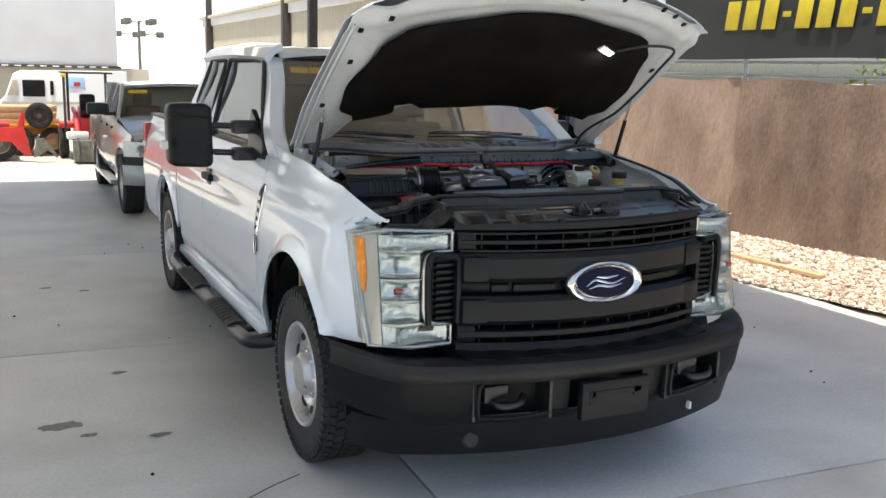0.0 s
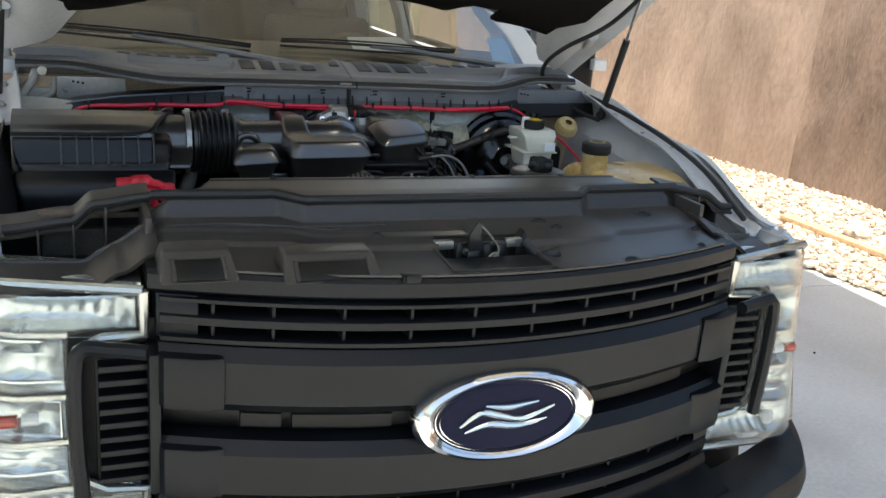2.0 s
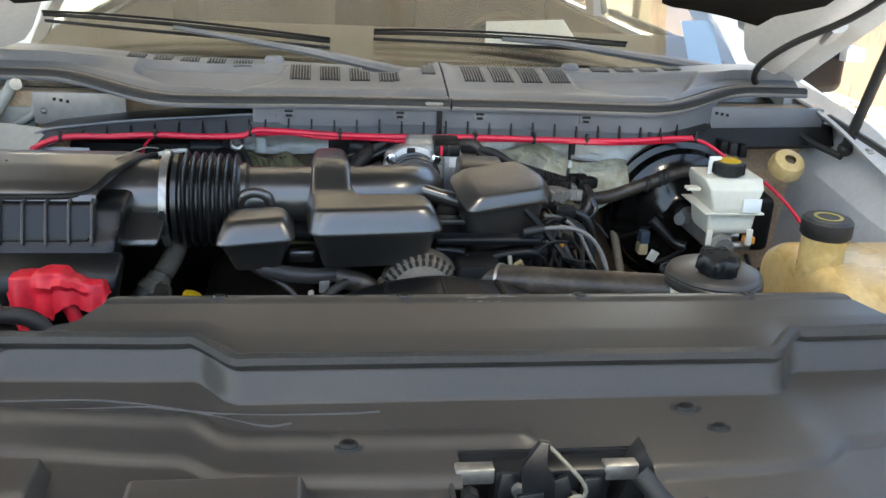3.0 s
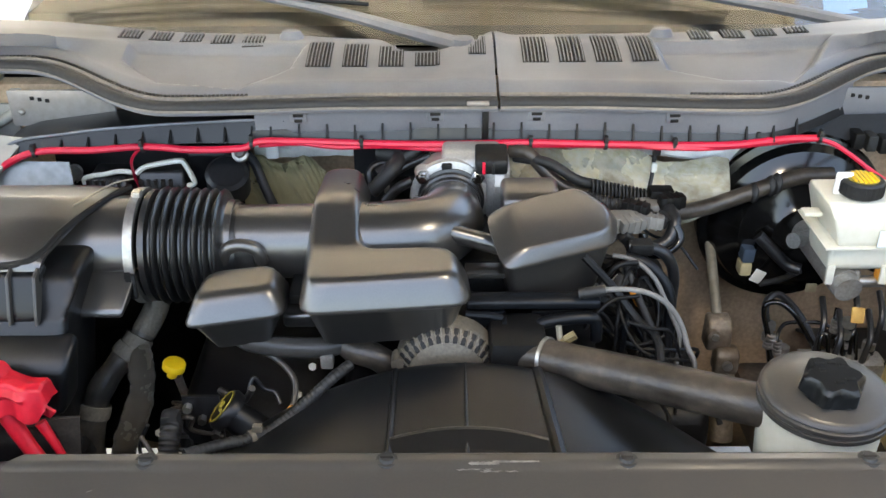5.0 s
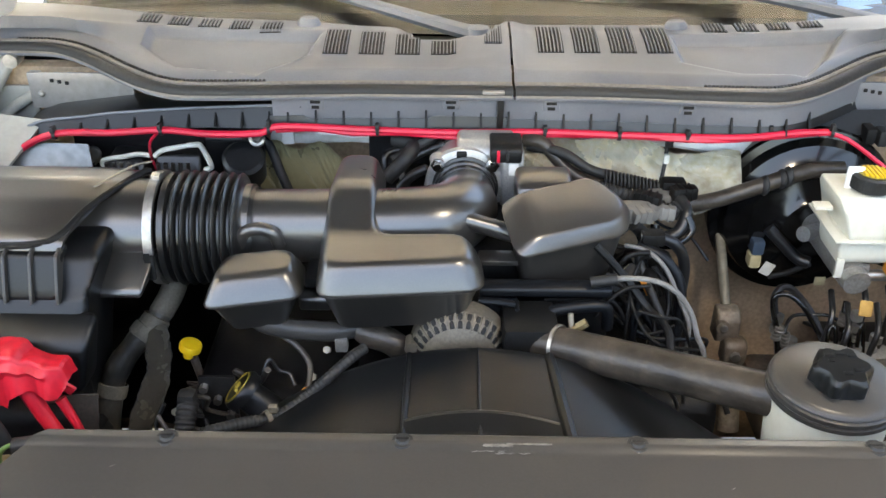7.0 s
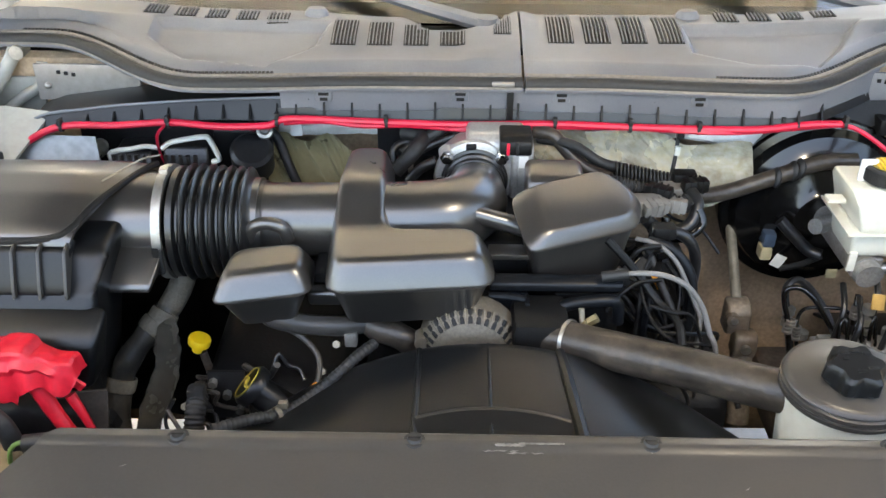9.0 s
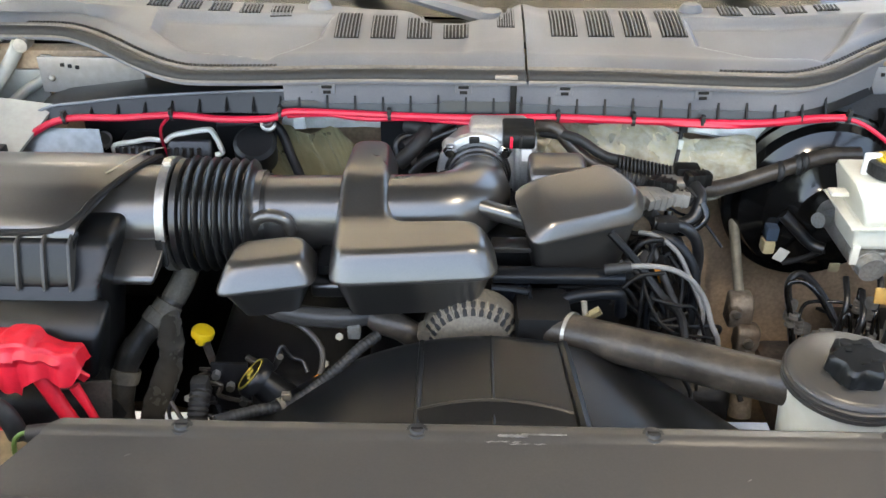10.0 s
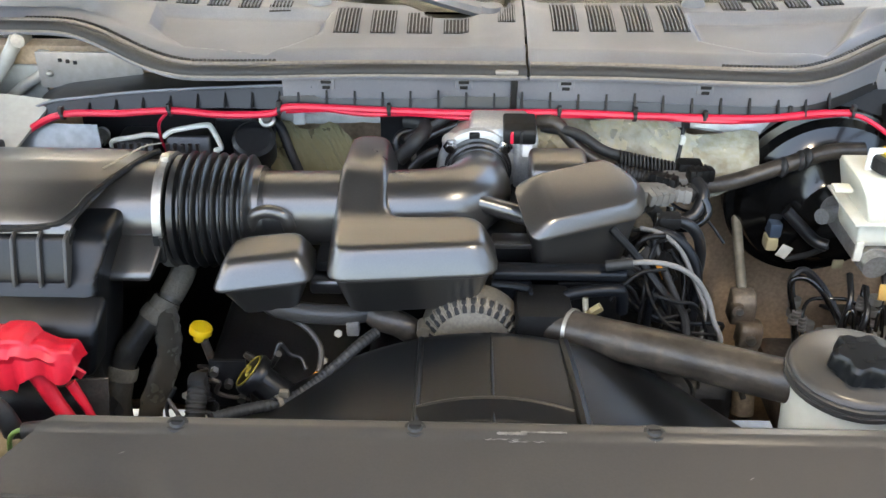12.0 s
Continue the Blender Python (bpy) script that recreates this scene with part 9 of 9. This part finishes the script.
# brake lines over the modulator
for pts, r in ((((0.447, 1.000, 1.079), (0.438, 1.010, 1.128), (0.430, 1.020, 1.158), (0.433, 1.025, 1.175), (0.451, 1.020, 1.180), (0.470, 1.010, 1.168), (0.486, 1.000, 1.146), (0.506, 0.990, 1.116)), 0.0042),
               (((0.468, 1.020, 1.064), (0.462, 1.030, 1.105), (0.477, 1.050, 1.120), (0.507, 1.050, 1.124), (0.534, 1.040, 1.128), (0.552, 1.030, 1.116)), 0.003),
               (((0.503, 0.970, 1.110), (0.506, 0.980, 1.142), (0.512, 0.985, 1.148), (0.516, 0.980, 1.142), (0.519, 0.970, 1.110)), 0.0032),
               (((0.527, 0.970, 1.110), (0.529, 0.980, 1.140), (0.535, 0.985, 1.146), (0.539, 0.980, 1.134), (0.540, 0.970, 1.105)), 0.0032),
               (((0.550, 0.970, 1.112), (0.552, 0.980, 1.148), (0.558, 0.985, 1.149), (0.562, 0.970, 1.104)), 0.0032),
               (((0.535, 1.000, 1.128), (0.536, 1.010, 1.158), (0.540, 1.020, 1.170)), 0.0042),
               (((0.548, 0.980, 1.115), (0.554, 0.990, 1.136), (0.558, 1.000, 1.156), (0.565, 1.010, 1.168)), 0.0042)):
    line("brake_line", pts, r, GLOSS, ab, "", 10, 6)
for x, y, z in ((0.440, 1.008, 1.112), (0.442, 1.006, 1.126), (0.463, 1.028, 1.098), (0.464, 1.027, 1.085), (0.536, 1.006, 1.142), (0.537, 1.008, 1.152), (0.551, 0.986, 1.127), (0.555, 0.994, 1.144)):
    part("line_ferrule", spin(bmesh.new(), [(0.0045, -0.006), (0.0078, -0.005), (0.0078, -0.001), (0.006, 0.0), (0.0074, 0.001), (0.0074, 0.005), (0.0045, 0.006)], Matrix.Translation((x, y, z)), 14), STEEL, ab)
part("top_plate", boxed((0.482, 0.955, 1.088), (0.60, 1.0, 1.110), 0.003), ALLOY, ab)
for x in (0.508, 0.53, 0.552, 0.575):
    part("line_nut", rod(bmesh.new(), (x, 0.972, 1.108), (x, 0.972, 1.120), 0.0065, seg=6), STEEL, ab)

# hoses and wires beside the driver's end of the engine
line("ribbed_hose", ((0.206, 1.000, 1.292), (0.245, 1.000, 1.287), (0.268, 1.000, 1.269), (0.278, 1.000, 1.239), (0.279, 1.000, 1.195), (0.274, 0.980, 1.164), (0.27, 0.96, 1.10)), 0.0085, BUMPER, truck)
line("gloss_hose", ((0.236, 1.040, 1.290), (0.236, 1.030, 1.268), (0.256, 1.020, 1.266), (0.279, 1.030, 1.270), (0.291, 1.040, 1.282), (0.285, 1.050, 1.298)), 0.0068, GLOSS, truck)
for pts, r, mt in ((((0.182, 0.980, 1.288), (0.201, 0.970, 1.289), (0.221, 0.960, 1.282), (0.239, 0.950, 1.265), (0.253, 0.940, 1.239), (0.268, 0.930, 1.208), (0.275, 0.920, 1.189), (0.273, 0.910, 1.150)), 0.0035, CONDUIT),
                   (((0.146, 0.900, 1.253), (0.165, 0.900, 1.235), (0.182, 0.900, 1.206), (0.205, 0.900, 1.189), (0.229, 0.900, 1.194), (0.248, 0.900, 1.205)), 0.003, DARK),
                   (((0.132, 0.880, 1.231), (0.152, 0.890, 1.254), (0.175, 0.900, 1.266), (0.208, 0.910, 1.264)), 0.003, DARK),
                   (((0.199, 0.980, 1.288), (0.206, 0.970, 1.261), (0.219, 0.950, 1.232), (0.238, 0.930, 1.194), (0.255, 0.920, 1.162)), 0.006, RUBBER),
                   (((0.169, 0.950, 1.268), (0.184, 0.950, 1.289), (0.213, 0.960, 1.288)), 0.004, DARK),
                   (((0.15, 0.93, 1.27), (0.18, 0.92, 1.25), (0.20, 0.93, 1.22), (0.19, 0.95, 1.18), (0.21, 0.96, 1.13)), 0.004, HOSE),
                   (((0.23, 0.98, 1.25), (0.25, 0.96, 1.22), (0.245, 0.93, 1.17), (0.26, 0.91, 1.12)), 0.0035, DARK)):
    line("wire", pts, r, mt, truck)
# connectors with a pale body above the wires
for x, y, z, rx, rz, mt in ((0.215, 1.03, 1.312, 10, 20, GREYPL), (0.245, 1.045, 1.308, -8, -15, GREYPL), (0.268, 1.065, 1.300, 20, 40, RUBBER), (0.285, 1.09, 1.318, 0, 10, DARK), (0.225, 1.06, 1.322, 0, -30, DARK)):
    c = part("connector", boxed((-0.020, -0.010, -0.010), (0.020, 0.010, 0.010), 0.004, pose(x, y, z, rx, 0, rz)), mt, truck)
    for q in (-0.010, 0.0, 0.010):
        part("ridge", boxed((q - 0.0015, -0.0112, -0.0108), (q + 0.0015, 0.0112, 0.0112), 0.001, pose(x, y, z, rx, 0, rz)), mt, c)
part("white_tag", boxed((-0.008, -0.001, -0.012), (0.008, 0.001, 0.012), 0.001, pose(0.188, 0.965, 1.255, 20, 25, 10)), LEVER, truck)
part("orange_lead", boxed((-0.004, -0.002, -0.018), (0.004, 0.002, 0.018), 0.001, pose(0.214, 0.955, 1.232, 20, -25, 0)), ORANGE, truck)
# vacuum fittings on the booster
line("vacuum_fitting", ((0.452, 1.160, 1.219), (0.476, 1.150, 1.197), (0.501, 1.140, 1.175), (0.519, 1.130, 1.172)), 0.010, BUMPER, boost)
line("sensor_lead", ((0.472, 1.166, 1.122), (0.499, 1.150, 1.142), (0.519, 1.130, 1.170)), 0.005, RUBBER, boost)
b = spin(bmesh.new(), [(0.146, -0.008), (0.149, -0.004), (0.146, 0.0)], bo, 64)
part("booster_seam", b, GLOSS, boost)

# brackets and hoses behind the throttle body
for pts, r in ((((-0.171, 1.150, 1.315), (-0.175, 1.160, 1.337), (-0.160, 1.170, 1.345), (-0.127, 1.170, 1.346), (-0.099, 1.170, 1.351), (-0.072, 1.160, 1.369), (-0.056, 1.150, 1.382)), 0.0055),
               (((-0.166, 1.130, 1.320), (-0.142, 1.140, 1.338), (-0.115, 1.150, 1.351), (-0.079, 1.150, 1.367)), 0.006),
               (((-0.149, 1.110, 1.309), (-0.129, 1.110, 1.331), (-0.106, 1.110, 1.344)), 0.008)):
    line("hose", pts, r, BUMPER, truck)
line("breather_hose", ((0.042, 1.150, 1.375), (0.069, 1.140, 1.376), (0.088, 1.130, 1.359), (0.108, 1.120, 1.341), (0.136, 1.110, 1.327), (0.165, 1.100, 1.322)), 0.0105, HOSE, truck)
banded("corrugated_conduit", ((0.155, 1.09, 1.325), (0.18, 1.088, 1.318), (0.21, 1.085, 1.312)), 0.0105, RUBBER, truck)
for k in range(2):
    part("fuel_rail_clip", boxed((-0.150 + 0.018 * k, 1.12, 1.318), (-0.142 + 0.018 * k, 1.128, 1.330), 0.001), STEEL, truck)
# strap on the felt
st2 = line("strap", ((0.282, 1.215, 1.362), (0.279, 1.205, 1.335), (0.277, 1.197, 1.316), (0.269, 1.180, 1.285), (0.257, 1.170, 1.267)), 0.0032, RUBBER, truck)
part("strap_buckle", boxed((0.276, 1.20, 1.342), (0.288, 1.212, 1.366), 0.002), RUBBER, st2)
part("strap_label", boxed((0.2735, 1.190, 1.318), (0.2815, 1.196, 1.334), 0.001), LEVER, st2)
# dark canister and a pipe stub by the firewall
part("canister", spin(bmesh.new(), [(0, 0.0), (0.028, 0.0), (0.034, -0.006), (0.034, -0.05), (0, -0.05)], Matrix.Translation((-0.400, 1.165, 1.335)) @ basis_to((0.1, -0.5, 0.8)), 28), BUMPER, truck, "black vapour canister by the firewall")
part("pipe_cap", spin(bmesh.new(), [(0, 0.012), (0.007, 0.012), (0.009, 0.006), (0.013, 0.004), (0.013, -0.004)], Matrix.Translation((-0.377, 1.172, 1.362)) @ basis_to((0.1, -0.7, 0.6)), 18), STEEL, truck)
part("firewall_bracket", moulded(((1.236, 1.27), (1.222, 1.285), (1.222, 1.372), (1.232, 1.384), (1.240, 1.384), (1.240, 1.27)), -0.205, -0.095, 0.004), BUMPER, truck)
part("mount_plate", moulded(((1.214, 1.22), (1.206, 1.24), (1.206, 1.345), (1.216, 1.362), (1.240, 1.366), (1.240, 1.22)), -0.47, -0.375, 0.004), SHROUD, ecm)
# connector pins with latches
for x0 in (-0.628, -0.545):
    for k in range(5):
        part("latch_tooth", boxed((x0 + 0.012 * k, 1.172, 1.302), (x0 + 0.006 + 0.012 * k, 1.178, 1.316), 0.001), DUCT, ecm)

# passenger side: looms, conduits and small brackets
lm2 = banded("loom_conduit", ((-0.36, 0.655, 1.212), (-0.320, 0.680, 1.206), (-0.294, 0.695, 1.200), (-0.269, 0.710, 1.202), (-0.245, 0.730, 1.210), (-0.222, 0.745, 1.224), (-0.197, 0.765, 1.239), (-0.178, 0.790, 1.240)), 0.0072, RUBBER, truck)
part("pale_clip", spin(bmesh.new(), [(0.0085, -0.003), (0.0105, -0.003), (0.0105, 0.003), (0.0085, 0.003)], Matrix.Translation((-0.290, 0.697, 1.200)) @ basis_to((0.025, 0.018, 0.0)), 16), TAPE, lm2)
part("pale_tab", boxed((-0.289, 0.696, 1.208), (-0.277, 0.704, 1.218), 0.002), TAPE, lm2)
cn = banded("corrugated_conduit", ((-0.412, 0.775, 1.160), (-0.412, 0.755, 1.152), (-0.413, 0.735, 1.13), (-0.415, 0.715, 1.10)), 0.0135, RUBBER, truck)
part("conduit_boot", boxed((-0.426, 0.762, 1.150), (-0.400, 0.785, 1.178), 0.010), RUBBER, cn)
line("sensor_wire", ((-0.316, 0.840, 1.233), (-0.280, 0.830, 1.219), (-0.256, 0.810, 1.203), (-0.253, 0.790, 1.187), (-0.257, 0.775, 1.177)), 0.004, COVER, truck)
ob = part("orange_eyelet", spin(bmesh.new(), [(0.003, -0.002), (0.0075, -0.002), (0.0075, 0.002), (0.003, 0.002), (0.003, -0.002)], Matrix.Translation((-0.257, 0.772, 1.175)) @ basis_to((-0.3, -0.8, 0.3)) @ Matrix.Diagonal((0.8, 1.5, 1, 1)), 18), ORANGE, truck)
line("bracket_edge", ((-0.315, 0.800, 1.189), (-0.308, 0.810, 1.204), (-0.297, 0.810, 1.186), (-0.283, 0.810, 1.180), (-0.275, 0.800, 1.169)), 0.0028, BUMPER, truck)
part("hex_plug", rod(bmesh.new(), (-0.547, 0.80, 1.085), (-0.549, 0.793, 1.105), 0.014, seg=6), RUBBER, truck)
line("coolant_pipe", ((-0.325, 0.835, 1.255), (-0.311, 0.830, 1.248), (-0.275, 0.835, 1.236), (-0.226, 0.840, 1.230), (-0.19, 0.85, 1.23)), 0.014, COVER, truck)
part("coolant_union", boxed((-0.222, 0.825, 1.205), (-0.205, 0.842, 1.226), 0.003), ALLOY, truck)
for p, d, r in (((-0.500, 0.890, 1.187), (0.027, 0.025, 0.027), 0.0205), ((-0.488, 0.900, 1.197), (0.02, 0.025, 0.03), 0.0200), ((-0.546, 0.848, 1.118), (0.01, 0.02, 0.04), 0.0222)):
    part("tape_band", spin(bmesh.new(), [(r - 0.002, -0.010), (r, -0.009), (r + 0.0006, 0.0), (r, 0.009), (r - 0.002, 0.010)], Matrix.Translation(p) @ basis_to(d), 20), TAPE, h1)
part("foil_wrap", spin(bmesh.new(), [(0.0175, -0.028), (0.0185, -0.02), (0.0178, -0.006), (0.019, 0.004), (0.0175, 0.014), (0.0185, 0.022), (0.017, 0.028)], Matrix.Translation((-0.492, 0.842, 1.103)) @ basis_to((0.012, 0.02, 0.036)), 24), WRAP, truck, "torn foil wrap round a coolant hose")
part("stud_washer", spin(bmesh.new(), [(0, 0.004), (0.010, 0.004), (0.012, 0.0)], Matrix.Translation((-0.654, 1.205, 1.319)) @ AX_Y, 18), STEEL, ecm)

# clips and holes in the radiator cover
for x, k, r in ((0.48, 0.60, 0.019), (0.31, 0.95, 0.018), (0.19, 0.56, 0.016), (0.215, 0.63, 0.012), (-0.19, 0.66, 0.013), (0.53, 0.94, 0.010), (0.575, 0.78, 0.012)):
    c = on_cover(x, k)
    p = part("clip", spin(bmesh.new(), [(0, 0.007), (r * 0.55, 0.008), (r * 0.62, 0.004), (r * 0.9, 0.005), (r, 0.001), (r, -0.006)], Matrix.Translation(c) @ Matrix.Diagonal((1.25, 0.8, 1, 1)), 20), RUBBER, cover)
    part("clip_hole", spin(bmesh.new(), [(0, 0.0095), (r * 0.4, 0.0092), (r * 0.4, 0.006)], Matrix.Translation(c) @ Matrix.Diagonal((1.25, 0.8, 1, 1)), 12), DARK, p)
sq = part("square_boss", boxed((-0.200, 0.060, 1.252), (-0.163, 0.084, 1.270), 0.005), GRILLE, cover)
part("square_hole", boxed((-0.196, 0.0555, 1.256), (-0.167, 0.062, 1.271), 0.003), DARK, sq)
# specks and fine scratches on the flat top
def flat_z(x, y):
    st = lerp(cover_step(x), 0.508, 0.42)
    return cover_point(x, lerp(0.12, 0.26, (0.506 - y) / (0.506 - st))).z


random.seed(8)
for x, y, ln, w in ((0.115, 0.496, 0.0016, 0.0014), (0.195, 0.452, 0.005, 0.0009), (-0.385, 0.470, 0.006, 0.0006)):
    b = bmesh.new()
    sheet(b, lambda u, v: (x + ln * (u - 0.5), y + ln * (u - 0.5) * 0.6 + w * (v - 0.5) * math.sin(u * 3.14), flat_z(x, y) + 0.0046), 6, 1, 0.0003)
    part("speck", b, SCUFF, cover)

# seal strips on the cowl
for x0, x1 in ((-0.85, 0.022), (0.028, 0.80)):
    n = 40
    b = bmesh.new()
    tube(b, [(lerp(x0, x1, k / n), seal_y(lerp(x0, x1, k / n)) + 0.010, seal_z(lerp(x0, x1, k / n)) + 0.012) for k in range(n + 1)], 0.0055, 8, 2)
    sb = part("seal_strip", b, SEALTAN, truck)
    b = bmesh.new()
    tube(b, [(lerp(x0, x1, k / n), seal_y(lerp(x0, x1, k / n)) - 0.0165, seal_z(lerp(x0, x1, k / n)) + 0.003) for k in range(n + 1)], 0.0028, 6, 2)
    part("seal_edge", b, SEALTAN, sb)

# small hardware in the passenger corner
random.seed(33)
for k in range(12):
    x, y, z = random.uniform(-0.46, -0.27), random.uniform(0.76, 0.88), random.uniform(1.06, 1.17)
    pts = [(x, y, z)]
    for j in range(4):
        x += random.uniform(-0.03, 0.04)
        y += random.uniform(-0.03, 0.015)
        z += random.uniform(-0.04, 0.02)
        pts.append((x, y, z))
    line("wire", pts, random.choice((0.0025, 0.0032, 0.0045)), random.choice((COVER, RUBBER, HOSE)), truck, "", 8, 5)
eb = part("engine_bracket", boxed((-0.405, 0.80, 1.10), (-0.355, 0.806, 1.18), 0.002, None), BUMPER, truck)
for x, z in ((-0.397, 1.165), (-0.365, 1.12), (-0.38, 1.145)):
    part("bolt", rod(bmesh.new(), (x, 0.80, z), (x, 0.79, z), 0.006, seg=6), STEEL, eb)
for x, y, z in ((-0.44, 0.80, 1.12), (-0.30, 0.80, 1.09), (-0.255, 0.83, 1.16), (-0.235, 0.845, 1.195)):
    part("bolt", rod(bmesh.new(), (x, y, z), (x, y - 0.008, z + 0.006), 0.0055, seg=6), STEELDULL, truck)
rb2 = part("relay_box", moulded(((0.585, 1.14), (0.582, 1.196), (0.592, 1.208), (0.635, 1.214), (0.64, 1.14)), -0.68, -0.572, 0.008), TAN, truck, "tan plastic relay box by the battery")
line("green_wire", ((-0.578, 0.600, 1.205), (-0.572, 0.598, 1.228), (-0.562, 0.600, 1.238), (-0.548, 0.604, 1.236)), 0.0028, GREEN, rb2)
part("relay_plug", rod(bmesh.new(), (-0.556, 0.602, 1.236), (-0.508, 0.606, 1.240), 0.010, seg=16), RUBBER, rb2)
# chalky rub mark in the middle of the cover
for x0, y0, ln, wd in ((-0.060, 0.4955, 0.045, 0.0012), (-0.030, 0.4935, 0.03, 0.002)):
    for q in range(4):
        b = bmesh.new()
        xa, ya, la = x0 + random.uniform(0, ln), y0 + random.uniform(-wd, wd), random.uniform(0.006, 0.02)
        sheet(b, lambda u, v: (xa + la * u, ya + 0.0011 * (v - 0.5) * math.sin(u * 3.14) + 0.0006 * math.sin(u * 9 + q), flat_z(xa, ya) + 0.0046), 8, 1, 0.0004)
        part("scuff", b, SCUFF, cover)
